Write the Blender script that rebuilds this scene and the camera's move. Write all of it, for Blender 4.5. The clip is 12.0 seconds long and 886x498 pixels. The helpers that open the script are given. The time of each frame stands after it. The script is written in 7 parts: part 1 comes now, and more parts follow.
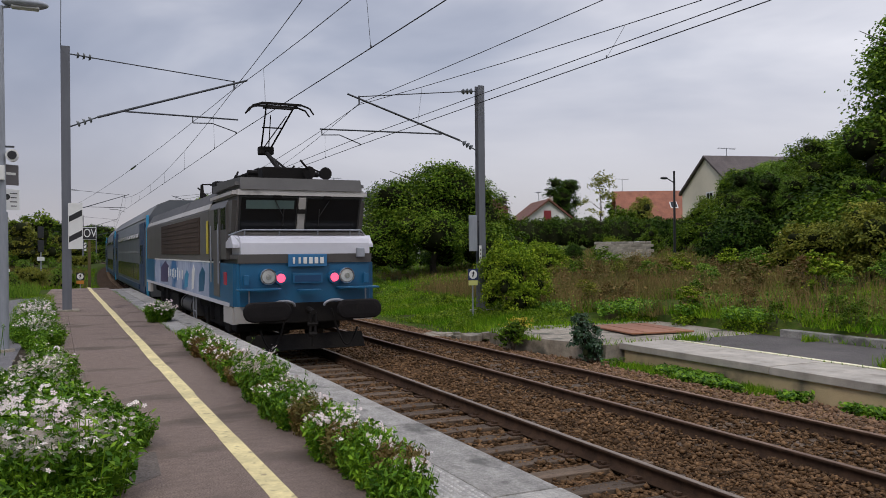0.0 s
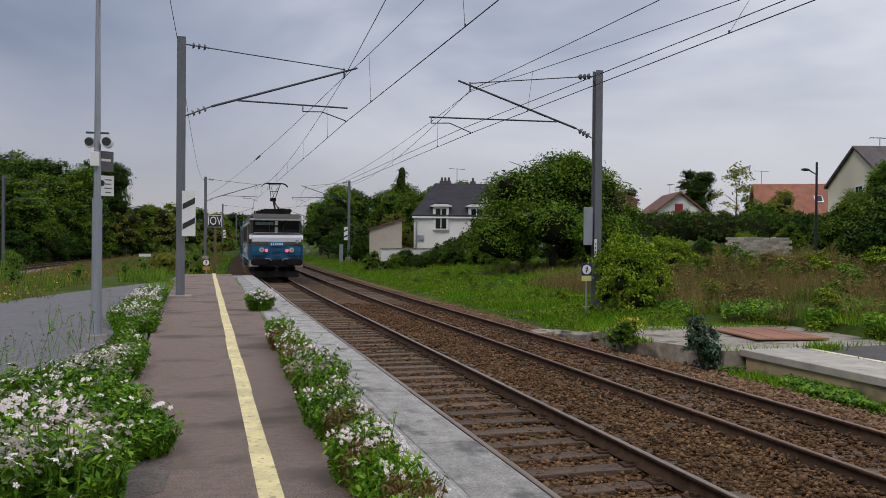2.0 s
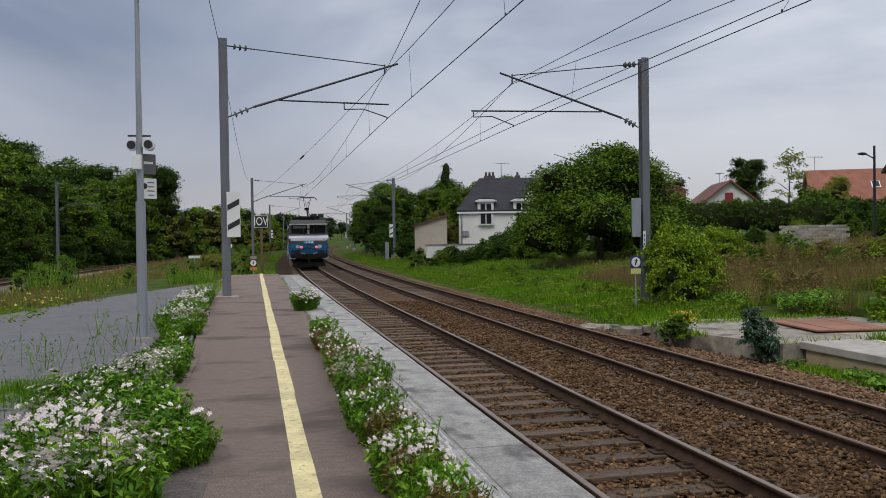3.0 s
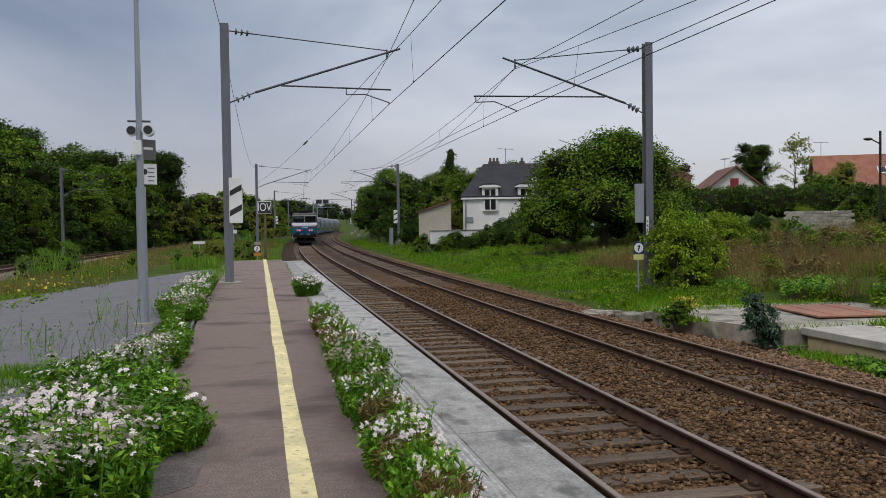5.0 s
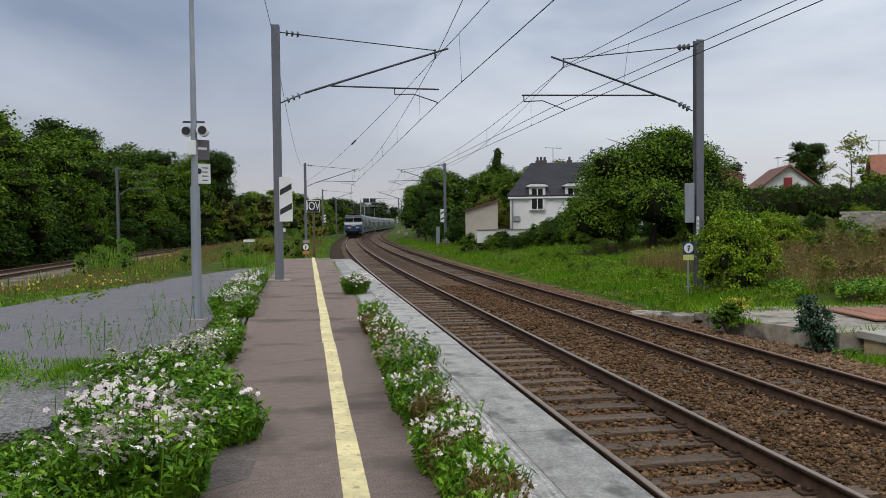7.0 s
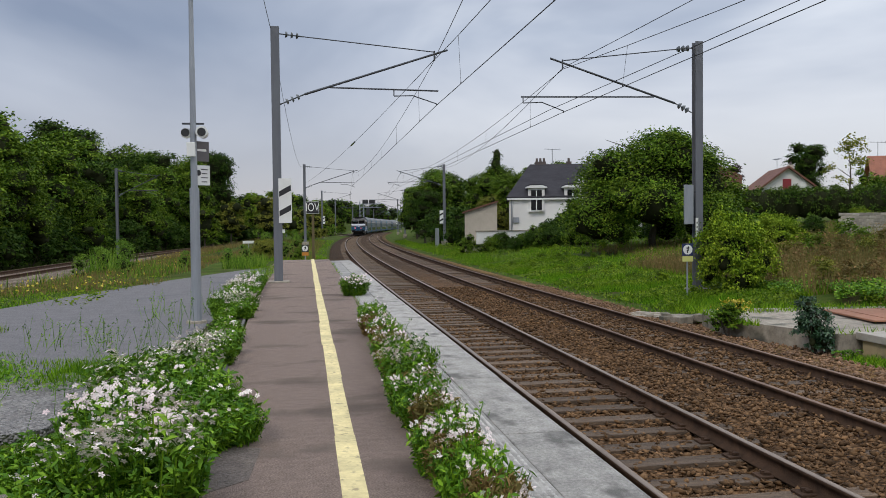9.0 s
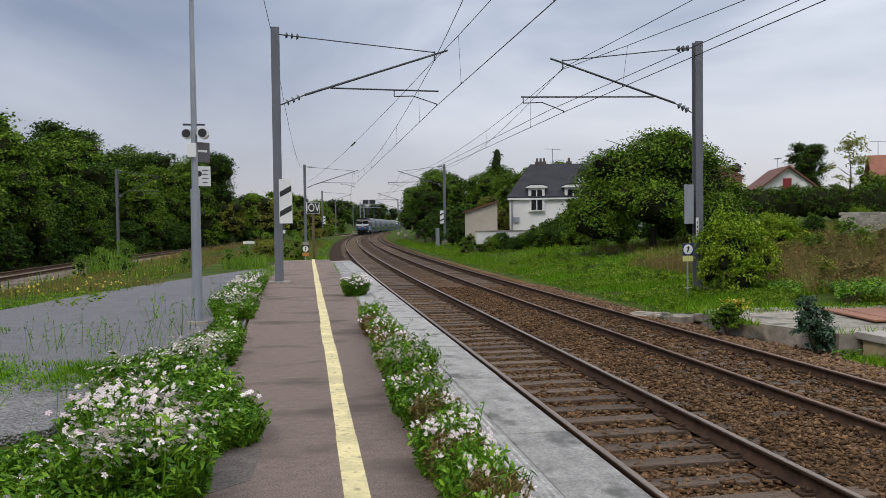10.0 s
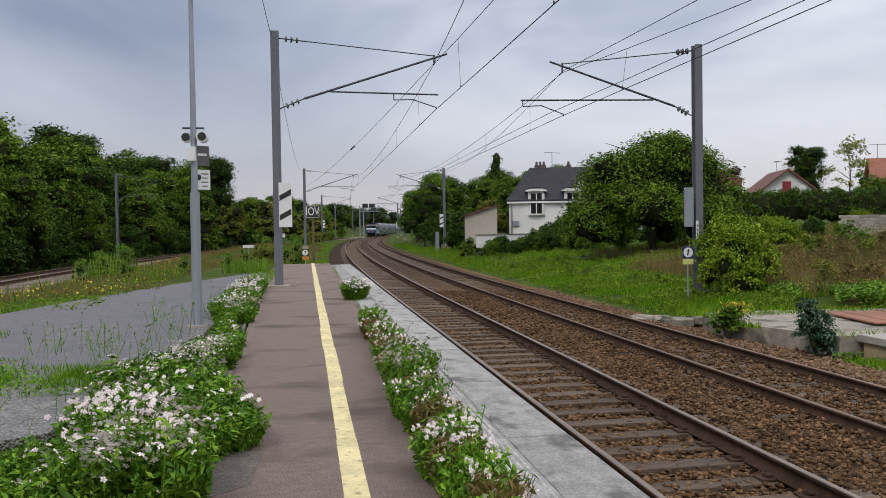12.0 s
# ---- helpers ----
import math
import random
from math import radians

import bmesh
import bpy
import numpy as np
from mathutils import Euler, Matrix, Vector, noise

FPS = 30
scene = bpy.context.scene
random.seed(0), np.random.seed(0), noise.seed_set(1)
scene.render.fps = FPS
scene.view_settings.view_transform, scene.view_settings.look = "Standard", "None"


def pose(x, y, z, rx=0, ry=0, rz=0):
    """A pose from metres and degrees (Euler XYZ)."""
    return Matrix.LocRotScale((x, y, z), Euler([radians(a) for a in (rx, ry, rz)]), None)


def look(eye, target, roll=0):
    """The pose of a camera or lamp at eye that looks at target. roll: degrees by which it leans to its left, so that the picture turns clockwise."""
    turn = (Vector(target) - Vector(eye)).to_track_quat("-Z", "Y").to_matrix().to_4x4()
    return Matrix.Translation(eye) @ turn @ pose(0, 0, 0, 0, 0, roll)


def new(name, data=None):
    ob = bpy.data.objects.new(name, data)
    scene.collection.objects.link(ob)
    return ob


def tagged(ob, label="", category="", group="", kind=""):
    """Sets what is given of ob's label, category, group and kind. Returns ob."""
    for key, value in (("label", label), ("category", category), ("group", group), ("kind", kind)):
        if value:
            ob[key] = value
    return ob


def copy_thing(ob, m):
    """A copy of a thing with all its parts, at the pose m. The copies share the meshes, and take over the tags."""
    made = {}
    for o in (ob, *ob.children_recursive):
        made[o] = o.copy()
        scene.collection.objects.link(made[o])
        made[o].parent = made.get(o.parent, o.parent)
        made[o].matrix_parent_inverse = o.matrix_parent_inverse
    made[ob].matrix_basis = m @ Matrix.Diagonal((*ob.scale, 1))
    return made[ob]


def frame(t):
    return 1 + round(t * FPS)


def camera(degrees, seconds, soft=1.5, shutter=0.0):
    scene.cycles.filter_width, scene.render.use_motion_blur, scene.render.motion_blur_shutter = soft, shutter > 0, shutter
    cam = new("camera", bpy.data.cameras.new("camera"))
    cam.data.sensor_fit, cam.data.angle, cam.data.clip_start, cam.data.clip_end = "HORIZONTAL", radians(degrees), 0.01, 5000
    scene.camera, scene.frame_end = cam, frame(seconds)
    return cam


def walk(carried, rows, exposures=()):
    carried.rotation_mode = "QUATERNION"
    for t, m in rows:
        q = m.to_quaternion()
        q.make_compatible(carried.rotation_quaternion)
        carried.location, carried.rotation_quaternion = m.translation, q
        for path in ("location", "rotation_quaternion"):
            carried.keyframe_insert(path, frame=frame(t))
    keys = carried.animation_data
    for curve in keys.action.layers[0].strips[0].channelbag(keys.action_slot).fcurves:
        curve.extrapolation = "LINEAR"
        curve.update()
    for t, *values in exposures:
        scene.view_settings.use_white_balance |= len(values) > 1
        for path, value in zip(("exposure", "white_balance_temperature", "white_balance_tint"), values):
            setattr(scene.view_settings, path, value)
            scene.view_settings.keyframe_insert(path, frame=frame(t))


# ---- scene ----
cam = camera(56.5, 12.0, soft=0.75)
PATH = [
    (0, (-0.871, -1.273, 1.61), (-0.023, 0.538, 1.613), -0.5),
    (0.5, (-0.609, -1.093, 1.601), (0.122, 0.769, 1.601), 0.4),
    (1, (-0.428, -0.862, 1.604), (0.25, 1.02, 1.601), -0.2),
    (1.5, (-0.192, -0.701, 1.6), (0.464, 1.188, 1.59), -0.9),
    (2, (0.046, -0.624, 1.628), (0.601, 1.298, 1.611), 0.5),
    (2.5, (0.134, -0.478, 1.626), (0.596, 1.468, 1.599), 0.7),
    (3, (0.145, -0.35, 1.626), (0.592, 1.599, 1.599), -0.8),
    (5, (0.231, -0.352, 1.621), (0.665, 1.599, 1.56), -0.8),
    (5.5, (0.221, -0.36, 1.623), (0.615, 1.599, 1.559), -0.9),
    (6, (0.214, -0.365, 1.623), (0.554, 1.604, 1.56), -0.8),
    (6.5, (0.155, -0.604, 1.659), (0.482, 1.368, 1.596), -0.5),
    (7, (0.194, -0.4, 1.627), (0.518, 1.572, 1.565), -0.6),
    (9, (0.193, -0.408, 1.633), (0.519, 1.565, 1.574), -0.6),
    (9.5, (0.184, -0.414, 1.634), (0.51, 1.558, 1.575), -0.6),
    (10, (0.186, -0.427, 1.639), (0.511, 1.545, 1.58), -0.7),
    (10.5, (0.184, -0.423, 1.634), (0.51, 1.55, 1.579), -0.8),
    (11, (0.186, -0.424, 1.637), (0.511, 1.549, 1.586), -0.9),
    (11.5, (0.186, -0.421, 1.633), (0.511, 1.552, 1.583), -0.9),
    (12, (0.183, -0.404, 1.631), (0.509, 1.568, 1.581), -0.8),
]
walk(cam, [(t, look(eye, target, roll)) for t, eye, target, roll in PATH], exposures=[(0.0, -0.11, 6600, 14), (1.0, -0.15, 6600, 14), (2.5, -0.12, 6550, 11), (5.5, -0.03, 6500, 9), (7.0, 0.05, 6500, 8), (9.0, 0.11, 6500, 9), (12.0, 0.14, 6600, 11)])

# ---- world and sun ----
world = bpy.data.worlds.new("overcast")
scene.world = world
world.use_nodes = True
W = world.node_tree
W.nodes.clear()


def wn(kind, **kw):
    n = W.nodes.new(kind)
    for key, value in kw.items():
        n.inputs[key].default_value = value
    return n


SUN_ELEV, SUN_ROT = radians(50), radians(226)
sky = W.nodes.new("ShaderNodeTexSky")
sky.sky_type, sky.sun_disc, sky.sun_elevation, sky.sun_rotation = "NISHITA", False, SUN_ELEV, SUN_ROT
sky_bg = wn("ShaderNodeBackground", Strength=0.02)
W.links.new(sky.outputs[0], sky_bg.inputs[0])
wtc = W.nodes.new("ShaderNodeTexCoord")
wmap = wn("ShaderNodeMapping", Scale=(1.5, 1.5, 4.2), Location=(0.35, 0.1, 0.0))
W.links.new(wtc.outputs["Generated"], wmap.inputs[0])
wnoise = wn("ShaderNodeTexNoise", Scale=1.2, Detail=5.0, Roughness=0.48, Distortion=0.5)
W.links.new(wmap.outputs[0], wnoise.inputs["Vector"])
wramp = W.nodes.new("ShaderNodeValToRGB")
e = wramp.color_ramp.elements
e[0].position, e[0].color = 0.32, (0.205, 0.24, 0.33, 1)
e[1].position, e[1].color = 0.80, (0.84, 0.85, 0.885, 1)
mid = e.new(0.52)
mid.color = (0.40, 0.435, 0.52, 1)
wsep = W.nodes.new("ShaderNodeSeparateXYZ")
W.links.new(wtc.outputs["Generated"], wsep.inputs[0])
# the cloud cover is heavier on the west side and thins to the east
wside = W.nodes.new("ShaderNodeMapRange")
for k_, v_ in ((1, -0.35), (2, 0.6), (3, -0.235), (4, 0.25)):
    wside.inputs[k_].default_value = v_
W.links.new(wsep.outputs[0], wside.inputs[0])
wsum = W.nodes.new("ShaderNodeMath")
W.links.new(wnoise.outputs[0], wsum.inputs[0])
W.links.new(wside.outputs[0], wsum.inputs[1])
W.links.new(wsum.outputs[0], wramp.inputs[0])
whor = W.nodes.new("ShaderNodeMapRange")
whor.inputs[1].default_value, whor.inputs[2].default_value = 0.0, 0.22
W.links.new(wsep.outputs[2], whor.inputs[0])
whaze = W.nodes.new("ShaderNodeMixRGB")
whaze.inputs[1].default_value = (0.42, 0.405, 0.45, 1)
W.links.new(whor.outputs[0], whaze.inputs[0])
W.links.new(wramp.outputs[0], whaze.inputs[2])
# overcast sky: the zenith is about three times as bright as the horizon
wzen = W.nodes.new("ShaderNodeMapRange")
for k_, v_ in ((1, 0.3), (2, 1.0), (3, 1.0), (4, 2.9)):
    wzen.inputs[k_].default_value = v_
W.links.new(wsep.outputs[2], wzen.inputs[0])
cloud_bg = W.nodes.new("ShaderNodeBackground")
W.links.new(whaze.outputs[0], cloud_bg.inputs[0])
W.links.new(wzen.outputs[0], cloud_bg.inputs[1])
wadd = W.nodes.new("ShaderNodeAddShader")
W.links.new(sky_bg.outputs[0], wadd.inputs[0])
W.links.new(cloud_bg.outputs[0], wadd.inputs[1])
wout = W.nodes.new("ShaderNodeOutputWorld")
W.links.new(wadd.outputs[0], wout.inputs[0])

sun = new("sun", bpy.data.lights.new("sun", "SUN"))
sun.data.energy, sun.data.angle, sun.data.color = 1.25, radians(20), (1.0, 0.93, 0.83)
sun.matrix_world = look((0, 0, 60), (math.sin(SUN_ROT) * -50, math.cos(SUN_ROT) * -50, 60 - 50 * math.tan(SUN_ELEV)))

# ---- materials ----


def mat(name, a, b=None, scale=4.0, rough=0.8, bump=0.0, bscale=60.0, metal=0.0, coarse=0.5, island=0.0, each=0.0, leaf=0.0, spec=0.5, stretch=(1, 1, 1), world=False, detail=6.0, dirt=None):
    """A surface of two colours mixed by fine and coarse noise, with relief; island and each vary it by piece."""
    m = bpy.data.materials.new(name)
    m.use_nodes = True
    t = m.node_tree
    p = t.nodes["Principled BSDF"]
    link = t.links.new
    b = b or tuple(c * 0.75 for c in a)
    if world:
        src = t.nodes.new("ShaderNodeNewGeometry").outputs["Position"]
    else:
        src = t.nodes.new("ShaderNodeTexCoord").outputs["Object"]
    mp = t.nodes.new("ShaderNodeMapping")
    mp.inputs["Scale"].default_value = stretch
    link(src, mp.inputs[0])
    n1 = t.nodes.new("ShaderNodeTexNoise")
    n1.inputs["Scale"].default_value, n1.inputs["Detail"].default_value, n1.inputs["Roughness"].default_value = scale, detail, 0.65
    link(mp.outputs[0], n1.inputs["Vector"])
    r1 = t.nodes.new("ShaderNodeMapRange")
    r1.inputs[1].default_value, r1.inputs[2].default_value = 0.32, 0.68
    link(n1.outputs[0], r1.inputs[0])
    mix = t.nodes.new("ShaderNodeMixRGB")
    mix.inputs[1].default_value, mix.inputs[2].default_value = (*a, 1), (*b, 1)
    link(r1.outputs[0], mix.inputs[0])
    out = mix.outputs[0]
    if coarse:
        n2 = t.nodes.new("ShaderNodeTexNoise")
        n2.inputs["Scale"].default_value, n2.inputs["Detail"].default_value = scale * 0.13, 3.0
        link(mp.outputs[0], n2.inputs["Vector"])
        r2 = t.nodes.new("ShaderNodeMapRange")
        for k_, v_ in ((1, 0.3), (2, 0.7), (3, 1 - coarse * 0.5), (4, 1 + coarse * 0.3)):
            r2.inputs[k_].default_value = v_
        link(n2.outputs[0], r2.inputs[0])
        hs = t.nodes.new("ShaderNodeHueSaturation")
        link(r2.outputs[0], hs.inputs["Value"])
        link(out, hs.inputs["Color"])
        out = hs.outputs[0]
    if dirt:
        n3 = t.nodes.new("ShaderNodeTexNoise")
        n3.inputs["Scale"].default_value, n3.inputs["Detail"].default_value = dirt[1], 8.0
        link(mp.outputs[0], n3.inputs["Vector"])
        r3 = t.nodes.new("ShaderNodeMapRange")
        r3.inputs[1].default_value, r3.inputs[2].default_value = dirt[2], dirt[2] + 0.12
        link(n3.outputs[0], r3.inputs[0])
        md = t.nodes.new("ShaderNodeMixRGB")
        md.inputs[2].default_value = (*dirt[0], 1)
        link(r3.outputs[0], md.inputs[0])
        link(out, md.inputs[1])
        out = md.outputs[0]
    for amount, node, socket in ((island, "ShaderNodeNewGeometry", "Random Per Island"), (each, "ShaderNodeObjectInfo", "Random")):
        if amount:
            g = t.nodes.new(node)
            r = t.nodes.new("ShaderNodeMapRange")
            r.inputs[3].default_value, r.inputs[4].default_value = 1 - amount, 1 + amount
            link(g.outputs[socket], r.inputs[0])
            hs = t.nodes.new("ShaderNodeHueSaturation")
            link(r.outputs[0], hs.inputs["Value"])
            if leaf:
                rh = t.nodes.new("ShaderNodeMapRange")
                rh.inputs[3].default_value, rh.inputs[4].default_value = 0.515, 0.47
                link(g.outputs[socket], rh.inputs[0])
                link(rh.outputs[0], hs.inputs["Hue"])
            link(out, hs.inputs["Color"])
            out = hs.outputs[0]
    link(out, p.inputs["Base Color"])
    p.inputs["Roughness"].default_value, p.inputs["Metallic"].default_value, p.inputs["Specular IOR Level"].default_value = rough, metal, spec
    if bump:
        nb = t.nodes.new("ShaderNodeTexNoise")
        nb.inputs["Scale"].default_value, nb.inputs["Detail"].default_value = bscale, 5.0
        link(mp.outputs[0], nb.inputs["Vector"])
        bp = t.nodes.new("ShaderNodeBump")
        bp.inputs["Strength"].default_value, bp.inputs["Distance"].default_value = bump, 0.02
        link(nb.outputs[0], bp.inputs["Height"])
        link(bp.outputs[0], p.inputs["Normal"])
    if leaf:
        tr = t.nodes.new("ShaderNodeBsdfTranslucent")
        link(out, tr.inputs[0])
        ms = t.nodes.new("ShaderNodeMixShader")
        ms.inputs[0].default_value = leaf
        link(p.outputs[0], ms.inputs[1])
        link(tr.outputs[0], ms.inputs[2])
        link(ms.outputs[0], t.nodes["Material Output"].inputs[0])
    return m


def stone_mat(name, a, b, c, scale, oily=None):
    """Broken stone seen from a distance: cells of several colours with deep joints."""
    m = bpy.data.materials.new(name)
    m.use_nodes = True
    t = m.node_tree
    p = t.nodes["Principled BSDF"]
    pos = t.nodes.new("ShaderNodeNewGeometry").outputs["Position"]
    v = t.nodes.new("ShaderNodeTexVoronoi")
    v.inputs["Scale"].default_value = scale
    t.links.new(pos, v.inputs["Vector"])
    sep = t.nodes.new("ShaderNodeSeparateColor")
    t.links.new(v.outputs["Color"], sep.inputs[0])
    ramp = t.nodes.new("ShaderNodeValToRGB")
    el = ramp.color_ramp.elements
    el[0].color, el[1].color = (*a, 1), (*b, 1)
    el.new(0.5).color = (*c, 1)
    t.links.new(sep.outputs[0], ramp.inputs[0])
    n = t.nodes.new("ShaderNodeTexNoise")
    n.inputs["Scale"].default_value, n.inputs["Detail"].default_value = 0.5, 5.0
    t.links.new(pos, n.inputs["Vector"])
    r = t.nodes.new("ShaderNodeMapRange")
    for k_, v_ in ((1, 0.3), (2, 0.7), (3, 0.7), (4, 1.25)):
        r.inputs[k_].default_value = v_
    t.links.new(n.outputs[0], r.inputs[0])
    hs = t.nodes.new("ShaderNodeHueSaturation")
    t.links.new(r.outputs[0], hs.inputs["Value"])
    t.links.new(ramp.outputs[0], hs.inputs["Color"])
    out = hs.outputs[0]
    if oily:
        # brake dust and oil blacken the bed past a place along the line, in uneven patches
        sy = t.nodes.new("ShaderNodeSeparateXYZ")
        t.links.new(pos, sy.inputs[0])
        ad = t.nodes.new("ShaderNodeMath")
        ad.operation = "MULTIPLY_ADD"
        t.links.new(n.outputs[0], ad.inputs[0])
        ad.inputs[1].default_value = 26.0
        t.links.new(sy.outputs[1], ad.inputs[2])
        ry = t.nodes.new("ShaderNodeMapRange")
        for k_, v_ in ((1, oily[0]), (2, oily[1]), (3, 0.0), (4, oily[2])):
            ry.inputs[k_].default_value = v_
        t.links.new(ad.outputs[0], ry.inputs[0])
        mo = t.nodes.new("ShaderNodeMixRGB")
        mo.inputs[2].default_value = (0.045, 0.033, 0.024, 1)
        t.links.new(ry.outputs[0], mo.inputs[0])
        t.links.new(out, mo.inputs[1])
        out = mo.outputs[0]
    t.links.new(out, p.inputs["Base Color"])
    p.inputs["Roughness"].default_value = 0.95
    p.inputs["Specular IOR Level"].default_value = 0.12
    bp = t.nodes.new("ShaderNodeBump")
    bp.invert = True
    bp.inputs["Strength"].default_value, bp.inputs["Distance"].default_value = 1.0, 0.05
    t.links.new(v.outputs["Distance"], bp.inputs["Height"])
    t.links.new(bp.outputs[0], p.inputs["Normal"])
    return m


def glow(name, colour, strength):
    m = bpy.data.materials.new(name)
    m.use_nodes = True
    p = m.node_tree.nodes["Principled BSDF"]
    p.inputs["Base Color"].default_value = (*colour, 1)
    p.inputs["Emission Color"].default_value = (*colour, 1)
    p.inputs["Emission Strength"].default_value = strength
    return m


M_GROUND = mat("earth_and_grass", (0.035, 0.08, 0.010), (0.09, 0.105, 0.022), 5.0, 0.95, 1.0, 14.0, world=True, coarse=0.8, spec=0.05, detail=10.0, dirt=((0.075, 0.06, 0.03), 1.5, 0.57))
M_GRASS = mat("grass", (0.10, 0.285, 0.011), (0.165, 0.275, 0.017), 0.5, 0.8, island=0.55, leaf=0.22, world=True, spec=0.08)
M_DRYGRASS = mat("dry_grass", (0.30, 0.205, 0.085), (0.155, 0.16, 0.046), 0.4, 0.8, island=0.35, leaf=0.3, world=True, spec=0.05)
M_BALLAST = stone_mat("ballast_bed", (0.06, 0.036, 0.018), (0.255, 0.142, 0.068), (0.145, 0.082, 0.040), 19.0, (36.0, 62.0, 0.72))
M_BALLAST_RED = stone_mat("ballast_shoulder", (0.095, 0.056, 0.022), (0.29, 0.18, 0.076), (0.18, 0.108, 0.044), 16.0, (60.0, 90.0, 0.5))
M_STONE = mat("ballast_stone", (0.22, 0.126, 0.06), (0.06, 0.036, 0.019), 9.0, 0.95, 0.3, 40.0, island=0.5, world=True, spec=0.15)
M_GREYSTONE = stone_mat("grey_ballast", (0.13, 0.10, 0.075), (0.32, 0.26, 0.20), (0.21, 0.17, 0.13), 14.0)
M_SLEEPER = mat("old_sleeper", (0.175, 0.12, 0.074), (0.06, 0.04, 0.026), 6.0, 0.9, 0.6, 40.0, each=0.3, stretch=(0.6, 6, 6))
M_RAIL = mat("rusty_rail_side", (0.095, 0.055, 0.033), (0.042, 0.026, 0.017), 8.0, 0.85, 0.3, 60.0, world=True, spec=0.15)
M_RAILTOP = mat("worn_rail_head", (0.34, 0.265, 0.20), (0.22, 0.16, 0.115), 3.0, 0.42, metal=0.8, world=True, stretch=(8, 0.4, 1))
M_RAILTOP2 = mat("dull_rail_head", (0.26, 0.165, 0.11), (0.17, 0.105, 0.07), 3.0, 0.55, metal=0.6, world=True, stretch=(8, 0.4, 1))
M_ASPHALT = mat("platform_asphalt", (0.41, 0.31, 0.25), (0.115, 0.084, 0.066), 85.0, 0.9, 1.0, 130.0, world=True, spec=0.25, coarse=0.3, detail=9.0, dirt=((0.15, 0.114, 0.09), 0.9, 0.54), stretch=(0.8, 1.25, 1))
M_ASPHALT2 = mat("yard_asphalt", (0.20, 0.19, 0.185), (0.105, 0.10, 0.10), 26.0, 0.9, 0.5, 120.0, world=True, coarse=0.3, dirt=((0.10, 0.10, 0.10), 0.5, 0.6))
M_PATCH = mat("dark_asphalt_patch", (0.25, 0.205, 0.17), (0.085, 0.07, 0.058), 42.0, 0.92, 1.0, 110.0, world=True, detail=10.0)
M_COPING = mat("coping_concrete", (0.49, 0.465, 0.415), (0.27, 0.256, 0.225), 45.0, 0.85, 0.7, 160.0, world=True, each=0.14, coarse=0.5, detail=12.0, dirt=((0.155, 0.148, 0.13), 3.2, 0.55), stretch=(1.0, 0.7, 1))
M_TACTILE = mat("tactile_paving", (0.38, 0.365, 0.33), (0.22, 0.21, 0.19), 9.0, 0.88, 0.4, 90.0, world=True, each=0.1, detail=10.0, dirt=((0.14, 0.13, 0.11), 5.0, 0.57))
M_YELLOW = mat("worn_yellow_paint", (0.86, 0.73, 0.36), (0.66, 0.55, 0.27), 16.0, 0.75, 0.4, 120.0, world=True, detail=10.0, dirt=((0.40, 0.32, 0.17), 14.0, 0.57))
M_CONCRETE = mat("old_concrete", (0.42, 0.37, 0.29), (0.22, 0.19, 0.145), 7.0, 0.9, 0.7, 50.0, world=True, detail=10.0, dirt=((0.10, 0.095, 0.07), 1.6, 0.53))
M_WALLFACE = mat("ochre_platform_wall", (0.54, 0.42, 0.23), (0.40, 0.31, 0.17), 1.5, 0.9, 0.4, 50.0, world=True, dirt=((0.09, 0.085, 0.06), 0.9, 0.56))
M_RUST = mat("rusty_plate", (0.34, 0.155, 0.085), (0.25, 0.11, 0.06), 2.0, 0.8, 0.2, 40.0)
M_MAST = mat("grey_mast_paint", (0.17, 0.18, 0.20), (0.125, 0.13, 0.145), 1.5, 0.6, 0.1, 40.0, metal=0.1, stretch=(4, 4, 0.5))
M_GALV = mat("galvanised_steel", (0.36, 0.38, 0.41), (0.28, 0.30, 0.33), 3.0, 0.5, 0.05, 60.0, metal=0.35, stretch=(3, 3, 0.5))
M_WIRE = mat("dark_wire", (0.05, 0.05, 0.055), (0.035, 0.035, 0.04), 3.0, 0.6)
M_ARM = mat("dark_steel_tube", (0.075, 0.08, 0.09), (0.05, 0.055, 0.06), 3.0, 0.55, metal=0.3)
M_INSUL = mat("glass_insulator", (0.10, 0.11, 0.11), (0.06, 0.07, 0.07), 3.0, 0.2)
M_WHITE = mat("white_enamel", (0.80, 0.80, 0.77), (0.72, 0.72, 0.68), 3.0, 0.45, coarse=0.15)
M_BLACK = mat("black_enamel", (0.02, 0.02, 0.022), (0.03, 0.03, 0.03), 3.0, 0.5)
M_LEAF = mat("leaf_green", (0.060, 0.145, 0.010), (0.105, 0.175, 0.016), 0.7, 0.6, island=0.7, leaf=0.14, spec=0.06, world=True)
M_LEAF_DARK = mat("leaf_dark", (0.026, 0.070, 0.008), (0.046, 0.090, 0.011), 0.7, 0.65, island=0.65, leaf=0.12, spec=0.06, world=True)
M_LEAF_LIGHT = mat("leaf_light", (0.10, 0.20, 0.012), (0.14, 0.215, 0.019), 0.7, 0.7, island=0.55, leaf=0.3, spec=0.1, world=True)
M_LEAF_YELLOW = mat("leaf_yellowing", (0.24, 0.25, 0.035), (0.14, 0.18, 0.03), 0.7, 0.7, island=0.5, leaf=0.3, spec=0.1, world=True)
M_LEAF_RED = mat("leaf_purple", (0.055, 0.022, 0.025), (0.04, 0.02, 0.02), 0.7, 0.6, island=0.45, leaf=0.2, spec=0.25, world=True)
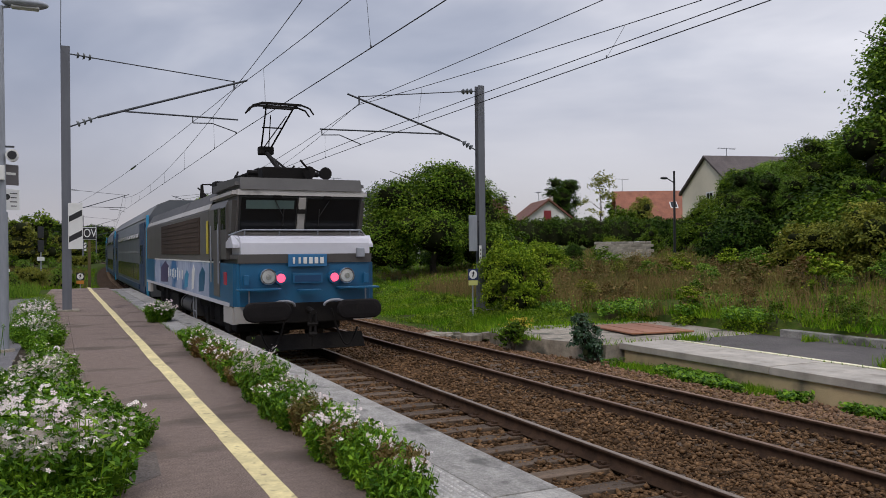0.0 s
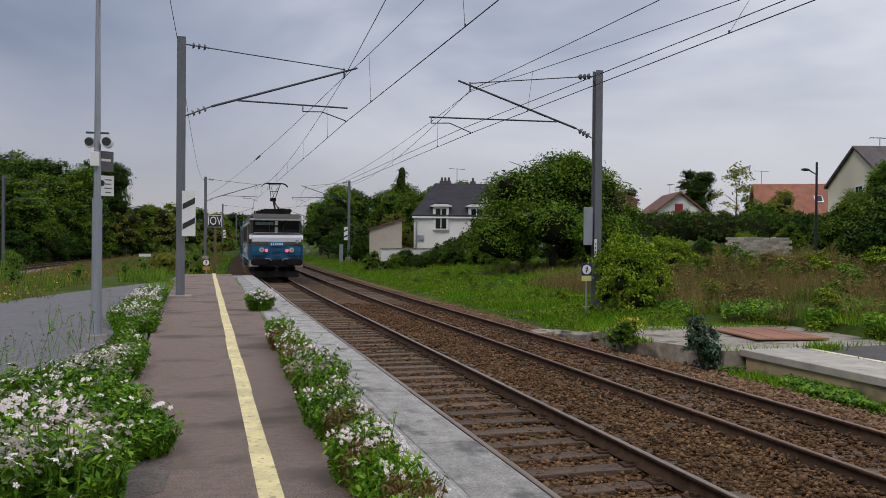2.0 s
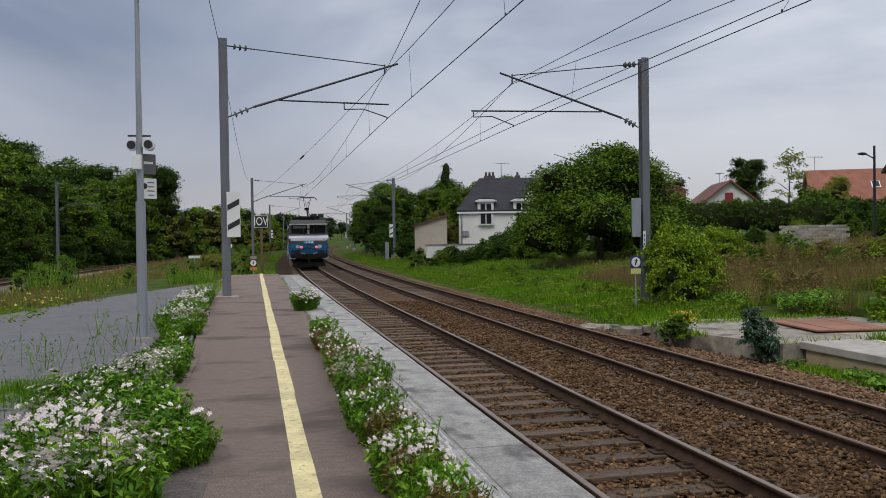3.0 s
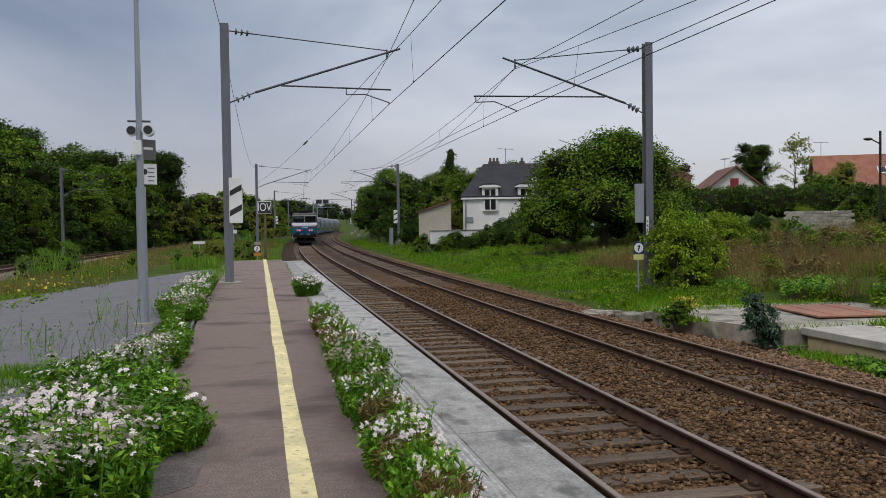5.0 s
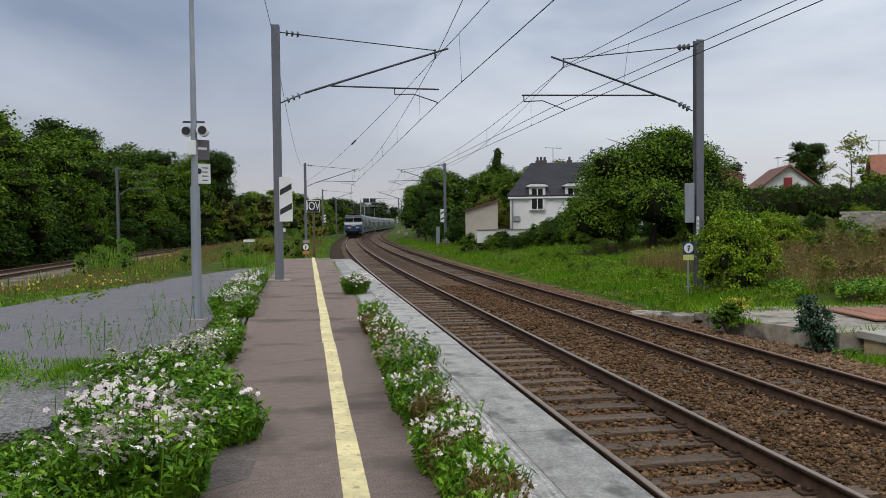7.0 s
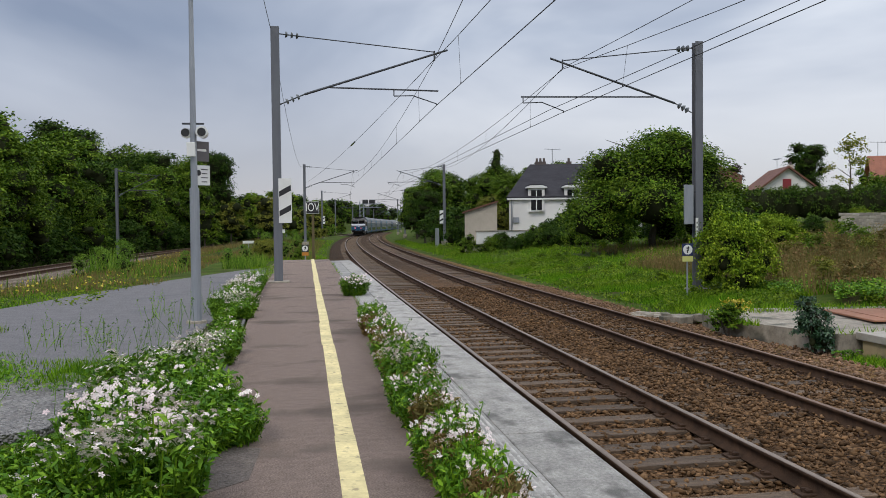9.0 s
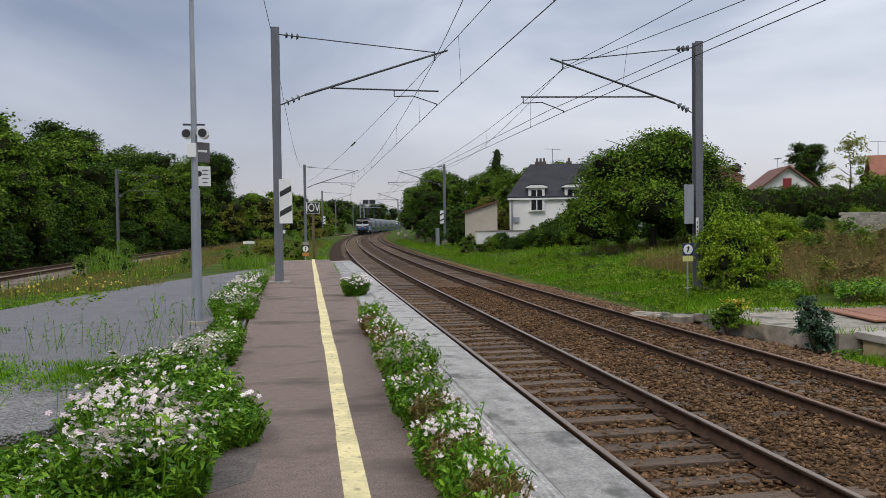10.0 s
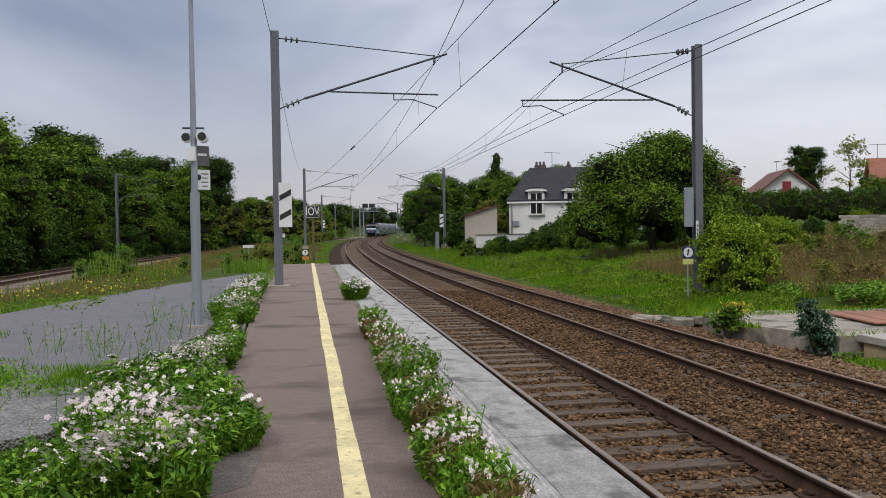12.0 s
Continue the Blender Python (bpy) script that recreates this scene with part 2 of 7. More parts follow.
M_LEAF_BROWN = mat("leaf_browning", (0.26, 0.15, 0.055), (0.14, 0.17, 0.035), 1.2, 0.7, island=0.4, leaf=0.25, spec=0.2, world=True)
M_HERB = mat("herb_leaf", (0.14, 0.31, 0.016), (0.062, 0.165, 0.011), 2.0, 0.5, island=0.6, leaf=0.15, spec=0.15, world=True)
M_PETAL = mat("white_petal", (0.90, 0.84, 0.76), (0.80, 0.64, 0.62), 3.0, 0.6, island=0.12, leaf=0.10, world=True)
M_PETAL_Y = mat("yellow_petal", (0.62, 0.50, 0.04), (0.5, 0.4, 0.03), 3.0, 0.6, island=0.2, world=True)
# crown core colour: shade painted dark behind the gaps between leaves
M_CROWN_SHADE = mat("crown_core_shade", (0.030, 0.036, 0.014), (0.018, 0.020, 0.010), 3.0, 0.95, 0.8, 8.0, world=True, spec=0.05)
M_BARK = mat("bark", (0.10, 0.08, 0.06), (0.06, 0.05, 0.04), 6.0, 0.95, 0.7, 20.0, stretch=(3, 3, 0.6))

# ---- mesh helpers ----


def box(bm, c, s, rz=0.0, bevel=0.0, m=None):
    r = bmesh.ops.create_cube(bm, size=1.0)
    vs = r["verts"]
    tr = (m or Matrix()) @ Matrix.Translation(c) @ Matrix.Rotation(rz, 4, "Z") @ Matrix.Diagonal((*s, 1))
    bmesh.ops.transform(bm, matrix=tr, verts=vs)
    if bevel:
        es = {ed for v in vs for ed in v.link_edges}
        bmesh.ops.bevel(bm, geom=list(es), offset=bevel, segments=2, affect="EDGES", profile=0.6)
    return bm


def tube(bm, a, b, r0, r1=None, seg=8):
    a, b = Vector(a), Vector(b)
    d = b - a
    r1 = r0 if r1 is None else r1
    tr = Matrix.Translation((a + b) / 2) @ d.to_track_quat("Z", "Y").to_matrix().to_4x4()
    bmesh.ops.create_cone(bm, cap_ends=True, segments=seg, radius1=r0, radius2=max(r1, 1e-4), depth=d.length, matrix=tr)
    return bm


def bent_tube(bm, pts, r, seg=8):
    """One tube swept through the points."""
    pts = [Vector(p) for p in pts]
    rings = []
    for i, p in enumerate(pts):
        q = (pts[min(i + 1, len(pts) - 1)] - pts[max(i - 1, 0)]).to_track_quat("Z", "Y")
        rings.append([bm.verts.new(p + q @ Vector((r * math.cos(6.28318 * k / seg), r * math.sin(6.28318 * k / seg), 0))) for k in range(seg)])
    for a, b in zip(rings[:-1], rings[1:]):
        for k in range(seg):
            j = (k + 1) % seg
            bm.faces.new((a[k], a[j], b[j], b[k]))
    bm.faces.new(rings[0][::-1])
    bm.faces.new(rings[-1])
    return bm


def prism(bm, pts, depth, m=Matrix()):
    """A polygon of (x, z) points made solid along +y."""
    f = [bm.verts.new(m @ Vector((x, 0, z))) for x, z in pts]
    k = [bm.verts.new(m @ Vector((x, depth, z))) for x, z in pts]
    bm.faces.new(f)
    bm.faces.new(k[::-1])
    for i in range(len(pts)):
        j = (i + 1) % len(pts)
        bm.faces.new((f[j], f[i], k[i], k[j]))
    return bm


def mesh_of(name, bm, *mats, smooth=False):
    bmesh.ops.recalc_face_normals(bm, faces=bm.faces)
    me = bpy.data.meshes.new(name)
    bm.to_mesh(me)
    bm.free()
    for m in mats:
        me.materials.append(m)
    if smooth:
        for p in me.polygons:
            p.use_smooth = True
    return me


def part(name, bm, material, parent=None, label="", smooth=False, at=None):
    me = bm if isinstance(bm, bpy.types.Mesh) else mesh_of(name, bm, material, smooth=smooth)
    ob = new(name, me)
    if parent is not None:
        ob.parent = parent
    if at is not None:
        ob.matrix_basis = at
    return tagged(ob, label)


def thing(name, label, category, m=Matrix(), group="", kind=""):
    ob = new(name)
    ob.empty_display_size = 0.2
    ob.matrix_basis = m
    return tagged(ob, label, category, group, kind)


def np_mesh(name, verts, faces, material, corners):
    """A mesh of faces that all have the same number of corners."""
    me = bpy.data.meshes.new(name)
    nv, nf = len(verts), len(faces)
    me.vertices.add(nv)
    me.vertices.foreach_set("co", np.asarray(verts, np.float32).ravel())
    me.loops.add(nf * corners)
    me.loops.foreach_set("vertex_index", np.asarray(faces, np.int32).ravel())
    me.polygons.add(nf)
    me.polygons.foreach_set("loop_start", np.arange(nf, dtype=np.int32) * corners)
    me.polygons.foreach_set("loop_total", np.full(nf, corners, np.int32))
    me.update(calc_edges=True)
    me.materials.append(material)
    return me


def unit(rng, n):
    v = rng.normal(size=(n, 3))
    return v / np.linalg.norm(v, axis=1, keepdims=True)


def leaf_quads(rng, pos, out, size, aspect=1.8, flat=0.5):
    """Diamond leaves at pos, facing roughly along out."""
    n = len(pos)
    nor = out * flat + unit(rng, n) * (1 - flat)
    nor /= np.linalg.norm(nor, axis=1, keepdims=True) + 1e-9
    a = np.cross(nor, unit(rng, n))
    a /= np.linalg.norm(a, axis=1, keepdims=True) + 1e-9
    b = np.cross(nor, a)
    s = (size * rng.uniform(0.6, 1.3, n))[:, None]
    v = np.stack([pos - a * s * 0.5, pos + b * s * 0.5 / aspect + nor * s * 0.08, pos + a * s * 0.5, pos - b * s * 0.5 / aspect + nor * s * 0.08], 1)
    return v.reshape(-1, 3)


def crown_mesh(name, lobes, n, size, seed, material, core=True, flat=0.45, dense=False, inner=0.62):
    """A crown of n leaves in layered sprays over uneven lobes (x, y, z, rx, ry, rz), round a dark core that paints the
    shade in the gaps.
    """
    rng = np.random.default_rng(seed)
    L = np.array(lobes, float)
    area = L[:, 3] * L[:, 5]
    k = max(14, n // 30)
    pick = rng.choice(len(L), k, p=area / area.sum())
    d = unit(rng, k)
    d[:, 2] = np.where(d[:, 2] < -0.5, -d[:, 2], d[:, 2])
    centre = L[pick, :3] + d * L[pick, 3:] * rng.uniform(0.88 if dense else 0.72, 1.02 if dense else 1.06, k)[:, None]
    reach = L[pick, 3] * rng.uniform(0.12, 0.27, k) + size * 0.7
    w = rng.uniform(0.4, 1.6, k) * reach
    which = rng.choice(k, n, p=w / w.sum())
    g = rng.normal(size=(n, 3)) * np.array([0.62, 0.62, 0.30])
    # the sprays hang a little towards their tips
    g[:, 2] -= 0.22 * (g[:, 0] ** 2 + g[:, 1] ** 2)
    pos = centre[which] + g * reach[which][:, None]
    out = d[which] * 0.5 + np.array([0, 0, 0.7])
    out /= np.linalg.norm(out, axis=1, keepdims=True)
    v = leaf_quads(rng, pos, out, size, 1.7, flat + 0.12)
    f = np.arange(n * 4).reshape(n, 4)
    # inner core, its dark colour stands in for shade inside the crown
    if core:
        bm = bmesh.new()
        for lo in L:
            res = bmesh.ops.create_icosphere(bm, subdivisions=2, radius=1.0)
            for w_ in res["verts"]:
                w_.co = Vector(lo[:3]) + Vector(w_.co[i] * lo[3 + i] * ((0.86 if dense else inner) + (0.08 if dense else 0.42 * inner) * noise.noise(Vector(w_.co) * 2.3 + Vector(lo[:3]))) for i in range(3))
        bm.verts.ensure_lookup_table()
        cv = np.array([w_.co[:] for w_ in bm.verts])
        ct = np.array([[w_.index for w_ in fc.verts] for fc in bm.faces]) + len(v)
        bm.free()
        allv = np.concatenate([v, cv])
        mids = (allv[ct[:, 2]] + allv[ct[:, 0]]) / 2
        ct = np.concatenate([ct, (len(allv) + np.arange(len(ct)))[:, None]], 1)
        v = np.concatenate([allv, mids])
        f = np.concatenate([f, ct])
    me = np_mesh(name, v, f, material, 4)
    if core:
        me.materials.append(M_CROWN_SHADE)
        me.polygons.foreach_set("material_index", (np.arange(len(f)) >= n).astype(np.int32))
    return me


def crown_lobes(rng, w, h, base, count, droop=0.0):
    """Lobes that fill a crown of width w from height base to h."""
    out = [(0, 0, (base + h) / 2, w * 0.36, w * 0.36, (h - base) * 0.46)]
    for i in range(count):
        a = 2 * math.pi * (i + rng.random() * 0.7) / count
        q = rng.random()
        z = base + (h - base) * (0.12 + 0.76 * q)
        rad = w * 0.5 * (0.75 - 0.5 * abs(q - 0.35))
        s = w * rng.uniform(0.10, 0.22)
        out.append((math.cos(a) * rad, math.sin(a) * rad, z, s, s, s * rng.uniform(0.75, 1.1)))
    return out


def trunk_bm(rng, h, r, w, base):
    bm = bmesh.new()
    p, segs = Vector((0, 0, -0.3)), 5
    for i in range(segs):
        q = Vector((rng.normal() * 0.08 * h / segs, rng.normal() * 0.08 * h / segs, p.z + (h * 0.8 + 0.3) / segs))
        tube(bm, p, q, r * (1 - i / segs * 0.75), r * (1 - (i + 1) / segs * 0.75), 8)
        if i >= 1:
            for _ in range(3):
                a = rng.random() * 6.28
                tube(bm, q, q + Vector((math.cos(a) * w * 0.34, math.sin(a) * w * 0.34, h * 0.13)), r * 0.35 * (1 - i / segs * 0.5), r * 0.06, 5)
        p = q
    return bm


def make_tree(name, label, category, w, h, base, lobes, leaves, size, material, seed, group=""):
    rng = np.random.default_rng(seed)
    t = thing(name, label, category, group=group)
    part("trunk", trunk_bm(rng, h, 0.022 * h, w, base), M_BARK, t)
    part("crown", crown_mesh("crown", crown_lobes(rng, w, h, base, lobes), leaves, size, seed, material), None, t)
    return t


def make_bush(name, label, w, h, leaves, size, material, seed, group="", lobes=7, inner=0.45):
    rng = np.random.default_rng(seed)
    t = thing(name, label, "bush", group=group)
    bm = bmesh.new()
    for _ in range(6):
        a = rng.random() * 6.28
        tube(bm, (0, 0, -0.1), (math.cos(a) * w * 0.25, math.sin(a) * w * 0.25, h * 0.6), 0.03, 0.008, 5)
    part("stem", bm, M_BARK, t)
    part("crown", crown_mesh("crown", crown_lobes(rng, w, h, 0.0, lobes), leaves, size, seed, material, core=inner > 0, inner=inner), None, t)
    return t


def put(t, x, y, s=1.0, rz=0.0, z=None, sx=None, label=""):
    """A copy of the thing t on the ground at x, y."""
    z = ground_z(x, y) if z is None else z
    c = copy_thing(t, Matrix.Translation((x, y, z)) @ Matrix.Rotation(rz, 4, "Z"))
    c.scale = (sx or s, sx or s, s)
    return tagged(c, label)


# ---- plan: the line runs along +y and bends to +x past y = 24 ----
K, Y0, YL = 0.000318, 24.0, 420.0
AX1, AX2, RAIL1, RAIL2 = 3.72, 7.15, -0.55, -0.61


def bend(y):
    if y < Y0:
        return 0.0
    if y < YL:
        return K * (y - Y0) ** 2
    return K * (YL - Y0) ** 2 + 2 * K * (YL - Y0) * (y - YL)


def slope(y):
    return 0.0 if y < Y0 else 2 * K * (min(y, YL) - Y0)


def branch_x(y):
    """The axis of the branch line on the far side of the yard."""
    return -12.9 + (0.0 if y < 35 else 0.0016 * (min(y, 85) - 35) ** 2) + max(0.0, y - 85) * 0.16


PROFILE_U = (-400, -60, -24, -16.5, -15, -11, -9.5, -7.5, -6, -1.0, 1.2, 1.9, 9.0, 10.4, 14, 18, 22, 28, 34, 45, 70, 120, 400)
PROFILE_Z = (10, 2.0, -0.7, -0.7, -0.62, -0.62, -0.4, -0.12, -0.05, -0.04, -0.3, -0.95, -0.95, -0.75, -0.3, 0.15, 0.55, 1.05, 1.6, 2.5, 4.0, 8, 22)


def ground_z(x, y):
    u = x - bend(y)
    z = float(np.interp(u, PROFILE_U, PROFILE_Z))
    if 40 < y and -6 < u < 1.9:
        z = z - min(1.0, (y - 40) / 15) * 0.35
    if y < 18.4 and 8 < u < 14.05:
        z = -1.08
    far = max(0.0, y - 260)
    return z + far * 0.012


# ---- ground ----
gx = np.concatenate([np.linspace(-900, -60, 15)[:-1], np.linspace(-60, -16, 23)[:-1], np.linspace(-16, 12, 85)[:-1], np.linspace(12, 60, 49)[:-1], np.linspace(60, 1100, 21)])
gy = np.concatenate([np.linspace(-120, -10, 8)[:-1], np.linspace(-10, 60, 71)[:-1], np.linspace(60, 260, 81)[:-1], np.linspace(260, 2600, 30)])
gv = [(x + (bend(y) if abs(x) < 300 else 0), y, ground_z(x + (bend(y) if abs(x) < 300 else 0), y) + (0.07 * noise.noise(Vector((x * 0.4, y * 0.4, 0))) if not -1.2 < x < 10.5 else 0)) for y in gy for x in gx]
nx = len(gx)
gf = [(j * nx + i, j * nx + i + 1, (j + 1) * nx + i + 1, (j + 1) * nx + i) for j in range(len(gy) - 1) for i in range(nx - 1)]
tagged(new("ground", np_mesh("ground", gv, gf, M_GROUND, 4)), "grassy earth beside the railway with weeds", "ground", kind="structure")


def strip(name, u0, u1, z0, z1, y0, y1, material, step=2.0, path=bend, x0=0.0, thick=0.25):
    """A band of the line from offset u0 to u1, with thickness, that follows the bend."""
    ys = np.arange(y0, y1 + step, step)
    v, f = [], []
    for y in ys:
        b = path(y) + x0
        v += [(b + u0, y, z0), (b + u1, y, z1), (b + u1, y, z1 - thick), (b + u0, y, z0 - thick)]
    for i in range(len(ys) - 1):
        for q in range(4):
            f.append((i * 4 + q, i * 4 + (q + 1) % 4, i * 4 + 4 + (q + 1) % 4, i * 4 + 4 + q))
    return np_mesh(name, v, f, material, 4)


ballast = tagged(new("ballast_bed", strip("ballast_bed", 1.4, 8.75, -0.75, -0.80, -30, 420, M_BALLAST)), "brown broken-stone ballast under the two tracks", "ballast", kind="structure")
tagged(new("ballast_shoulder", strip("ballast_shoulder", 8.7, 10.45, -0.80, -0.97, -30, 420, M_BALLAST_RED, thick=0.3)), "reddish ballast shoulder along the far track", "ballast", kind="structure")
tagged(new("branch_ballast", strip("branch_ballast", -1.9, 1.9, -0.46, -0.46, -30, 240, M_GREYSTONE, path=branch_x, thick=0.3)), "grey ballast of the branch line", "ballast", kind="structure")


tagged(new("branch_shoulder", strip("branch_shoulder", 1.9, 3.6, -0.45, -0.33, -30, 120, M_GREYSTONE, path=branch_x, thick=0.3)), "brown-grey ballast slope of the branch line", "ballast", kind="structure")


def rail_sections():
    foot, web, head = 0.07, 0.010, 0.034
    return [(-foot, -0.172), (foot, -0.172), (foot, -0.155), (web, -0.13), (web, -0.05), (head, -0.035), (head, -0.006), (head - 0.01, 0.0), (-head + 0.01, 0.0), (-head, -0.006), (-head, -0.035), (-web, -0.05), (-web, -0.13), (-foot, -0.155)]


def rail_mesh(name, offset, z, y0, y1, top, path=bend):
    sec = rail_sections()
    ys = np.concatenate([np.arange(y0, 24, 6.0), np.arange(24, y1 + 3, 3.0)])
    v, f, k = [], [], len(sec)
    for y in ys:
        b = path(y) + offset
        v += [(b + sx, y, z + sz) for sx, sz in sec]
    for i in range(len(ys) - 1):
        for q in range(k):
            f.append((i * k + q, i * k + (q + 1) % k, i * k + k + (q + 1) % k, i * k + k + q))
    me = np_mesh(name, v, f, M_RAIL, 4)
    me.materials.append(top)
    for p in me.polygons:
        if p.index % k in (6, 7, 8):
            p.material_index = 1
    return me


def sleeper_mesh():
    bm = bmesh.new()
    box(bm, (0, 0, -0.065), (2.55, 0.25, 0.13), bevel=0.012)
    return mesh_of("sleeper", bm, M_SLEEPER)


def chair_mesh():
    bm = bmesh.new()
    for sx in (-0.753, 0.753):
        box(bm, (sx, 0, 0.012), (0.36, 0.17, 0.024), bevel=0.006)
        for k_ in (-0.115, 0.115):
            tube(bm, (sx + k_, 0.0, 0.0), (sx + k_, 0.0, 0.06), 0.022, 0.018, 6)
            box(bm, (sx + k_ * 0.75, 0, 0.04), (0.06, 0.09, 0.02))
    return mesh_of("rail_chair", bm, M_RAIL)


SLEEPER, CHAIR = sleeper_mesh(), chair_mesh()
rng = np.random.default_rng(5)


def railway(name, label, axis, z, y0, near, far, top, path=bend):
    t = thing(name, label, "railway track", kind="structure")
    for sgn in (-0.753, 0.753):
        part("rail", rail_mesh("rail", axis + sgn, z, y0, far, top, path), None, t)
    y = y0
    stuff = []
    while y < far:
        m = Matrix.Translation((path(y) + axis + rng.normal() * 0.02, y, z - 0.172 + rng.normal() * 0.008)) @ Matrix.Rotation(-math.atan(slope(y)) + rng.normal() * 0.012, 4, "Z")
        if -2.5 < y < near:
            part("sleeper", SLEEPER, None, t, at=m)
            part("rail_chair", CHAIR, None, t, at=m)
        elif y > 0:
            stuff.append(m)
        y += 0.6
    if stuff:
        base = np.array([v.co[:] for v in SLEEPER.vertices])
        lo, hi = base.min(0), base.max(0)
        c = np.array([(x, yy, zz) for x in (lo[0], hi[0]) for yy in (lo[1], hi[1]) for zz in (lo[2], hi[2])])
        q = np.array([(0, 1, 3, 2), (4, 6, 7, 5), (0, 4, 5, 1), (2, 3, 7, 6), (0, 2, 6, 4), (1, 5, 7, 3)])
        v = np.concatenate([c @ np.array(m.to_3x3()).T + np.array(m.translation) for m in stuff])
        f = np.concatenate([q + 8 * i for i in range(len(stuff))])
        tagged(part("sleeper_row", np_mesh("sleeper_row", v, f, M_SLEEPER, 4), None, t), kind="stuff")
    return t


railway("near_track", "two rust-sided rails on dark sleepers beside the platform", AX1, RAIL1, -12.0, 75, 330, M_RAILTOP)
railway("far_track", "two rusty rails on buried sleepers in brown ballast", AX2, RAIL2, -12.0, 75, 330, M_RAILTOP2)
railway("branch_track", "single curved rusty track on grey ballast", 0.0, -0.3, -12.0, -9, 200, M_RAILTOP2, branch_x)


def stones(name, x0, x1, y0, y1, n, zf, size, material, seed):
    """Loose broken stones, eight faces each, joined as one heap."""
    r = np.random.default_rng(seed)
    base = np.array([(1, 0, 0), (0, 1, 0), (-1, 0, 0), (0, -1, 0), (0, 0, 1), (0, 0, -1)], float)
    tri = np.array([(0, 1, 4), (1, 2, 4), (2, 3, 4), (3, 0, 4), (1, 0, 5), (2, 1, 5), (3, 2, 5), (0, 3, 5)])
    y = y0 + (y1 - y0) * r.random(n) ** 1.6
    x = x0 + (x1 - x0) * r.random(n)
    s = size * r.uniform(0.55, 1.35, n)
    v = base[None] * r.uniform(0.55, 1.2, (n, 6, 1)) * s[:, None, None] * np.array([1.1, 0.8, 0.5])
    v += r.normal(size=(n, 6, 3)) * s[:, None, None] * 0.18
    a = r.random(n) * 6.28
    tilt = r.normal(size=n) * 0.5
    ca, sa = np.cos(a)[:, None], np.sin(a)[:, None]
    ct, st = np.cos(tilt)[:, None], np.sin(tilt)[:, None]
    X, Y, Z = v[..., 0], v[..., 1] * ct - v[..., 2] * st, v[..., 1] * st + v[..., 2] * ct
    X, Y = X * ca - Y * sa, X * sa + Y * ca
    z = zf(x) + r.uniform(-0.01, 0.03, n)
    v = np.stack([X + x[:, None], Y + y[:, None], Z + z[:, None]], -1).reshape(-1, 3)
    f = (tri[None] + 6 * np.arange(n)[:, None, None]).reshape(-1, 3)
    return tagged(new(name, np_mesh(name, v, f, material, 3)), "loose brown broken ballast stones between the rails", "ballast", kind="stuff")


def bed(x):
    return np.interp(x, (2.2, 2.9, 4.5, 5.0, 6.0, 6.4, 7.9, 8.6, 10.4), (-0.76, -0.755, -0.755, -0.72, -0.72, -0.77, -0.77, -0.80, -0.96))


stones("ballast_stones", 2.25, 8.6, 2.0, 30.0, 30000, bed, 0.042, M_STONE, 3)
stones("ballast_stones", 8.4, 10.4, 4.0, 32.0, 8000, bed, 0.05, mat("reddish_stone", (0.27, 0.15, 0.075), (0.13, 0.08, 0.045), 9.0, 0.95, 0.3, 40.0, island=0.4, world=True), 4)

# ---- platform with coping slabs ----
PX0, PX1, PEND, PSTART = -0.62, 2.19, 40.2, -14.0
platform = thing("platform", "brown asphalt railway platform with concrete coping and yellow line", "platform", kind="structure")
bm = bmesh.new()
prism(bm, [(PX0, 0.0), (1.265, 0.0), (1.265, -1.0), (PX0, -1.0)], PEND - PSTART, Matrix.Translation((0, PSTART, 0)))
part("asphalt", bm, M_ASPHALT, platform)
bm = bmesh.new()
prism(bm, [(1.27, -0.16), (2.10, -0.16), (2.10, -1.0), (1.27, -1.0)], PEND - PSTART, Matrix.Translation((0, PSTART, 0)))
part("platform_wall", bm, M_CONCRETE, platform)
bm = bmesh.new()
box(bm, (0, 0, 0), (0.505, 2.318, 0.155), bevel=0.014)
SLAB = mesh_of("coping_slab", bm, M_COPING)
bm = bmesh.new()
box(bm, (0, 0, 0), (0.408, 1.162, 0.14), bevel=0.006)
TACT = mesh_of("tactile_slab", bm, M_TACTILE)
y = 5.78 - 2.34 * 8 + 1.17
while y < PEND - 1.0:
    part("coping_slab", SLAB, None, platform, at=pose(1.94 + random.uniform(-0.006, 0.006), y, -0.074 + random.uniform(-0.004, 0.006), 0, random.uniform(-0.3, 0.3), 0))
    for dy in (-0.585, 0.585):
        part("tactile_slab", TACT, None, platform, at=pose(1.476, y + dy, -0.069 + random.uniform(-0.003, 0.002)))
    y += 2.34
sx_, sy_ = np.meshgrid(1.476 + (np.arange(8) - 3.5) * 0.046, np.arange(2.5, 26.0, 0.046))
sc_ = np.stack([sx_.ravel(), sy_.ravel(), np.zeros(sx_.size)], 1)
stud = np.array([(-0.013, -0.013, -0.002), (0.013, -0.013, -0.002), (0.013, 0.013, -0.002), (-0.013, 0.013, -0.002), (-0.007, -0.007, 0.009), (0.007, -0.007, 0.009), (0.007, 0.007, 0.009), (-0.007, 0.007, 0.009)])
stud_f = np.array([(0, 1, 5, 4), (1, 2, 6, 5), (2, 3, 7, 6), (3, 0, 4, 7), (4, 5, 6, 7)])
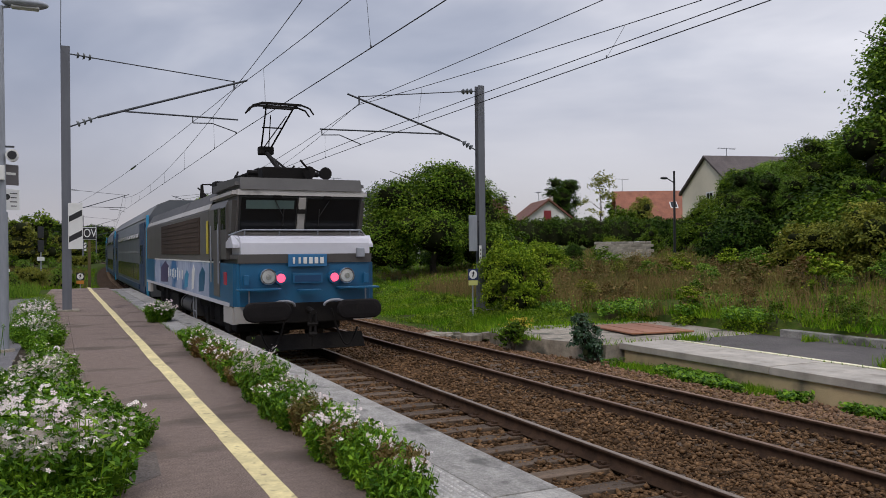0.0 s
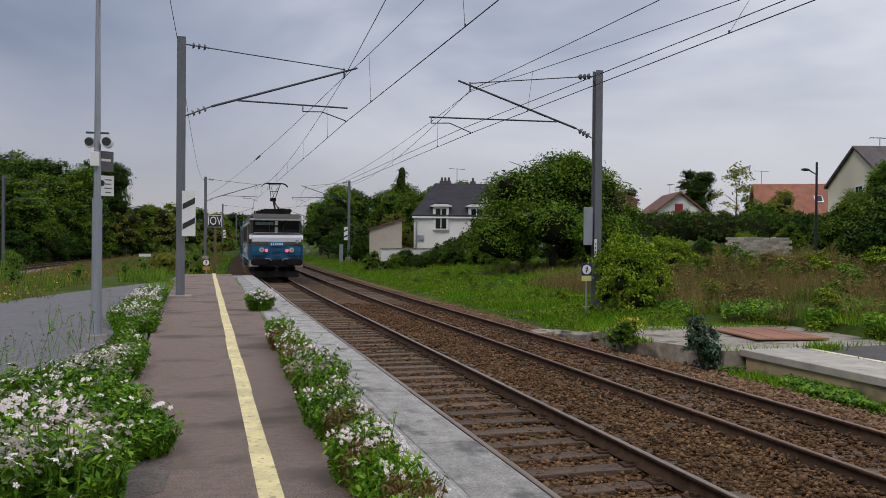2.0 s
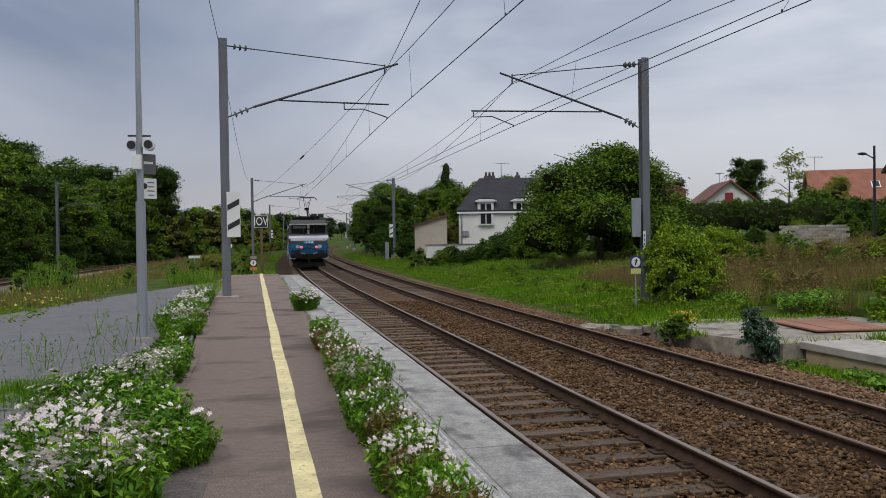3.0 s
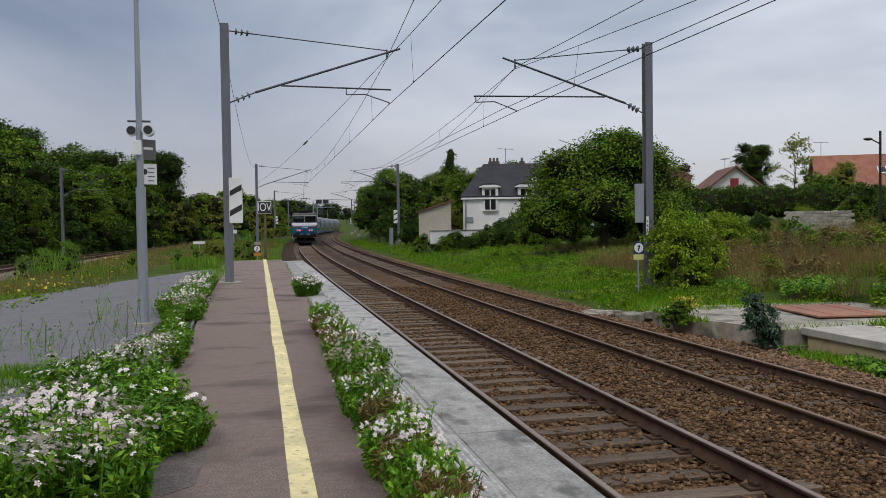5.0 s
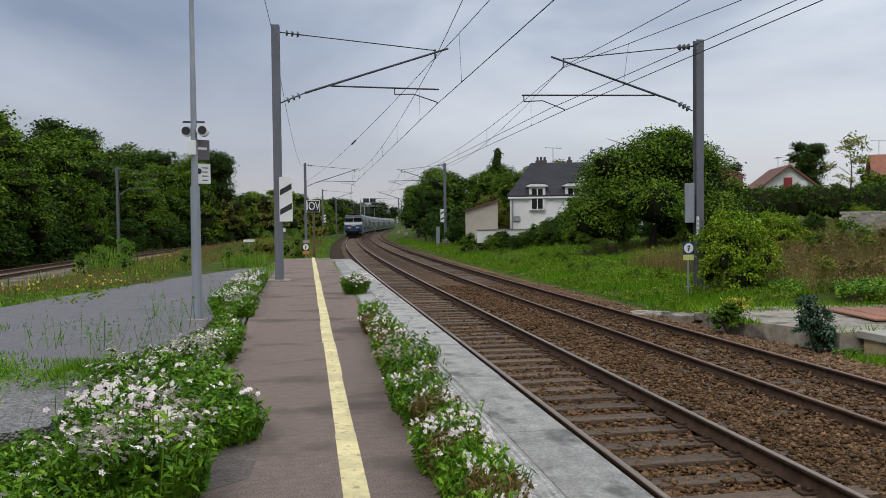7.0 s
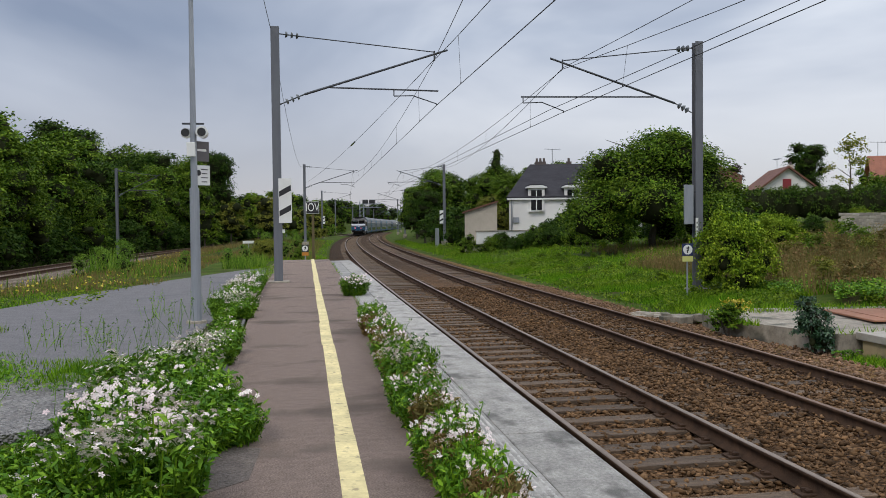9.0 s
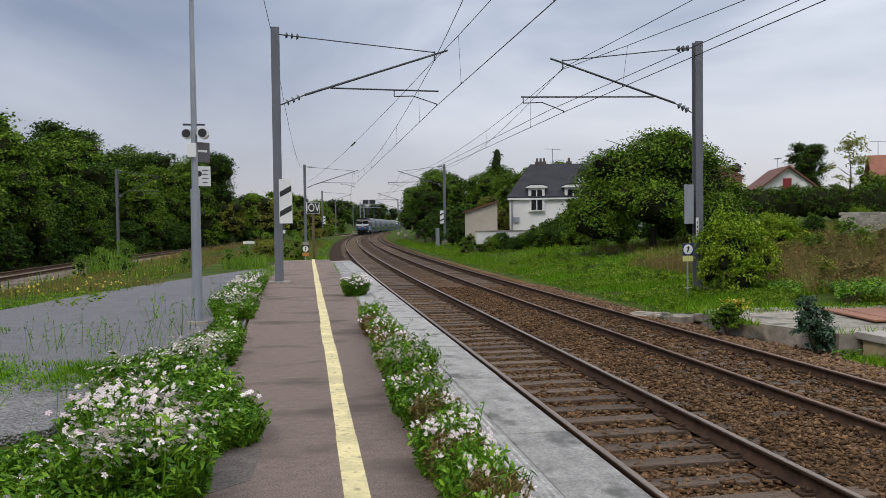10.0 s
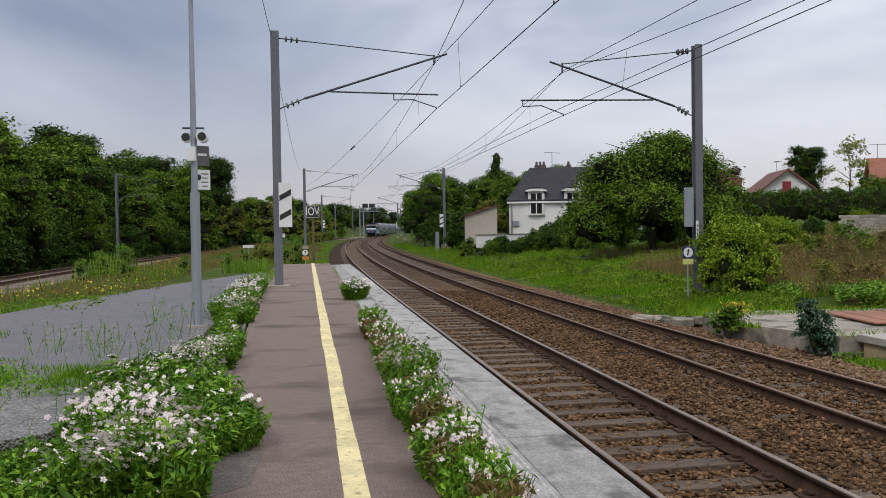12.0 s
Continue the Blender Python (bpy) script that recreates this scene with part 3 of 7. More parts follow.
studs = np_mesh("tactile_studs", (sc_[:, None] + stud[None]).reshape(-1, 3), (stud_f[None] + 8 * np.arange(len(sc_))[:, None, None]).reshape(-1, 4), mat("pale_studs", (0.52, 0.50, 0.46), (0.34, 0.33, 0.30), 5.0, 0.85, world=True, island=0.2), 4)
tagged(part("tactile_studs", studs, None, platform), kind="stuff")
bm = bmesh.new()
yy = 1.0
while yy < PEND - 0.2:
    box(bm, (0.463 + 0.006 * math.sin(yy), yy + 1.25, 0.001), (0.155 + random.uniform(-0.008, 0.008), 2.498, 0.006))
    yy += 2.5
part("yellow_line", bm, M_YELLOW, platform, "worn yellow safety line")
# the platform's far part is a little wider
bm = bmesh.new()
pts = [(-0.625, 2.0), (-0.98, 2.0), (-0.86, 5.0), (-0.80, 8.0), (-0.80, 13.0), (-1.16, 23.8), (-1.31, 34.0), (-1.1, 40.2), (-0.625, 40.2)]
vs = [bm.verts.new((x, y_, -0.003)) for x, y_ in pts]
fc = bm.faces.new(vs)
ex = bmesh.ops.extrude_face_region(bm, geom=[fc])
bmesh.ops.translate(bm, vec=(0, 0, -0.4), verts=[g for g in ex["geom"] if isinstance(g, bmesh.types.BMVert)])
part("asphalt_edge", bm, M_ASPHALT, platform)

bm = bmesh.new()
pts = [(-0.62, 4.6), (-0.20, 5.0), (-0.16, 5.75), (-0.62, 5.9)]
vs = [bm.verts.new((x, y_, 0.004)) for x, y_ in pts]
fc = bm.faces.new(vs)
ex = bmesh.ops.extrude_face_region(bm, geom=[fc])
bmesh.ops.translate(bm, vec=(0, 0, -0.02), verts=[g for g in ex["geom"] if isinstance(g, bmesh.types.BMVert)])
part("asphalt_patch", bm, M_PATCH, platform, "dark rougher repair patch")

# yard asphalt beside the platform
bm = bmesh.new()
pts = [(-0.70, 8.5), (-2.0, 8.0), (-2.6, 9.5), (-3.6, 8.2), (-6.5, 9.0), (-7.2, 13.5), (-6.1, 17.3), (-5.3, 21.2), (-4.0, 26.1), (-2.3, 31.2), (-1.35, 33.5), (-1.2, 23.8), (-0.85, 13.0)]
vs = [bm.verts.new((x, y_, 0.0)) for x, y_ in pts]
fc = bm.faces.new(vs)
ex = bmesh.ops.extrude_face_region(bm, geom=[fc])
bmesh.ops.translate(bm, vec=(0, 0, -0.2), verts=[g for g in ex["geom"] if isinstance(g, bmesh.types.BMVert)])
part("yard_paving", bm, M_ASPHALT2)
tagged(bpy.data.objects["yard_paving"], "grey asphalt yard with weeds in it", "pavement", kind="structure")

# ---- things of the line: masts, wires, signs ----


def insulator(bm_parent, a, b, name="insulator"):
    """A string of glass discs from a to b."""
    a, b = Vector(a), Vector(b)
    bm = bmesh.new()
    tube(bm, a, b, 0.02, 0.02, 6)
    for i in range(3):
        p = a.lerp(b, 0.3 + 0.22 * i)
        d = (b - a).normalized() * 0.03
        tube(bm, p - d, p + d, 0.10, 0.06, 12)
    return part(name, bm, M_INSUL, bm_parent)


def mast_body(t, h, depth=0.9):
    bm = bmesh.new()
    q = [(-0.12, -0.125), (0.12, -0.125), (0.12, -0.107), (0.008, -0.107), (0.008, 0.107), (0.12, 0.107), (0.12, 0.125), (-0.12, 0.125), (-0.12, 0.107), (-0.008, 0.107), (-0.008, -0.107), (-0.12, -0.107)]
    prism(bm, q, h, Matrix.Translation((0, 0, h)) @ Matrix.Rotation(radians(-90), 4, "X"))
    part("post", bm, M_MAST, t)
    bm = bmesh.new()
    box(bm, (0, 0, -depth / 2 + 0.05), (0.62, 0.62, depth), bevel=0.03)
    part("footing", bm, M_CONCRETE, t, "pale concrete footing")


def cantilever(t, s, stay0, ins_a, stay1, tube0, ins_b, tip, reg0, reg1, drop, knee, end):
    """The bracket of a mast; points are (x, z) from the mast's foot, s mirrors it."""
    P = lambda q: Vector((q[0] * s, 0, q[1]))
    insulator(t, P(stay0), P(ins_a))
    bm = tube(bmesh.new(), P(ins_a), P(stay1), 0.016)
    part("stay", bm, M_ARM, t)
    insulator(t, P(tube0), P(ins_b))
    bm = tube(bmesh.new(), P(ins_b), P(tip), 0.035, 0.03)
    tube(bm, P(stay1) + Vector((0, 0, 0.03)), P(stay1) - Vector((0, 0, 0.25)), 0.025)
    part("bracket_tube", bm, M_ARM, t)
    bm = tube(bmesh.new(), P(reg0), P(reg1), 0.024)
    part("registration_tube", bm, M_ARM, t)
    bm = tube(bmesh.new(), P(drop), P((drop[0], drop[1] - 0.17)), 0.016)
    tube(bm, P((drop[0], drop[1] - 0.17)), P(knee), 0.016)
    tube(bm, P(knee), P(end), 0.016)
    tube(bm, P(end), P((end[0], end[1] - 0.05)), 0.02)
    part("steady_arm", bm, M_ARM, t)


mast_l = thing("catenary_mast", "grey steel H-beam catenary mast with bracket on the platform", "catenary mast", pose(-0.625, 24.0, 0.0), "masts along the line")
mast_body(mast_l, 7.38)
cantilever(mast_l, 1, (0.12, 7.19), (0.82, 7.12), (4.65, 6.77), (0.12, 5.16), (0.82, 5.46), (5.05, 6.84), (1.55, 5.67), (4.76, 5.62), (3.43, 5.62), (3.99, 5.47), (4.70, 5.24))
mast_r = thing("catenary_mast", "grey steel H-beam catenary mast with bracket in the grass", "catenary mast", pose(12.06, 23.34, -0.45), "masts along the line")
mast_body(mast_r, 7.58)
cantilever(mast_r, -1, (0.14, 7.40), (0.80, 7.33), (4.28, 6.92), (0.19, 5.43), (0.74, 5.71), (4.66, 6.98), (1.41, 5.89), (5.56, 5.83), (5.50, 5.82), (4.93, 5.68), (4.26, 5.43))
for x, y, z in ((0.07, 79.0, 0.1), (2.8, 139.0, 0.15), (6.7, 188.0, 0.1), (13.5, 240.0, 0.0), (24.0, 295.0, 0.0)):
    c = copy_thing(mast_l, pose(x, y, z, 0, 0, -math.degrees(math.atan(slope(y)))))
    tagged(c, "grey steel catenary mast on the grass beside the track")
for x, y, z in ((13.65, 80.0, 0.0), (16.6, 138.0, 0.1), (20.9, 188.0, 0.0), (27.5, 240.0, 0.0)):
    copy_thing(mast_r, pose(x, y, z, 0, 0, -math.degrees(math.atan(slope(y)))))
for x, y in ((-10.9, 60.0), (-8.3, 104.0), (-1.5, 150.0)):
    c = copy_thing(mast_l, pose(x - 1.9, y, -0.85, 0, 0, -9))
    c.scale = (0.6, 0.9, 0.9)
    tagged(c, "slim grey catenary mast beside the branch line")


def wire(name, pts, radius, label, seg=5):
    """A hanging wire through points (x, y, z); the third value of a pair of spans is taken as given."""
    ring = [Vector((math.cos(6.2832 * i / seg) * radius, 0, math.sin(6.2832 * i / seg) * radius)) for i in range(seg)]
    v = [tuple(Vector(p) + o) for p in pts for o in ring]
    f = [(k * seg + i, k * seg + (i + 1) % seg, (k + 1) * seg + (i + 1) % seg, (k + 1) * seg + i) for k in range(len(pts) - 1) for i in range(seg)]
    return tagged(new(name, np_mesh(name, v, f, M_WIRE, 4)), label, "overhead wire")


def span(a, b, sag, n=14):
    a, b = Vector(a), Vector(b)
    return [a.lerp(b, i / n) - Vector((0, 0, 4 * sag * (i / n) * (1 - i / n))) for i in range(n + 1)]


def equipped_line(supports, sag, label):
    """Messenger, contact wire and droppers over the supports (x, y, z messenger, x contact, z contact)."""
    mess, cont, drops = [], [], []
    for (x0, y0, zm0, xc0, zc0), (x1, y1, zm1, xc1, zc1) in zip(supports[:-1], supports[1:]):
        m = span((x0, y0, zm0), (x1, y1, zm1), sag)
        c = span((xc0, y0, zc0), (xc1, y1, zc1), 0.02)
        mess += m
        cont += c
        drops += list(zip(m, c))[1:-1:2]
    wire("messenger_wire", mess, 0.009, label)
    wire("contact_wire", cont, 0.010, label)
    bm = bmesh.new()
    for a, b in drops:
        if abs(a.y) < 120:
            tube(bm, a, b, 0.0045, 0.0045, 4)
            tube(bm, b, b + Vector((0, 0, 0.05)), 0.015, 0.015, 5)
    tagged(new("dropper_wires", mesh_of("dropper_wires", bm, M_WIRE)), "thin droppers between messenger and contact wire", "overhead wire", kind="stuff")


equipped_line([(3.93, -31, 7.47, 4.18, 5.0), (4.03, 24, 6.54, 4.07, 5.19), (4.6, 79, 6.65, 4.45, 5.33), (7.3, 139, 6.7, 7.5, 5.35), (11.2, 188, 6.65, 11.0, 5.3), (18.0, 240, 6.6, 18.2, 5.3), (28.0, 295, 6.6, 28.0, 5.3)], 0.85, "dark overhead wire above the near track")
equipped_line([(14.15, -31, 7.5, 12.0, 6.5), (7.79, 23.34, 6.22, 7.80, 4.95), (9.3, 80, 6.65, 9.2, 5.38), (12.2, 138, 6.75, 12.3, 5.4), (16.6, 188, 6.65, 16.4, 5.3), (23.2, 240, 6.6, 23.2, 5.3)], 0.8, "dark overhead wire above the far track")
wire("feeder_wire", span((-0.11, -31, 6.73), (4.03, 24, 6.56), 0.6) + span((4.03, 24, 6.56), (0.15, 79, 5.7), 0.35), 0.009, "dark anchored wire crossing to the next mast")
wire("feeder_wire", span((9.93, -31, 7.2), (7.79, 23.34, 6.26), 0.4) + span((7.79, 23.34, 6.26), (13.5, 80, 7.2), 0.7), 0.009, "dark anchored wire over the far track")
wire("contact_wire", span((12.3, -31, 6.7), (7.35, 23.3, 5.0), 0.05) + span((7.35, 23.3, 5.0), (8.9, 80, 5.5), 0.05), 0.009, "second dark contact wire over the far track")
wire("earth_wire", span((-0.9, -31, 7.4), (-0.74, 24, 7.32), 0.7) + span((-0.74, 24, 7.32), (-0.04, 79, 7.3), 1.3), 0.008, "thin earth wire from mast to mast")
bm = bmesh.new()
tube(bm, (2.72, 42.6, 5.955), (2.62, 44.0, 5.92), 0.045, 0.045, 8)
tagged(new("wire_insulator", mesh_of("wire_insulator", bm, M_INSUL)), "dark insulator in the anchored wire", "insulator")
bm = bmesh.new()
tube(bm, (8.35, 9.6, 6.02), (8.37, 9.05, 6.03), 0.035, 0.035, 8)
tagged(new("wire_insulator", mesh_of("wire_insulator", bm, M_INSUL)), "dark insulator in the anchored wire", "insulator")


def slanted_board(name, label, w, h, bars, m):
    """White marker board with slanted black bars."""
    t = thing(name, label, "sign", m)
    bm = box(bmesh.new(), (0, 0, h / 2), (w, 0.012, h), bevel=0.003)
    part("board", bm, M_WHITE, t)
    for zc in bars:
        bm = bmesh.new()
        prism(bm, [(-w * 0.45, zc * h - 0.135 * h), (w * 0.45, zc * h + 0.005 * h), (w * 0.45, zc * h + 0.135 * h), (-w * 0.45, zc * h - 0.01 * h)], 0.004, Matrix.Translation((0, -0.0105, 0)))
        part("black_bar", bm, M_BLACK, t)
    for zc in (0.25, 0.75):
        part("fixing", box(bmesh.new(), (-w * 0.2, 0.05, zc * h), (w * 0.3, 0.08, 0.03)), M_GALV, t)
    return t


board = slanted_board("marker_board", "white marker board with two slanted black bars on the mast", 0.37, 1.28, (0.28, 0.72), pose(-0.40, 23.75, 1.73))
for x, y, z in ((3.1, 138.7, 2.0), (13.3, 79.6, 1.75), (20.6, 187.6, 1.9)):
    copy_thing(board, pose(x, y, z))

# signal cabinet panel and number plate on the grass-side mast
t = thing("cabinet_panel", "flat grey steel panel bolted to the mast", "panel", pose(11.70, 23.2, 1.57))
part("panel", box(bmesh.new(), (0, 0, 0.6), (0.30, 0.05, 1.2), bevel=0.01), M_GALV, t)
for zc in (0.22, 0.98):
    part("bracket", box(bmesh.new(), (0.16, 0.05, zc), (0.22, 0.03, 0.04)), M_ARM, t)
t = thing("plate", "narrow white plate with dark marks on the mast", "plate", pose(11.97, 23.2, 1.15))
part("plate_face", box(bmesh.new(), (0, 0, 0.3), (0.085, 0.01, 0.62)), M_WHITE, t)
for zc in (0.2, 0.33, 0.46):
    part("mark", box(bmesh.new(), (0, -0.007, zc), (0.03, 0.006, 0.07)), M_BLACK, t)

M_NAVY = mat("navy_enamel", (0.02, 0.03, 0.10), (0.025, 0.035, 0.11), 3.0, 0.45)
M_PALEYELLOW = mat("pale_yellow_enamel", (0.68, 0.68, 0.22), (0.6, 0.6, 0.2), 3.0, 0.5)
M_ORANGE = mat("orange_enamel", (0.65, 0.25, 0.03), (0.55, 0.2, 0.03), 3.0, 0.5)


def round_sign(label, m, back, lower, post_h):
    t = thing("track_sign", label, "sign", m)
    part("post", tube(bmesh.new(), (0, 0, -0.3), (0, 0, post_h), 0.025), M_GALV, t)
    part("board", box(bmesh.new(), (0, -0.03, post_h + 0.0), (0.35, 0.014, 0.36), bevel=0.004), back, t)
    bm = tube(bmesh.new(), (0, -0.045, post_h), (0, -0.036, post_h), 0.145, 0.145, 24)
    part("disc", bm, M_WHITE, t)
    bm = bmesh.new()
    box(bm, (0.01, -0.049, post_h + 0.03), (0.035, 0.006, 0.13), 0)
    box(bm, (-0.015, -0.049, post_h - 0.05), (0.035, 0.006, 0.09), 0)
    box(bm, (0, -0.049, post_h + 0.045), (0.09, 0.006, 0.03), 0)
    part("symbol", bm, M_BLACK, t)
    part("lower_plate", box(bmesh.new(), (0, -0.03, post_h - 0.275), (0.33, 0.012, 0.16), bevel=0.003), lower, t)
    return t


round_sign("small blue sign with white disc and yellow plate on a post", pose(11.31, 22.5, -0.35), M_NAVY, M_PALEYELLOW, 1.17)
round_sign("small black sign with white disc and orange plate on a post", pose(0.11, 41.0, -0.3), M_BLACK, M_ORANGE, 0.83)

# white-framed black letter sign on a wooden post past the platform's end
t = thing("letter_sign", "black sign with white letters on a brown post past the platform", "sign", pose(0.50, 41.3, -0.3))
part("post", box(bmesh.new(), (0.02, 0.06, 1.3), (0.13, 0.08, 3.1), bevel=0.008), mat("weathered_post", (0.15, 0.115, 0.05), (0.10, 0.08, 0.04), 4.0, 0.9, 0.4, 30.0, stretch=(4, 4, 0.5)), t)
part("frame", box(bmesh.new(), (0, -0.01, 2.85), (0.66, 0.03, 0.60), bevel=0.006), M_WHITE, t)
part("board", box(bmesh.new(), (0, -0.03, 2.85), (0.61, 0.014, 0.55)), M_BLACK, t)


def letters(text, size, material, parent, m, name="lettering"):
    cu = bpy.data.curves.new(name, "FONT")
    cu.body, cu.size, cu.extrude, cu.align_x, cu.align_y = text, size, 0.003, "CENTER", "CENTER"
    tmp = bpy.data.objects.new(name, cu)
    scene.collection.objects.link(tmp)
    me = bpy.data.meshes.new_from_object(tmp.evaluated_get(bpy.context.evaluated_depsgraph_get()))
    bpy.data.objects.remove(tmp)
    me.materials.clear()
    me.materials.append(material)
    return part(name, me, None, parent, at=m)


letters("IOV", 0.46, M_WHITE, t, pose(0, -0.041, 2.85, 90, 0, 0) @ Matrix.Diagonal((0.88, 1.25, 1, 1)))

# lamp post with loudspeakers and boards
t = thing("platform_lamp", "tall grey steel lamp post with loudspeakers and boards", "lamp post", pose(-1.68, 14.15, 0.0))
bm = tube(bmesh.new(), (0, 0, -0.1), (0, 0, 2.3), 0.085, 0.08, 16)
tube(bm, (0, 0, 2.3), (-0.0, 0, 5.72), 0.058, 0.036, 14)
part("pole", bm, M_GALV, t, smooth=False)
bm = bmesh.new()
tube(bm, (0, 0, 5.70), (0.5, 0, 5.80), 0.03, 0.03, 8)
part("arm", bm, M_GALV, t)
bm = bmesh.new()
bmesh.ops.create_uvsphere(bm, u_segments=20, v_segments=10, radius=1.0, matrix=Matrix.Translation((0.36, 0, 5.79)) @ Matrix.Diagonal((0.36, 0.17, 0.09, 1)))
part("lantern", bm, M_GALV, t, "flat oval lantern hood", smooth=True)
part("lens", box(bmesh.new(), (0.36, 0, 5.72), (0.42, 0.2, 0.04), bevel=0.015), mat("lantern_lens", (0.6, 0.6, 0.58), None, 3.0, 0.3), t)
part("base", tube(bmesh.new(), (0, 0, -0.1), (0, 0, 0.04), 0.2, 0.17, 16), M_CONCRETE, t, "white-painted concrete base")
for sx, face in ((-0.13, -1), (0.15, 1)):
    sp = part("loudspeaker", tube(bmesh.new(), (sx, -0.10 * face - 0.02, 3.24), (sx, 0.12, 3.24), 0.10 if face > 0 else 0.09, 0.09, 18), M_WHITE, t)
    part("speaker_cone", tube(bmesh.new(), (sx, -0.135 if face > 0 else -0.02, 3.24), (sx, -0.12 if face > 0 else 0.0, 3.24), 0.07, 0.07, 18), M_BLACK, sp)
part("bracket", box(bmesh.new(), (0.0, 0, 3.39), (0.36, 0.03, 0.03)), M_ARM, t)
part("junction_box", box(bmesh.new(), (-0.03, -0.09, 2.95), (0.14, 0.06, 0.24), bevel=0.01), M_WHITE, t)
M_BRONZE = mat("brown_grey_board", (0.14, 0.125, 0.13), (0.11, 0.10, 0.105), 3.0, 0.5)
b1 = part("name_board", box(bmesh.new(), (0.16, 0.0, 2.93), (0.26, 0.02, 0.34), bevel=0.004), M_BRONZE, t, "grey-brown board edge-on", at=pose(0, 0, 0, 0, 0, 38))
b2 = part("notice_board", box(bmesh.new(), (0.15, 0.0, 2.52), (0.26, 0.012, 0.34), bevel=0.003), M_WHITE, t, "white notice with a dark symbol", at=pose(0, 0, 0, 0, 0, 30))
part("symbol", tube(bmesh.new(), (0.07, -0.012, 2.56), (0.07, -0.007, 2.56), 0.05, 0.05, 16), M_BLACK, b2)
for i in range(4):
    part("text_bar", box(bmesh.new(), (0.18, -0.008, 2.62 - 0.07 * i), (0.12 - 0.02 * (i % 2), 0.004, 0.018)), M_BRONZE, b2)
part("text_bar", box(bmesh.new(), (0.15, -0.012, 2.95), (0.17, 0.004, 0.04)), M_WHITE, b1)

# signal gantry in the bend
t = thing("signal_gantry", "grey lattice signal gantry over the far bend", "signal gantry", pose(14.4, 214.0, -0.8))
bm = bmesh.new()
for sx in (-0.5, 0.5):
    for sy in (-0.4, 0.4):
        tube(bm, (sx, sy, 0), (sx, sy, 8.6), 0.13, 0.13, 6)
for i in range(9):
    tube(bm, (-0.5, -0.4, i * 0.95), (0.5, -0.4, (i + 1) * 0.95), 0.05, 0.05, 5)
part("tower", bm, M_GALV, t)
bm = bmesh.new()
for zz in (7.1, 8.0):
    tube(bm, (-0.6, -0.4, zz), (4.9, -0.4, zz), 0.12, 0.12, 6)
for i in range(5):
    tube(bm, (-0.5 + i, -0.4, 7.1), (0.5 + i, -0.4, 8.0), 0.05, 0.05, 5)
    tube(bm, (-0.5 + i, -0.4, 8.0), (-0.5 + i, -0.4, 9.0), 0.04, 0.04, 5)
tube(bm, (-0.5, -0.4, 9.0), (4.6, -0.4, 9.0), 0.04, 0.04, 5)
part("beam", bm, M_GALV, t)
for sx in (0.9, 2.6):
    part("signal_head", box(bmesh.new(), (sx, -0.7, 8.6), (1.5, 0.3, 1.0), bevel=0.05), M_BLACK, t)
part("signal_head", box(bmesh.new(), (1.5, -0.7, 6.0), (0.9, 0.3, 1.7), bevel=0.05), M_BLACK, t)
# trackside colour-light signal by the branch
t = thing("branch_signal", "dark trackside signal on a grey post by the branch line", "signal", pose(-2.2, 82.0, -0.55))
part("post", tube(bmesh.new(), (0, 0, 0), (0, 0, 3.2), 0.07), M_GALV, t)
for zz in (4.1, 2.85):
    part("signal_head", box(bmesh.new(), (0, 0, zz), (0.5, 0.2, 1.05), bevel=0.04), M_BLACK, t)
part("plate", box(bmesh.new(), (0, -0.1, 1.7), (0.6, 0.03, 0.35)), M_WHITE, t)
t = thing("arrow_board", "small white board low on a stake in the grass", "sign", pose(-4.6, 70.0, -0.4))
part("board", box(bmesh.new(), (0, 0, 0.75), (0.95, 0.04, 0.22), rz=0.3), M_WHITE, t)
part("stake", tube(bmesh.new(), (0, 0.04, -0.2), (0, 0.04, 0.7), 0.03), M_GALV, t)
t = thing("lineside_cabinet", "narrow grey cabinet post in the grass", "cabinet", pose(13.05, 79.0, -0.45))
part("body", box(bmesh.new(), (-0.3, 0, 0.75), (0.35, 0.25, 2.0), bevel=0.02), M_GALV, t)

# ---- the opposite platform ----
t = thing("opposite_platform", "low old platform with pale coping, ochre wall and worn asphalt", "platform", kind="structure")
bm = bmesh.new()
prism(bm, [(10.52, -0.632), (13.2, -0.632), (13.2, -1.5), (10.52, -1.5)], 23.6, Matrix.Translation((0, -10, 0)))
part("platform_wall", bm, M_WALLFACE, t)
bm = box(bmesh.new(), (0, 0, 0), (1.35, 4.26, 0.14), bevel=0.012)
me = mesh_of("coping_slab", bm, mat("pale_coping", (0.54, 0.49, 0.41), (0.33, 0.30, 0.25), 2.0, 0.85, 0.4, 60.0, world=True, each=0.1, dirt=((0.17, 0.15, 0.12), 1.4, 0.57)))
for i in range(5):
    part("coping_slab", me, None, t, at=pose(11.14, 11.6 - 4.28 * i, -0.56 + random.uniform(-0.004, 0.004)))
bm = bmesh.new()
prism(bm, [(11.82, -0.50), (14.6, -0.50), (14.6, -1.3), (11.82, -1.3)], 23.7, Matrix.Translation((0, -10, 0)))
part("asphalt", bm, mat("worn_dark_asphalt", (0.13, 0.115, 0.105), (0.085, 0.076, 0.07), 1.5, 0.92, 0.6, 120.0, world=True, coarse=0.4, dirt=((0.07, 0.07, 0.05), 1.1, 0.58)), t)
bm = bmesh.new()
for i in range(8):
    box(bm, (11.93, 12.2 - 2.5 * i, -0.492), (0.15, 2.5, 0.014))
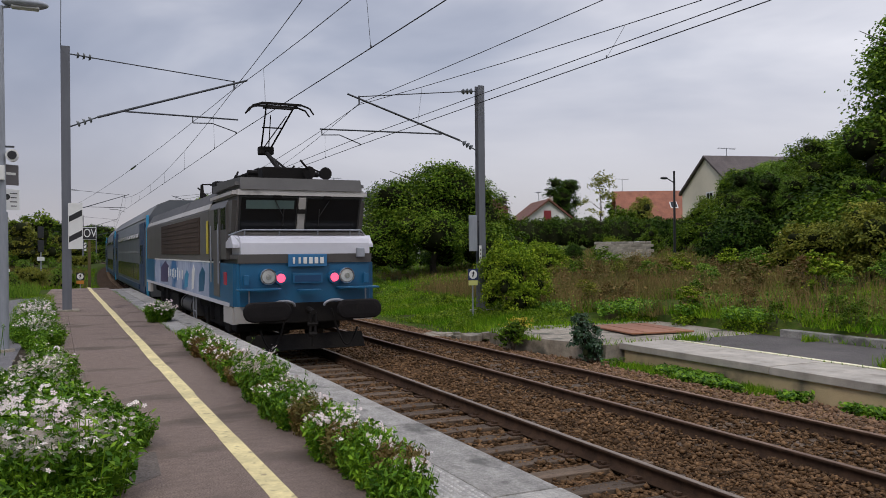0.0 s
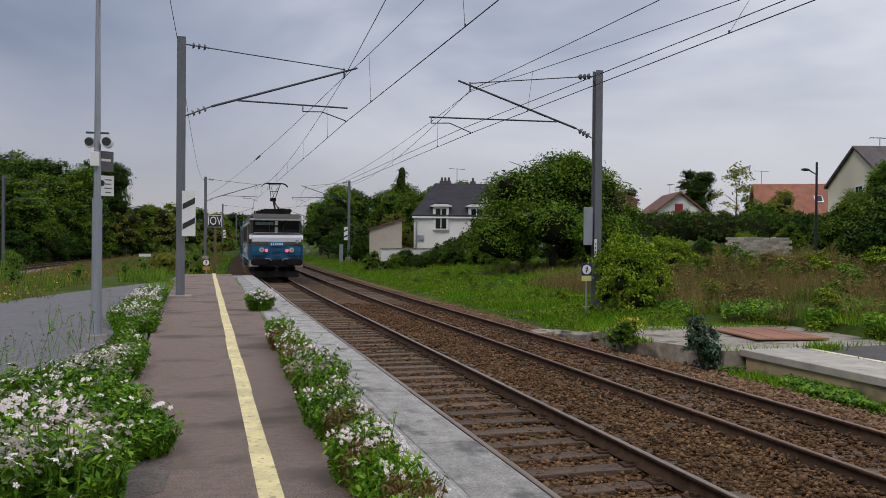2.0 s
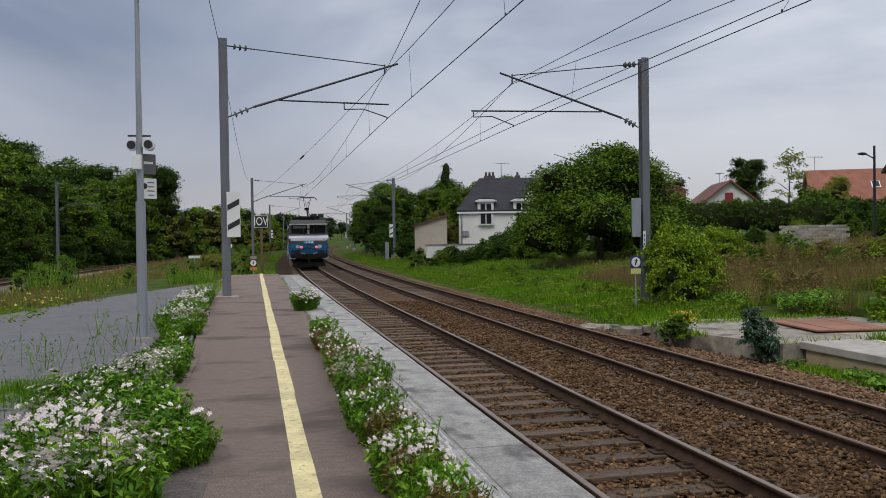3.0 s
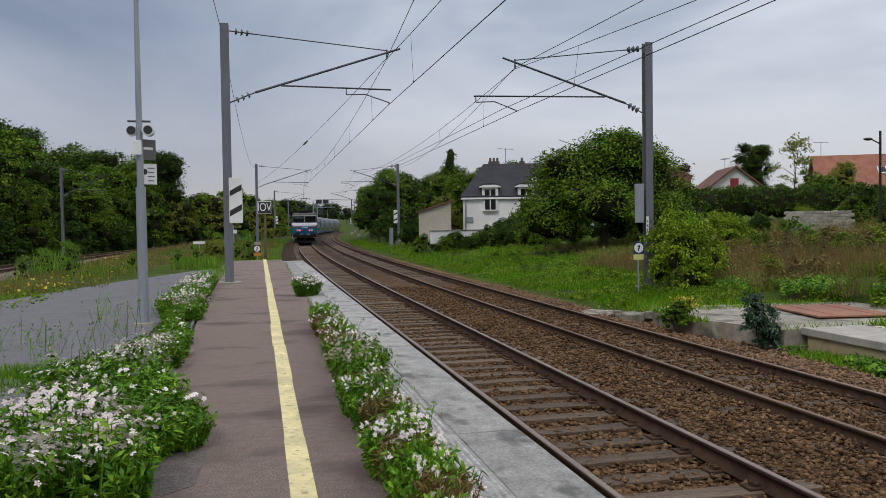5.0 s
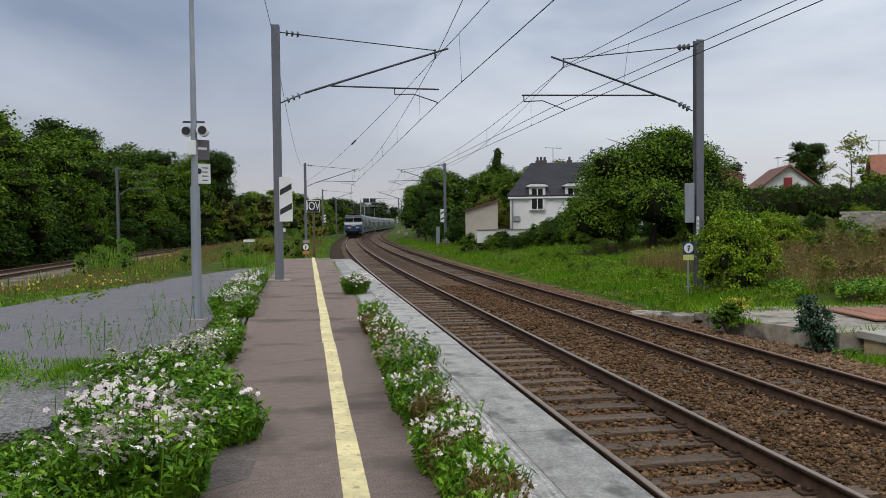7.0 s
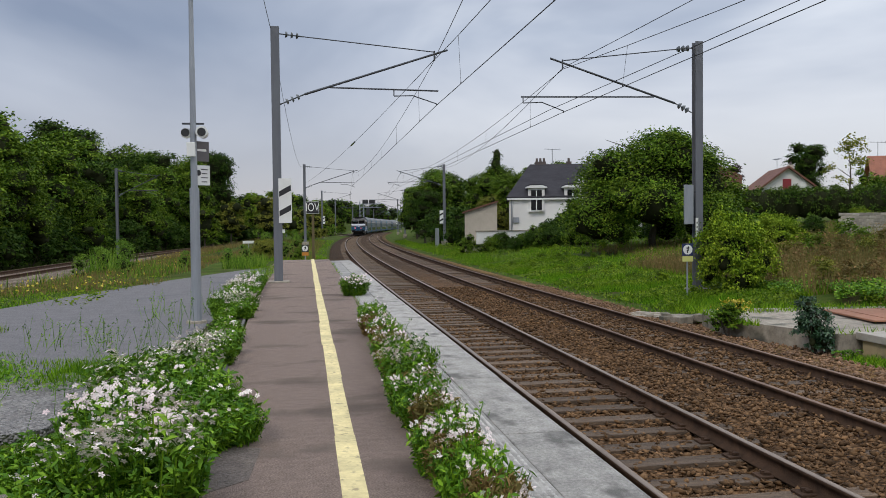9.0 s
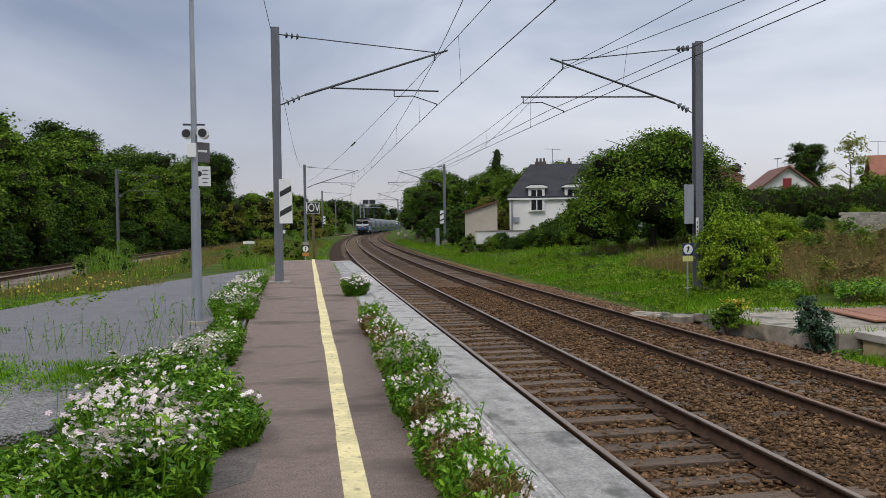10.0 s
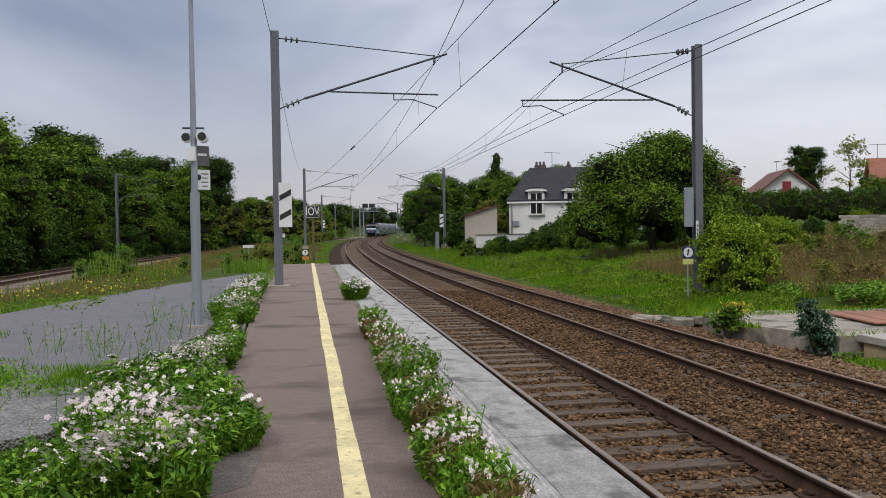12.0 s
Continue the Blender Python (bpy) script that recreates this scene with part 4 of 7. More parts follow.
part("yellow_line", bm, mat("faded_line", (0.80, 0.76, 0.50), (0.66, 0.62, 0.42), 5.0, 0.8, world=True, dirt=((0.35, 0.33, 0.25), 6.0, 0.63)), t)
bm = box(bmesh.new(), (14.78, 3.0, -0.58), (0.42, 20.0, 0.5), bevel=0.02)
part("back_kerb", bm, M_COPING, t)
# older concrete apron with the plate cover
t = thing("concrete_apron", "old cracked concrete apron beside the track", "concrete apron", kind="structure")
bm = bmesh.new()
vs = [bm.verts.new(p) for p in ((9.25, 17.0, -0.52), (9.22, 16.55, -0.52), (10.1, 13.72, -0.52), (14.8, 13.72, -0.50), (14.6, 17.6, -0.46), (9.7, 18.4, -0.50))]
fc = bm.faces.new(vs)
ex = bmesh.ops.extrude_face_region(bm, geom=[fc])
bmesh.ops.translate(bm, vec=(0, 0, -0.6), verts=[g for g in ex["geom"] if isinstance(g, bmesh.types.BMVert)])
part("slab", bm, M_CONCRETE, t)
bm = bmesh.new()
rk = np.random.default_rng(77)
for i in range(26):
    q_ = rk.random()
    box(bm, (9.7 - 0.9 * q_ + rk.normal() * 0.25, 18.5 + 1.9 * q_ + rk.normal() * 0.2, -0.86 + 0.12 * (1 - q_) + rk.normal() * 0.02), (rk.uniform(0.15, 0.5), rk.uniform(0.15, 0.45), rk.uniform(0.1, 0.2)), rz=rk.random() * 3, bevel=0.02)
part("broken_edge", bm, M_CONCRETE, t)
t = thing("cover_plate", "rust-red steel cover plate lying on the apron", "cover plate", pose(12.75, 15.9, -0.475, 0, 0, -8))
part("plate_sheet", box(bmesh.new(), (0, 0, 0.02), (1.75, 2.3, 0.04), bevel=0.008), M_RUST, t)
for sx in (-0.45, 0.45):
    part("rib", box(bmesh.new(), (sx, 0, 0.042), (0.03, 2.28, 0.012)), M_RUST, t)

# ---- houses ----
M_RENDER_W = mat("white_render", (0.86, 0.84, 0.80), (0.78, 0.76, 0.72), 1.0, 0.85, 0.2, 30.0)
M_RENDER_C = mat("cream_render", (0.88, 0.79, 0.60), (0.80, 0.72, 0.54), 1.0, 0.9, 0.2, 30.0)
M_RENDER_B = mat("beige_render", (0.50, 0.44, 0.36), (0.42, 0.37, 0.30), 1.0, 0.9, 0.2, 30.0)
M_SLATE = mat("slate_roof", (0.05, 0.047, 0.052), (0.033, 0.032, 0.036), 3.0, 0.8, 0.5, 18.0, spec=0.2, stretch=(1, 1, 5))
M_TILE_RED = mat("red_tile_roof", (0.33, 0.125, 0.07), (0.25, 0.10, 0.06), 3.0, 0.85, 0.6, 18.0, stretch=(4, 1, 5))
M_TILE_BROWN = mat("brown_tile_roof", (0.20, 0.085, 0.055), (0.14, 0.065, 0.045), 3.0, 0.85, 0.6, 18.0, stretch=(4, 1, 5))
M_TILE_GREY = mat("grey_brown_tile_roof", (0.12, 0.095, 0.085), (0.085, 0.07, 0.065), 3.0, 0.85, 0.6, 18.0, stretch=(4, 1, 5))
M_GLASS = mat("dark_window_glass", (0.008, 0.009, 0.01), (0.012, 0.013, 0.014), 1.0, 0.12, coarse=0, spec=0.28)
M_SHUTTER = mat("red_shutter", (0.30, 0.03, 0.035), (0.25, 0.025, 0.03), 2.0, 0.6)


def window(parent, x, y, z, w, h, frame_mat=None, rz=0.0, mullion=True):
    """A window set in a wall that faces -y (before the turn rz)."""
    wdw = part("window", box(bmesh.new(), (0, 0.03, h / 2), (w + 0.16, 0.10, h + 0.16), bevel=0.01), frame_mat or M_WHITE, parent, at=pose(x, y, z, 0, 0, rz))
    n = 2 if mullion else 1
    for i in range(n):
        pw = w / n - 0.06
        part("pane", box(bmesh.new(), ((i - (n - 1) / 2) * w / n, -0.015, h / 2), (pw, 0.02, h - 0.06)), M_GLASS, wdw)
    return wdw


def gable_house(name, label, m, w, d, wall_h, roof_h, wall_m, roof_m, eave=0.35, hip=0.0, axis="x"):
    """Walls and a ridged roof; the ridge runs along x; hip pulls its ends in."""
    t = thing(name, label, "house", m)
    bm = bmesh.new()
    pts = [(-d / 2, -1.5), (d / 2, -1.5), (d / 2, wall_h), (0, wall_h + (roof_h if hip == 0 else 0)), (-d / 2, wall_h)]
    prism(bm, pts, w, Matrix.Rotation(radians(-90), 4, "Z") @ Matrix.Translation((0, -w / 2, 0)))
    part("wall", bm, wall_m, t)
    bm = bmesh.new()
    k = roof_h / (d / 2)
    for s in (-1, 1):
        a = [(-w / 2 - eave, s * (d / 2 + eave), wall_h - eave * k), (w / 2 + eave, s * (d / 2 + eave), wall_h - eave * k), (w / 2 + eave - hip, 0, wall_h + roof_h), (-w / 2 - eave + hip, 0, wall_h + roof_h)]
        lo = [bm.verts.new((x, y, z + 0.02)) for x, y, z in a]
        up = [bm.verts.new((x, y, z + 0.20)) for x, y, z in a]
        bm.faces.new(up)
        bm.faces.new(lo[::-1])
        for i in range(4):
            j = (i + 1) % 4
            bm.faces.new((lo[i], lo[j], up[j], up[i]))
    if hip:
        for s in (-1, 1):
            a = [(s * (w / 2 + eave), -d / 2 - eave, wall_h - eave * k + 0.2), (s * (w / 2 + eave), d / 2 + eave, wall_h - eave * k + 0.2), (s * (w / 2 + eave - hip), 0, wall_h + roof_h + 0.2)]
            bm.faces.new([bm.verts.new(p) for p in a])
    part("roof", bm, roof_m, t)
    return t


def chimney(parent, x, y, z, h, w=0.6, m=None, pots=2):
    c = part("chimney", box(bmesh.new(), (0, 0, h / 2), (w, 0.5, h), bevel=0.02), m or M_RENDER_C, parent, at=pose(x, y, z))
    for i in range(pots):
        part("chimney_pot", tube(bmesh.new(), ((i - (pots - 1) / 2) * 0.3, 0, h), ((i - (pots - 1) / 2) * 0.3, 0, h + 0.3), 0.11, 0.09, 8), M_TILE_GREY, c)


def aerial(parent, x, y, z, h):
    bm = tube(bmesh.new(), (0, 0, 0), (0, 0, h), 0.03, 0.03, 5)
    tube(bm, (-0.7, 0, h), (0.7, 0, h - 0.1), 0.02, 0.02, 4)
    for i in range(5):
        tube(bm, (-0.6 + 0.3 * i, -0.3, h - 0.03), (-0.6 + 0.3 * i, 0.3, h - 0.03), 0.015, 0.015, 4)
    part("aerial", bm, M_GALV, parent, at=pose(x, y, z))


# white house with slate roof
h = gable_house("white_house", "white rendered house with steep dark slate roof and dormers", pose(22.5, 67.2, 1.0, 0, 0, -14), 10.6, 8.2, 2.75, 2.75, M_RENDER_W, M_SLATE, eave=0.2, hip=2.0)
for dx in (-3.1, -0.2):
    dm = part("dormer", prism(bmesh.new(), [(-0.66, 0), (0.66, 0), (0.66, 1.95), (-0.66, 1.95)], 2.0), M_RENDER_W, h, "white dormer", at=pose(dx, -4.2, 1.55))
    part("dormer_roof", prism(bmesh.new(), [(-0.86, 1.95), (0.86, 1.95), (0.86, 2.03), (0.5, 2.16), (-0.5, 2.16), (-0.86, 2.03)], 2.1), M_WHITE, dm, at=pose(0, -0.18, 0))
    part("dormer_cap", prism(bmesh.new(), [(-0.7, 2.165), (0.7, 2.165), (0.35, 2.28), (-0.35, 2.28)], 2.2), M_SLATE, dm, at=pose(0, -0.1, 0))
    part("dormer_window", box(bmesh.new(), (0, -0.02, 0.98), (0.86, 0.06, 1.62)), M_GLASS, dm)
    part("mullion", box(bmesh.new(), (0.0, -0.06, 0.98), (0.07, 0.06, 1.62)), M_WHITE, dm)
    part("shutter", box(bmesh.new(), (0.52, -0.05, 0.98), (0.16, 0.05, 1.62)), M_RENDER_W, dm)
    part("sill", box(bmesh.new(), (0, -0.08, 0.10), (1.2, 0.16, 0.08)), M_WHITE, dm)
part("cornice", box(bmesh.new(), (0, -4.22, 2.62), (10.9, 0.24, 0.14), bevel=0.02), M_WHITE, h)
part("drainpipe", tube(bmesh.new(), (-5.1, -4.2, -0.5), (-5.1, -4.2, 2.6), 0.05, 0.05, 8), M_GALV, h)
part("vent_box", box(bmesh.new(), (-4.75, -4.16, 0.95), (0.5, 0.1, 0.42)), M_GALV, h)
chimney(h, -2.6, 0.2, 5.2, 0.72, 0.95, M_TILE_GREY, 3)
chimney(h, -0.2, 0.2, 5.2, 0.7, 0.45, M_TILE_GREY, 1)
aerial(h, -1.6, 0, 5.4, 1.6)
part("skylight", box(bmesh.new(), (0.6, -2.6, 4.15), (0.6, 0.1, 0.5)), M_WHITE, h)
window(h, 0.3, -4.13, 0.3, 0.9, 1.2)
# shed
h = gable_house("shed", "low beige rendered outbuilding with a mono-pitch look", pose(13.6, 62.5, 0.35, 0, 0, -12), 3.4, 4.0, 2.4, 0.01, M_RENDER_B, M_TILE_BROWN, eave=0.1)
bpy.data.objects.remove([c for c in h.children if c.name.startswith("roof")][0])
part("gable", prism(bmesh.new(), [(-1.7, 2.4), (1.7, 2.4), (1.7, 3.25)], 4.0), M_RENDER_B, h, at=pose(0, -2.0, 0))
bm = prism(bmesh.new(), [(-1.95, 2.36), (1.85, 3.31), (1.85, 3.42), (-1.95, 2.47)], 4.4)
part("roof", bm, M_TILE_BROWN, h, at=pose(0, -2.2, 0))
h.scale = (0.72, 0.9, 0.9)
t = thing("garden_wall", "low pale rendered garden wall below the house", "garden wall", pose(15.4, 58.0, 0.2, 0, 0, 10))
part("wall_face", box(bmesh.new(), (0, 0, 0.45), (6.5, 0.25, 0.9), bevel=0.02), M_RENDER_W, t)
part("coping", box(bmesh.new(), (0, 0, 0.94), (6.6, 0.35, 0.08), bevel=0.02), M_CONCRETE, t)
# small gable house with red shutter
h = gable_house("gable_house", "small cream house with brown tiled gable roof and red shutter", pose(44.6, 72.0, 2.5, 0, 0, 72), 7.0, 4.5, 2.2, 1.75, M_RENDER_W, M_TILE_BROWN, eave=0.4)
part("shutter", box(bmesh.new(), (-3.53, 0.1, 2.25), (0.06, 0.75, 1.45), bevel=0.01), M_SHUTTER, h, "closed dark red shutter")
part("dish", tube(bmesh.new(), (-3.66, -1.25, 2.4), (-3.56, -1.25, 2.4), 0.3, 0.27, 16), M_WHITE, h, "white satellite dish")
chimney(h, 2.0, -1.6, 2.6, 2.0, 0.45, M_RENDER_B, 1)
aerial(h, 0.5, 0, 3.9, 1.2)
# long house with red roof
h = gable_house("red_roof_house", "cream house with bright red tiled roof and skylights", pose(56.6, 65.8, 1.45, 0, 0, -28), 11.0, 8.0, 2.6, 3.3, M_RENDER_C, M_TILE_RED, eave=0.4)
for dx in (-3.0, -0.2, 2.6):
    part("skylight", box(bmesh.new(), (0, 0, 0), (0.75, 1.0, 0.08), bevel=0.01), M_WHITE, h, at=pose(dx, -2.0, 4.52, 39.5, 0, 0))
    part("skylight_pane", box(bmesh.new(), (0, 0, 0), (0.55, 0.8, 0.04)), M_GLASS, h, at=pose(dx, -2.03, 4.57, 39.5, 0, 0))
for dx in (-3.5, 0.0, 3.5):
    window(h, dx, -4.03, 0.9, 1.0, 1.2)
chimney(h, 5.0, 0.4, 5.0, 1.5, 0.7, M_TILE_BROWN, 2)
aerial(h, -5.0, 0, 5.6, 1.8)
# big cream house with grey-brown roof
h = gable_house("cream_house", "large cream house with grey-brown tiled roof", pose(49.8, 46.0, 2.4, 0, 0, -14), 11.5, 7.6, 3.6, 2.5, M_RENDER_C, M_TILE_GREY, eave=0.22)
window(h, -3.0, -3.83, 2.0, 1.0, 1.1)
window(h, 1.0, -3.83, 2.0, 1.0, 1.1)
window(h, 0, 0, 2.2, 0.9, 1.1).matrix_basis = pose(-5.78, -0.6, 2.3, 0, 0, -90)
part("porch_roof", box(bmesh.new(), (-5.0, -4.4, 2.0), (2.5, 1.4, 0.15)), M_TILE_GREY, h)
aerial(h, -4.0, 0, 5.9, 1.0)
t = thing("neighbour_house", "distant house roof and chimneys behind the hedge", "house", pose(42.5, 82.0, 3.0))
part("roof", prism(bmesh.new(), [(-4, 0), (4, 0), (4, 3.6), (0, 5.2), (-4, 3.6)], 7.0), M_TILE_BROWN, t)
part("chimney", box(bmesh.new(), (-1.0, 2, 5.7), (0.9, 0.6, 2.6), bevel=0.02), M_TILE_BROWN, t)
part("chimney", box(bmesh.new(), (1.6, 2, 5.2), (0.5, 0.5, 1.6), bevel=0.02), M_RENDER_W, t)
# dry-stone wall
t = thing("stone_wall", "low grey stone garden wall on the bank", "stone wall", pose(26.9, 35.0, 1.05, 0, 0, -38))
rng = np.random.default_rng(11)
bm = bmesh.new()
box(bm, (0, 0.05, 0.42), (2.9, 0.3, 1.04))
part("core", bm, M_CONCRETE, t)
M_RUBBLE = mat("rubble_stone", (0.46, 0.42, 0.35), (0.30, 0.275, 0.23), 3.0, 0.95, 0.5, 25.0, each=0.3)
STONEMESH = []
for k_ in range(4):
    bm = bmesh.new()
    box(bm, (0, 0, 0), (0.26 + 0.03 * k_, 0.18, 0.13 + 0.01 * k_), bevel=0.025)
    STONEMESH.append(mesh_of("stone", bm, M_RUBBLE))
for row in range(7):
    x = -1.4
    while x < 1.4:
        part("stone", STONEMESH[int(rng.integers(4))], None, t, at=pose(x + (row % 2) * 0.13, -0.09 + rng.normal() * 0.012, 0.0 + row * 0.145, rng.normal() * 3, rng.normal() * 3, rng.normal() * 4))
        x += 0.30
# black street lamp
t = thing("street_lamp", "slender black street lamp on the bank", "street lamp", pose(28.1, 32.3, 0.95))
part("pole", tube(bmesh.new(), (0, 0, -0.2), (0, 0, 4.65), 0.07, 0.05), M_BLACK, t)
bm = tube(bmesh.new(), (0, 0, 4.05), (-0.55, 0, 4.3), 0.03, 0.03, 6)
part("arm", bm, M_BLACK, t)
bm = bmesh.new()
bmesh.ops.create_uvsphere(bm, u_segments=14, v_segments=8, radius=1, matrix=Matrix.Translation((-0.65, 0, 4.27)) @ Matrix.Diagonal((0.24, 0.13, 0.07, 1)))
part("lantern", bm, M_BLACK, t)

# ---- hills at the skyline ----
rng = np.random.default_rng(7)
hv, hf = [], []
for i in range(161):
    a = radians(-75 + i * 1.0)
    for j, (r_, q) in enumerate(((900, 0.0), (1150, 0.55), (1500, 1.0), (1900, 0.9))):
        hh = 22 + 9 * noise.noise(Vector((a * 3.0, 2.0, 0))) + 4 * noise.noise(Vector((a * 11, 5.0, 0)))
        hv.append((math.sin(a) * r_, math.cos(a) * r_, 4 + hh * q * (1.25 if a < 0.2 else 0.9)))
for i in range(160):
    for j in range(3):
        hf.append((i * 4 + j, i * 4 + j + 1, i * 4 + 5 + j, i * 4 + 4 + j))
M_HILL = mat("wooded_hill", (0.055, 0.085, 0.07), (0.035, 0.055, 0.05), 0.02, 0.95, world=True, detail=10.0)
tagged(new("backdrop", np_mesh("backdrop", hv, hf, M_HILL, 4)), "distant wooded hills at the skyline", "hills", kind="structure")

# ---- vegetation ----
broad = [make_tree("tree", "broad green tree with a dense uneven crown", "tree", 6.5, 9.0, 0.8, 22, 17000, 0.23, m_, 20 + i, "trees by the line") for i, m_ in enumerate((M_LEAF, M_LEAF_DARK, M_LEAF))]
far_tree = [make_tree("tree", "far green tree in the woods along the bend", "tree", 6.5, 9.0, 0.8, 14, 2600, 0.5, m_, 26 + i, "trees by the line") for i, m_ in enumerate((M_LEAF, M_LEAF_DARK))]
lightree = make_tree("tree", "light green tree with a loose crown", "tree", 5.5, 8.0, 0.8, 17, 15000, 0.20, M_LEAF_LIGHT, 31, "trees by the line")
yellowtree = make_tree("tree", "yellowing loose tree beside the line", "tree", 4.5, 6.0, 0.5, 10, 8000, 0.19, M_LEAF_YELLOW, 32, "trees by the line")
purple = make_tree("tree", "dark purple-leaved tree behind the hedge", "tree", 5.0, 6.5, 0.8, 8, 4500, 0.28, M_LEAF_RED, 33)
rng = np.random.default_rng(40)
poplar = thing("poplar", "tall narrow dark poplar", "tree")
part("trunk", tube(bmesh.new(), (0, 0, -0.3), (0, 0, 9.5), 0.22, 0.05), M_BARK, poplar)
part("crown", crown_mesh("crown", [(0.15 * math.sin(i * 2.4), 0, 1.0 + i * 1.2, 1.75 - 0.14 * i, 1.75 - 0.14 * i, 1.25) for i in range(9)], 7000, 0.22, 41, M_LEAF_DARK, dense=True), None, poplar)
shrub = make_bush("bush", "rounded green bush in the grass", 3.2, 2.4, 4200, 0.15, M_LEAF, 50, "bushes by the line")
M_LEAF_MID = mat("leaf_fresh", (0.135, 0.26, 0.014), (0.19, 0.28, 0.02), 0.7, 0.7, island=0.7, leaf=0.12, spec=0.06, world=True)
shrub_l = make_bush("bush", "light green leafy bush in the grass", 3.2, 2.4, 17000, 0.10, M_LEAF_MID, 51, "bushes by the line", 12)
shrub_d = make_bush("bush", "dark green bush beside the line", 3.2, 2.4, 4200, 0.16, M_LEAF_DARK, 52, "bushes by the line")
shrub_y = make_bush("bush", "yellow-green scrubby bush on the bank", 3.2, 2.4, 6500, 0.13, M_LEAF_YELLOW, 53, "bushes by the line")
M_LEAF_FEATHER = mat("leaf_feathery", (0.105, 0.24, 0.022), (0.15, 0.26, 0.03), 0.7, 0.6, island=0.6, leaf=0.25, spec=0.1, world=True)
feather = make_tree("tree", "loose feathery light green tree in the thicket", "tree", 5.5, 8.0, 0.8, 20, 17000, 0.16, M_LEAF_FEATHER, 34, "trees by the line")
shrub_b = make_bush("bush", "reddish-brown dock and weed clump in the meadow", 2.6, 2.2, 3200, 0.10, M_LEAF_BROWN, 54, "bushes by the line", 9)
shrub_f = make_bush("bush", "fine-leaved feathery green weed clump in the meadow", 2.4, 2.6, 5000, 0.075, M_LEAF_FEATHER, 55, "bushes by the line", 9)
weeds_ = [make_bush("bush", label_, 2.4, 2.4, 1100, 0.20, m_, 56 + i, "bushes by the line", 8, 0.0) for i, (label_, m_) in enumerate((("fine-leaved green weed clump in the meadow", M_LEAF_FEATHER), ("fresh green weed clump in the grass", M_LEAF_MID), ("reddish-brown dock clump in the meadow", M_LEAF_BROWN), ("yellowing weed clump on the bank", M_LEAF_YELLOW), ("green weed clump in the grass", M_LEAF)))]
far_light = [make_tree("tree", "far light tree between the lines", "tree", 5.5, 7.5, 0.6, 12, 2200, 0.38, m_, 28 + i, "trees by the line") for i, m_ in enumerate((M_LEAF_LIGHT, M_LEAF_YELLOW))]
sapling = thing("sapling", "thin young tree with sparse leaves by the houses", "tree")
part("trunk", trunk_bm(np.random.default_rng(62), 6.0, 0.09, 3.0, 1.0), M_BARK, sapling)
part("crown", crown_mesh("crown", crown_lobes(np.random.default_rng(63), 3.4, 6.2, 1.4, 12), 1500, 0.2, 64, M_LEAF_YELLOW, core=False), None, sapling)
protos = [*weeds_, *far_light, sapling, *far_tree, feather, shrub_b, shrub_f, *broad, lightree, yellowtree, purple, poplar, shrub, shrub_l, shrub_d, shrub_y]

# the big tree-like bush behind the grass-side mast
rng = np.random.default_rng(60)
t = thing("tree", "large spreading dark green tree with low branches", "tree", pose(18.6, 41.5, 0.0))
part("trunk", trunk_bm(rng, 6.5, 0.22, 8.0, 0.5), M_BARK, t)
lob = crown_lobes(rng, 8.2, 6.4, 0.1, 15) + [(3.3, 0, 1.6, 1.9, 1.9, 1.6), (-3.2, 0.4, 1.7, 1.8, 1.8, 1.5), (0.3, -1.0, 5.3, 1.9, 1.8, 1.1), (2.6, 0, 4.6, 1.5, 1.5, 1.2), (-2.5, 0.3, 4.6, 1.3, 1.3, 1.0)]
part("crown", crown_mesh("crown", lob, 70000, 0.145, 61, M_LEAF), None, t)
put(shrub_l, 12.7, 22.4, 1.0, 0.6, z=-0.45, sx=0.72)
put(lightree, 38.0, 38.0, 0.6, 0.4)
put(lightree, 34.2, 36.6, 0.4, 2.4)
put(lightree, 41.5, 33.0, 0.8, 1.4)
put(shrub_l, 19.4, 31.0, 0.7, 1.0)
put(shrub, 24.0, 45.0, 1.5, 1.0)

# woods beyond the branch line
rng = np.random.default_rng(70)
for x, y, s in ((-21, 40, 0.85), (-20.0, 47, 0.95), (-18.6, 54, 0.95), (-22, 58, 1.1), (-18.2, 62, 0.92), (-17.6, 70, 0.9), (-20.5, 76, 1.1), (-16.6, 80, 0.9), (-15.5, 90, 0.95), (-14.0, 100, 1.05), (-17.5, 97, 1.2), (-13.4, 112, 1.15), (-16.5, 115, 1.25), (-24, 50, 1.1), (-26, 68, 1.2), (-25, 90, 1.3), (-22, 110, 1.3), (-27, 40, 1.1), (-24, 33, 0.95), (-28, 27, 1.0)):
    put(broad[(1, 0, 0, 1)[int(rng.integers(4))]], x, y, s * rng.uniform(0.95, 1.1) * 1.06, rng.random() * 6.28)
for x, y, s in ((-17.0, 44, 0.8), (-16.8, 51, 0.75), (-19.5, 37, 0.85), (-16.2, 64, 0.7), (-14.6, 78, 0.75), (-13.0, 93, 0.75), (-10.8, 108, 0.8)):
    put(broad[0], x, y, s * 0.95, rng.random() * 6.28)
put(broad[1], -10.9, 101, 1.30, 0.7, sx=0.95)
put(broad[0], -12.6, 95, 1.15, 2.7, sx=0.9)
# undergrowth below the woods: dark leaf colour stands in for the canopy's shade
for i in range(22):
    y = 36 + i * 4.4
    put(shrub_d, branch_x(y) - 3.6 - rng.random() * 1.6, y, rng.uniform(0.9, 1.5), rng.random() * 6.28, z=-0.7)
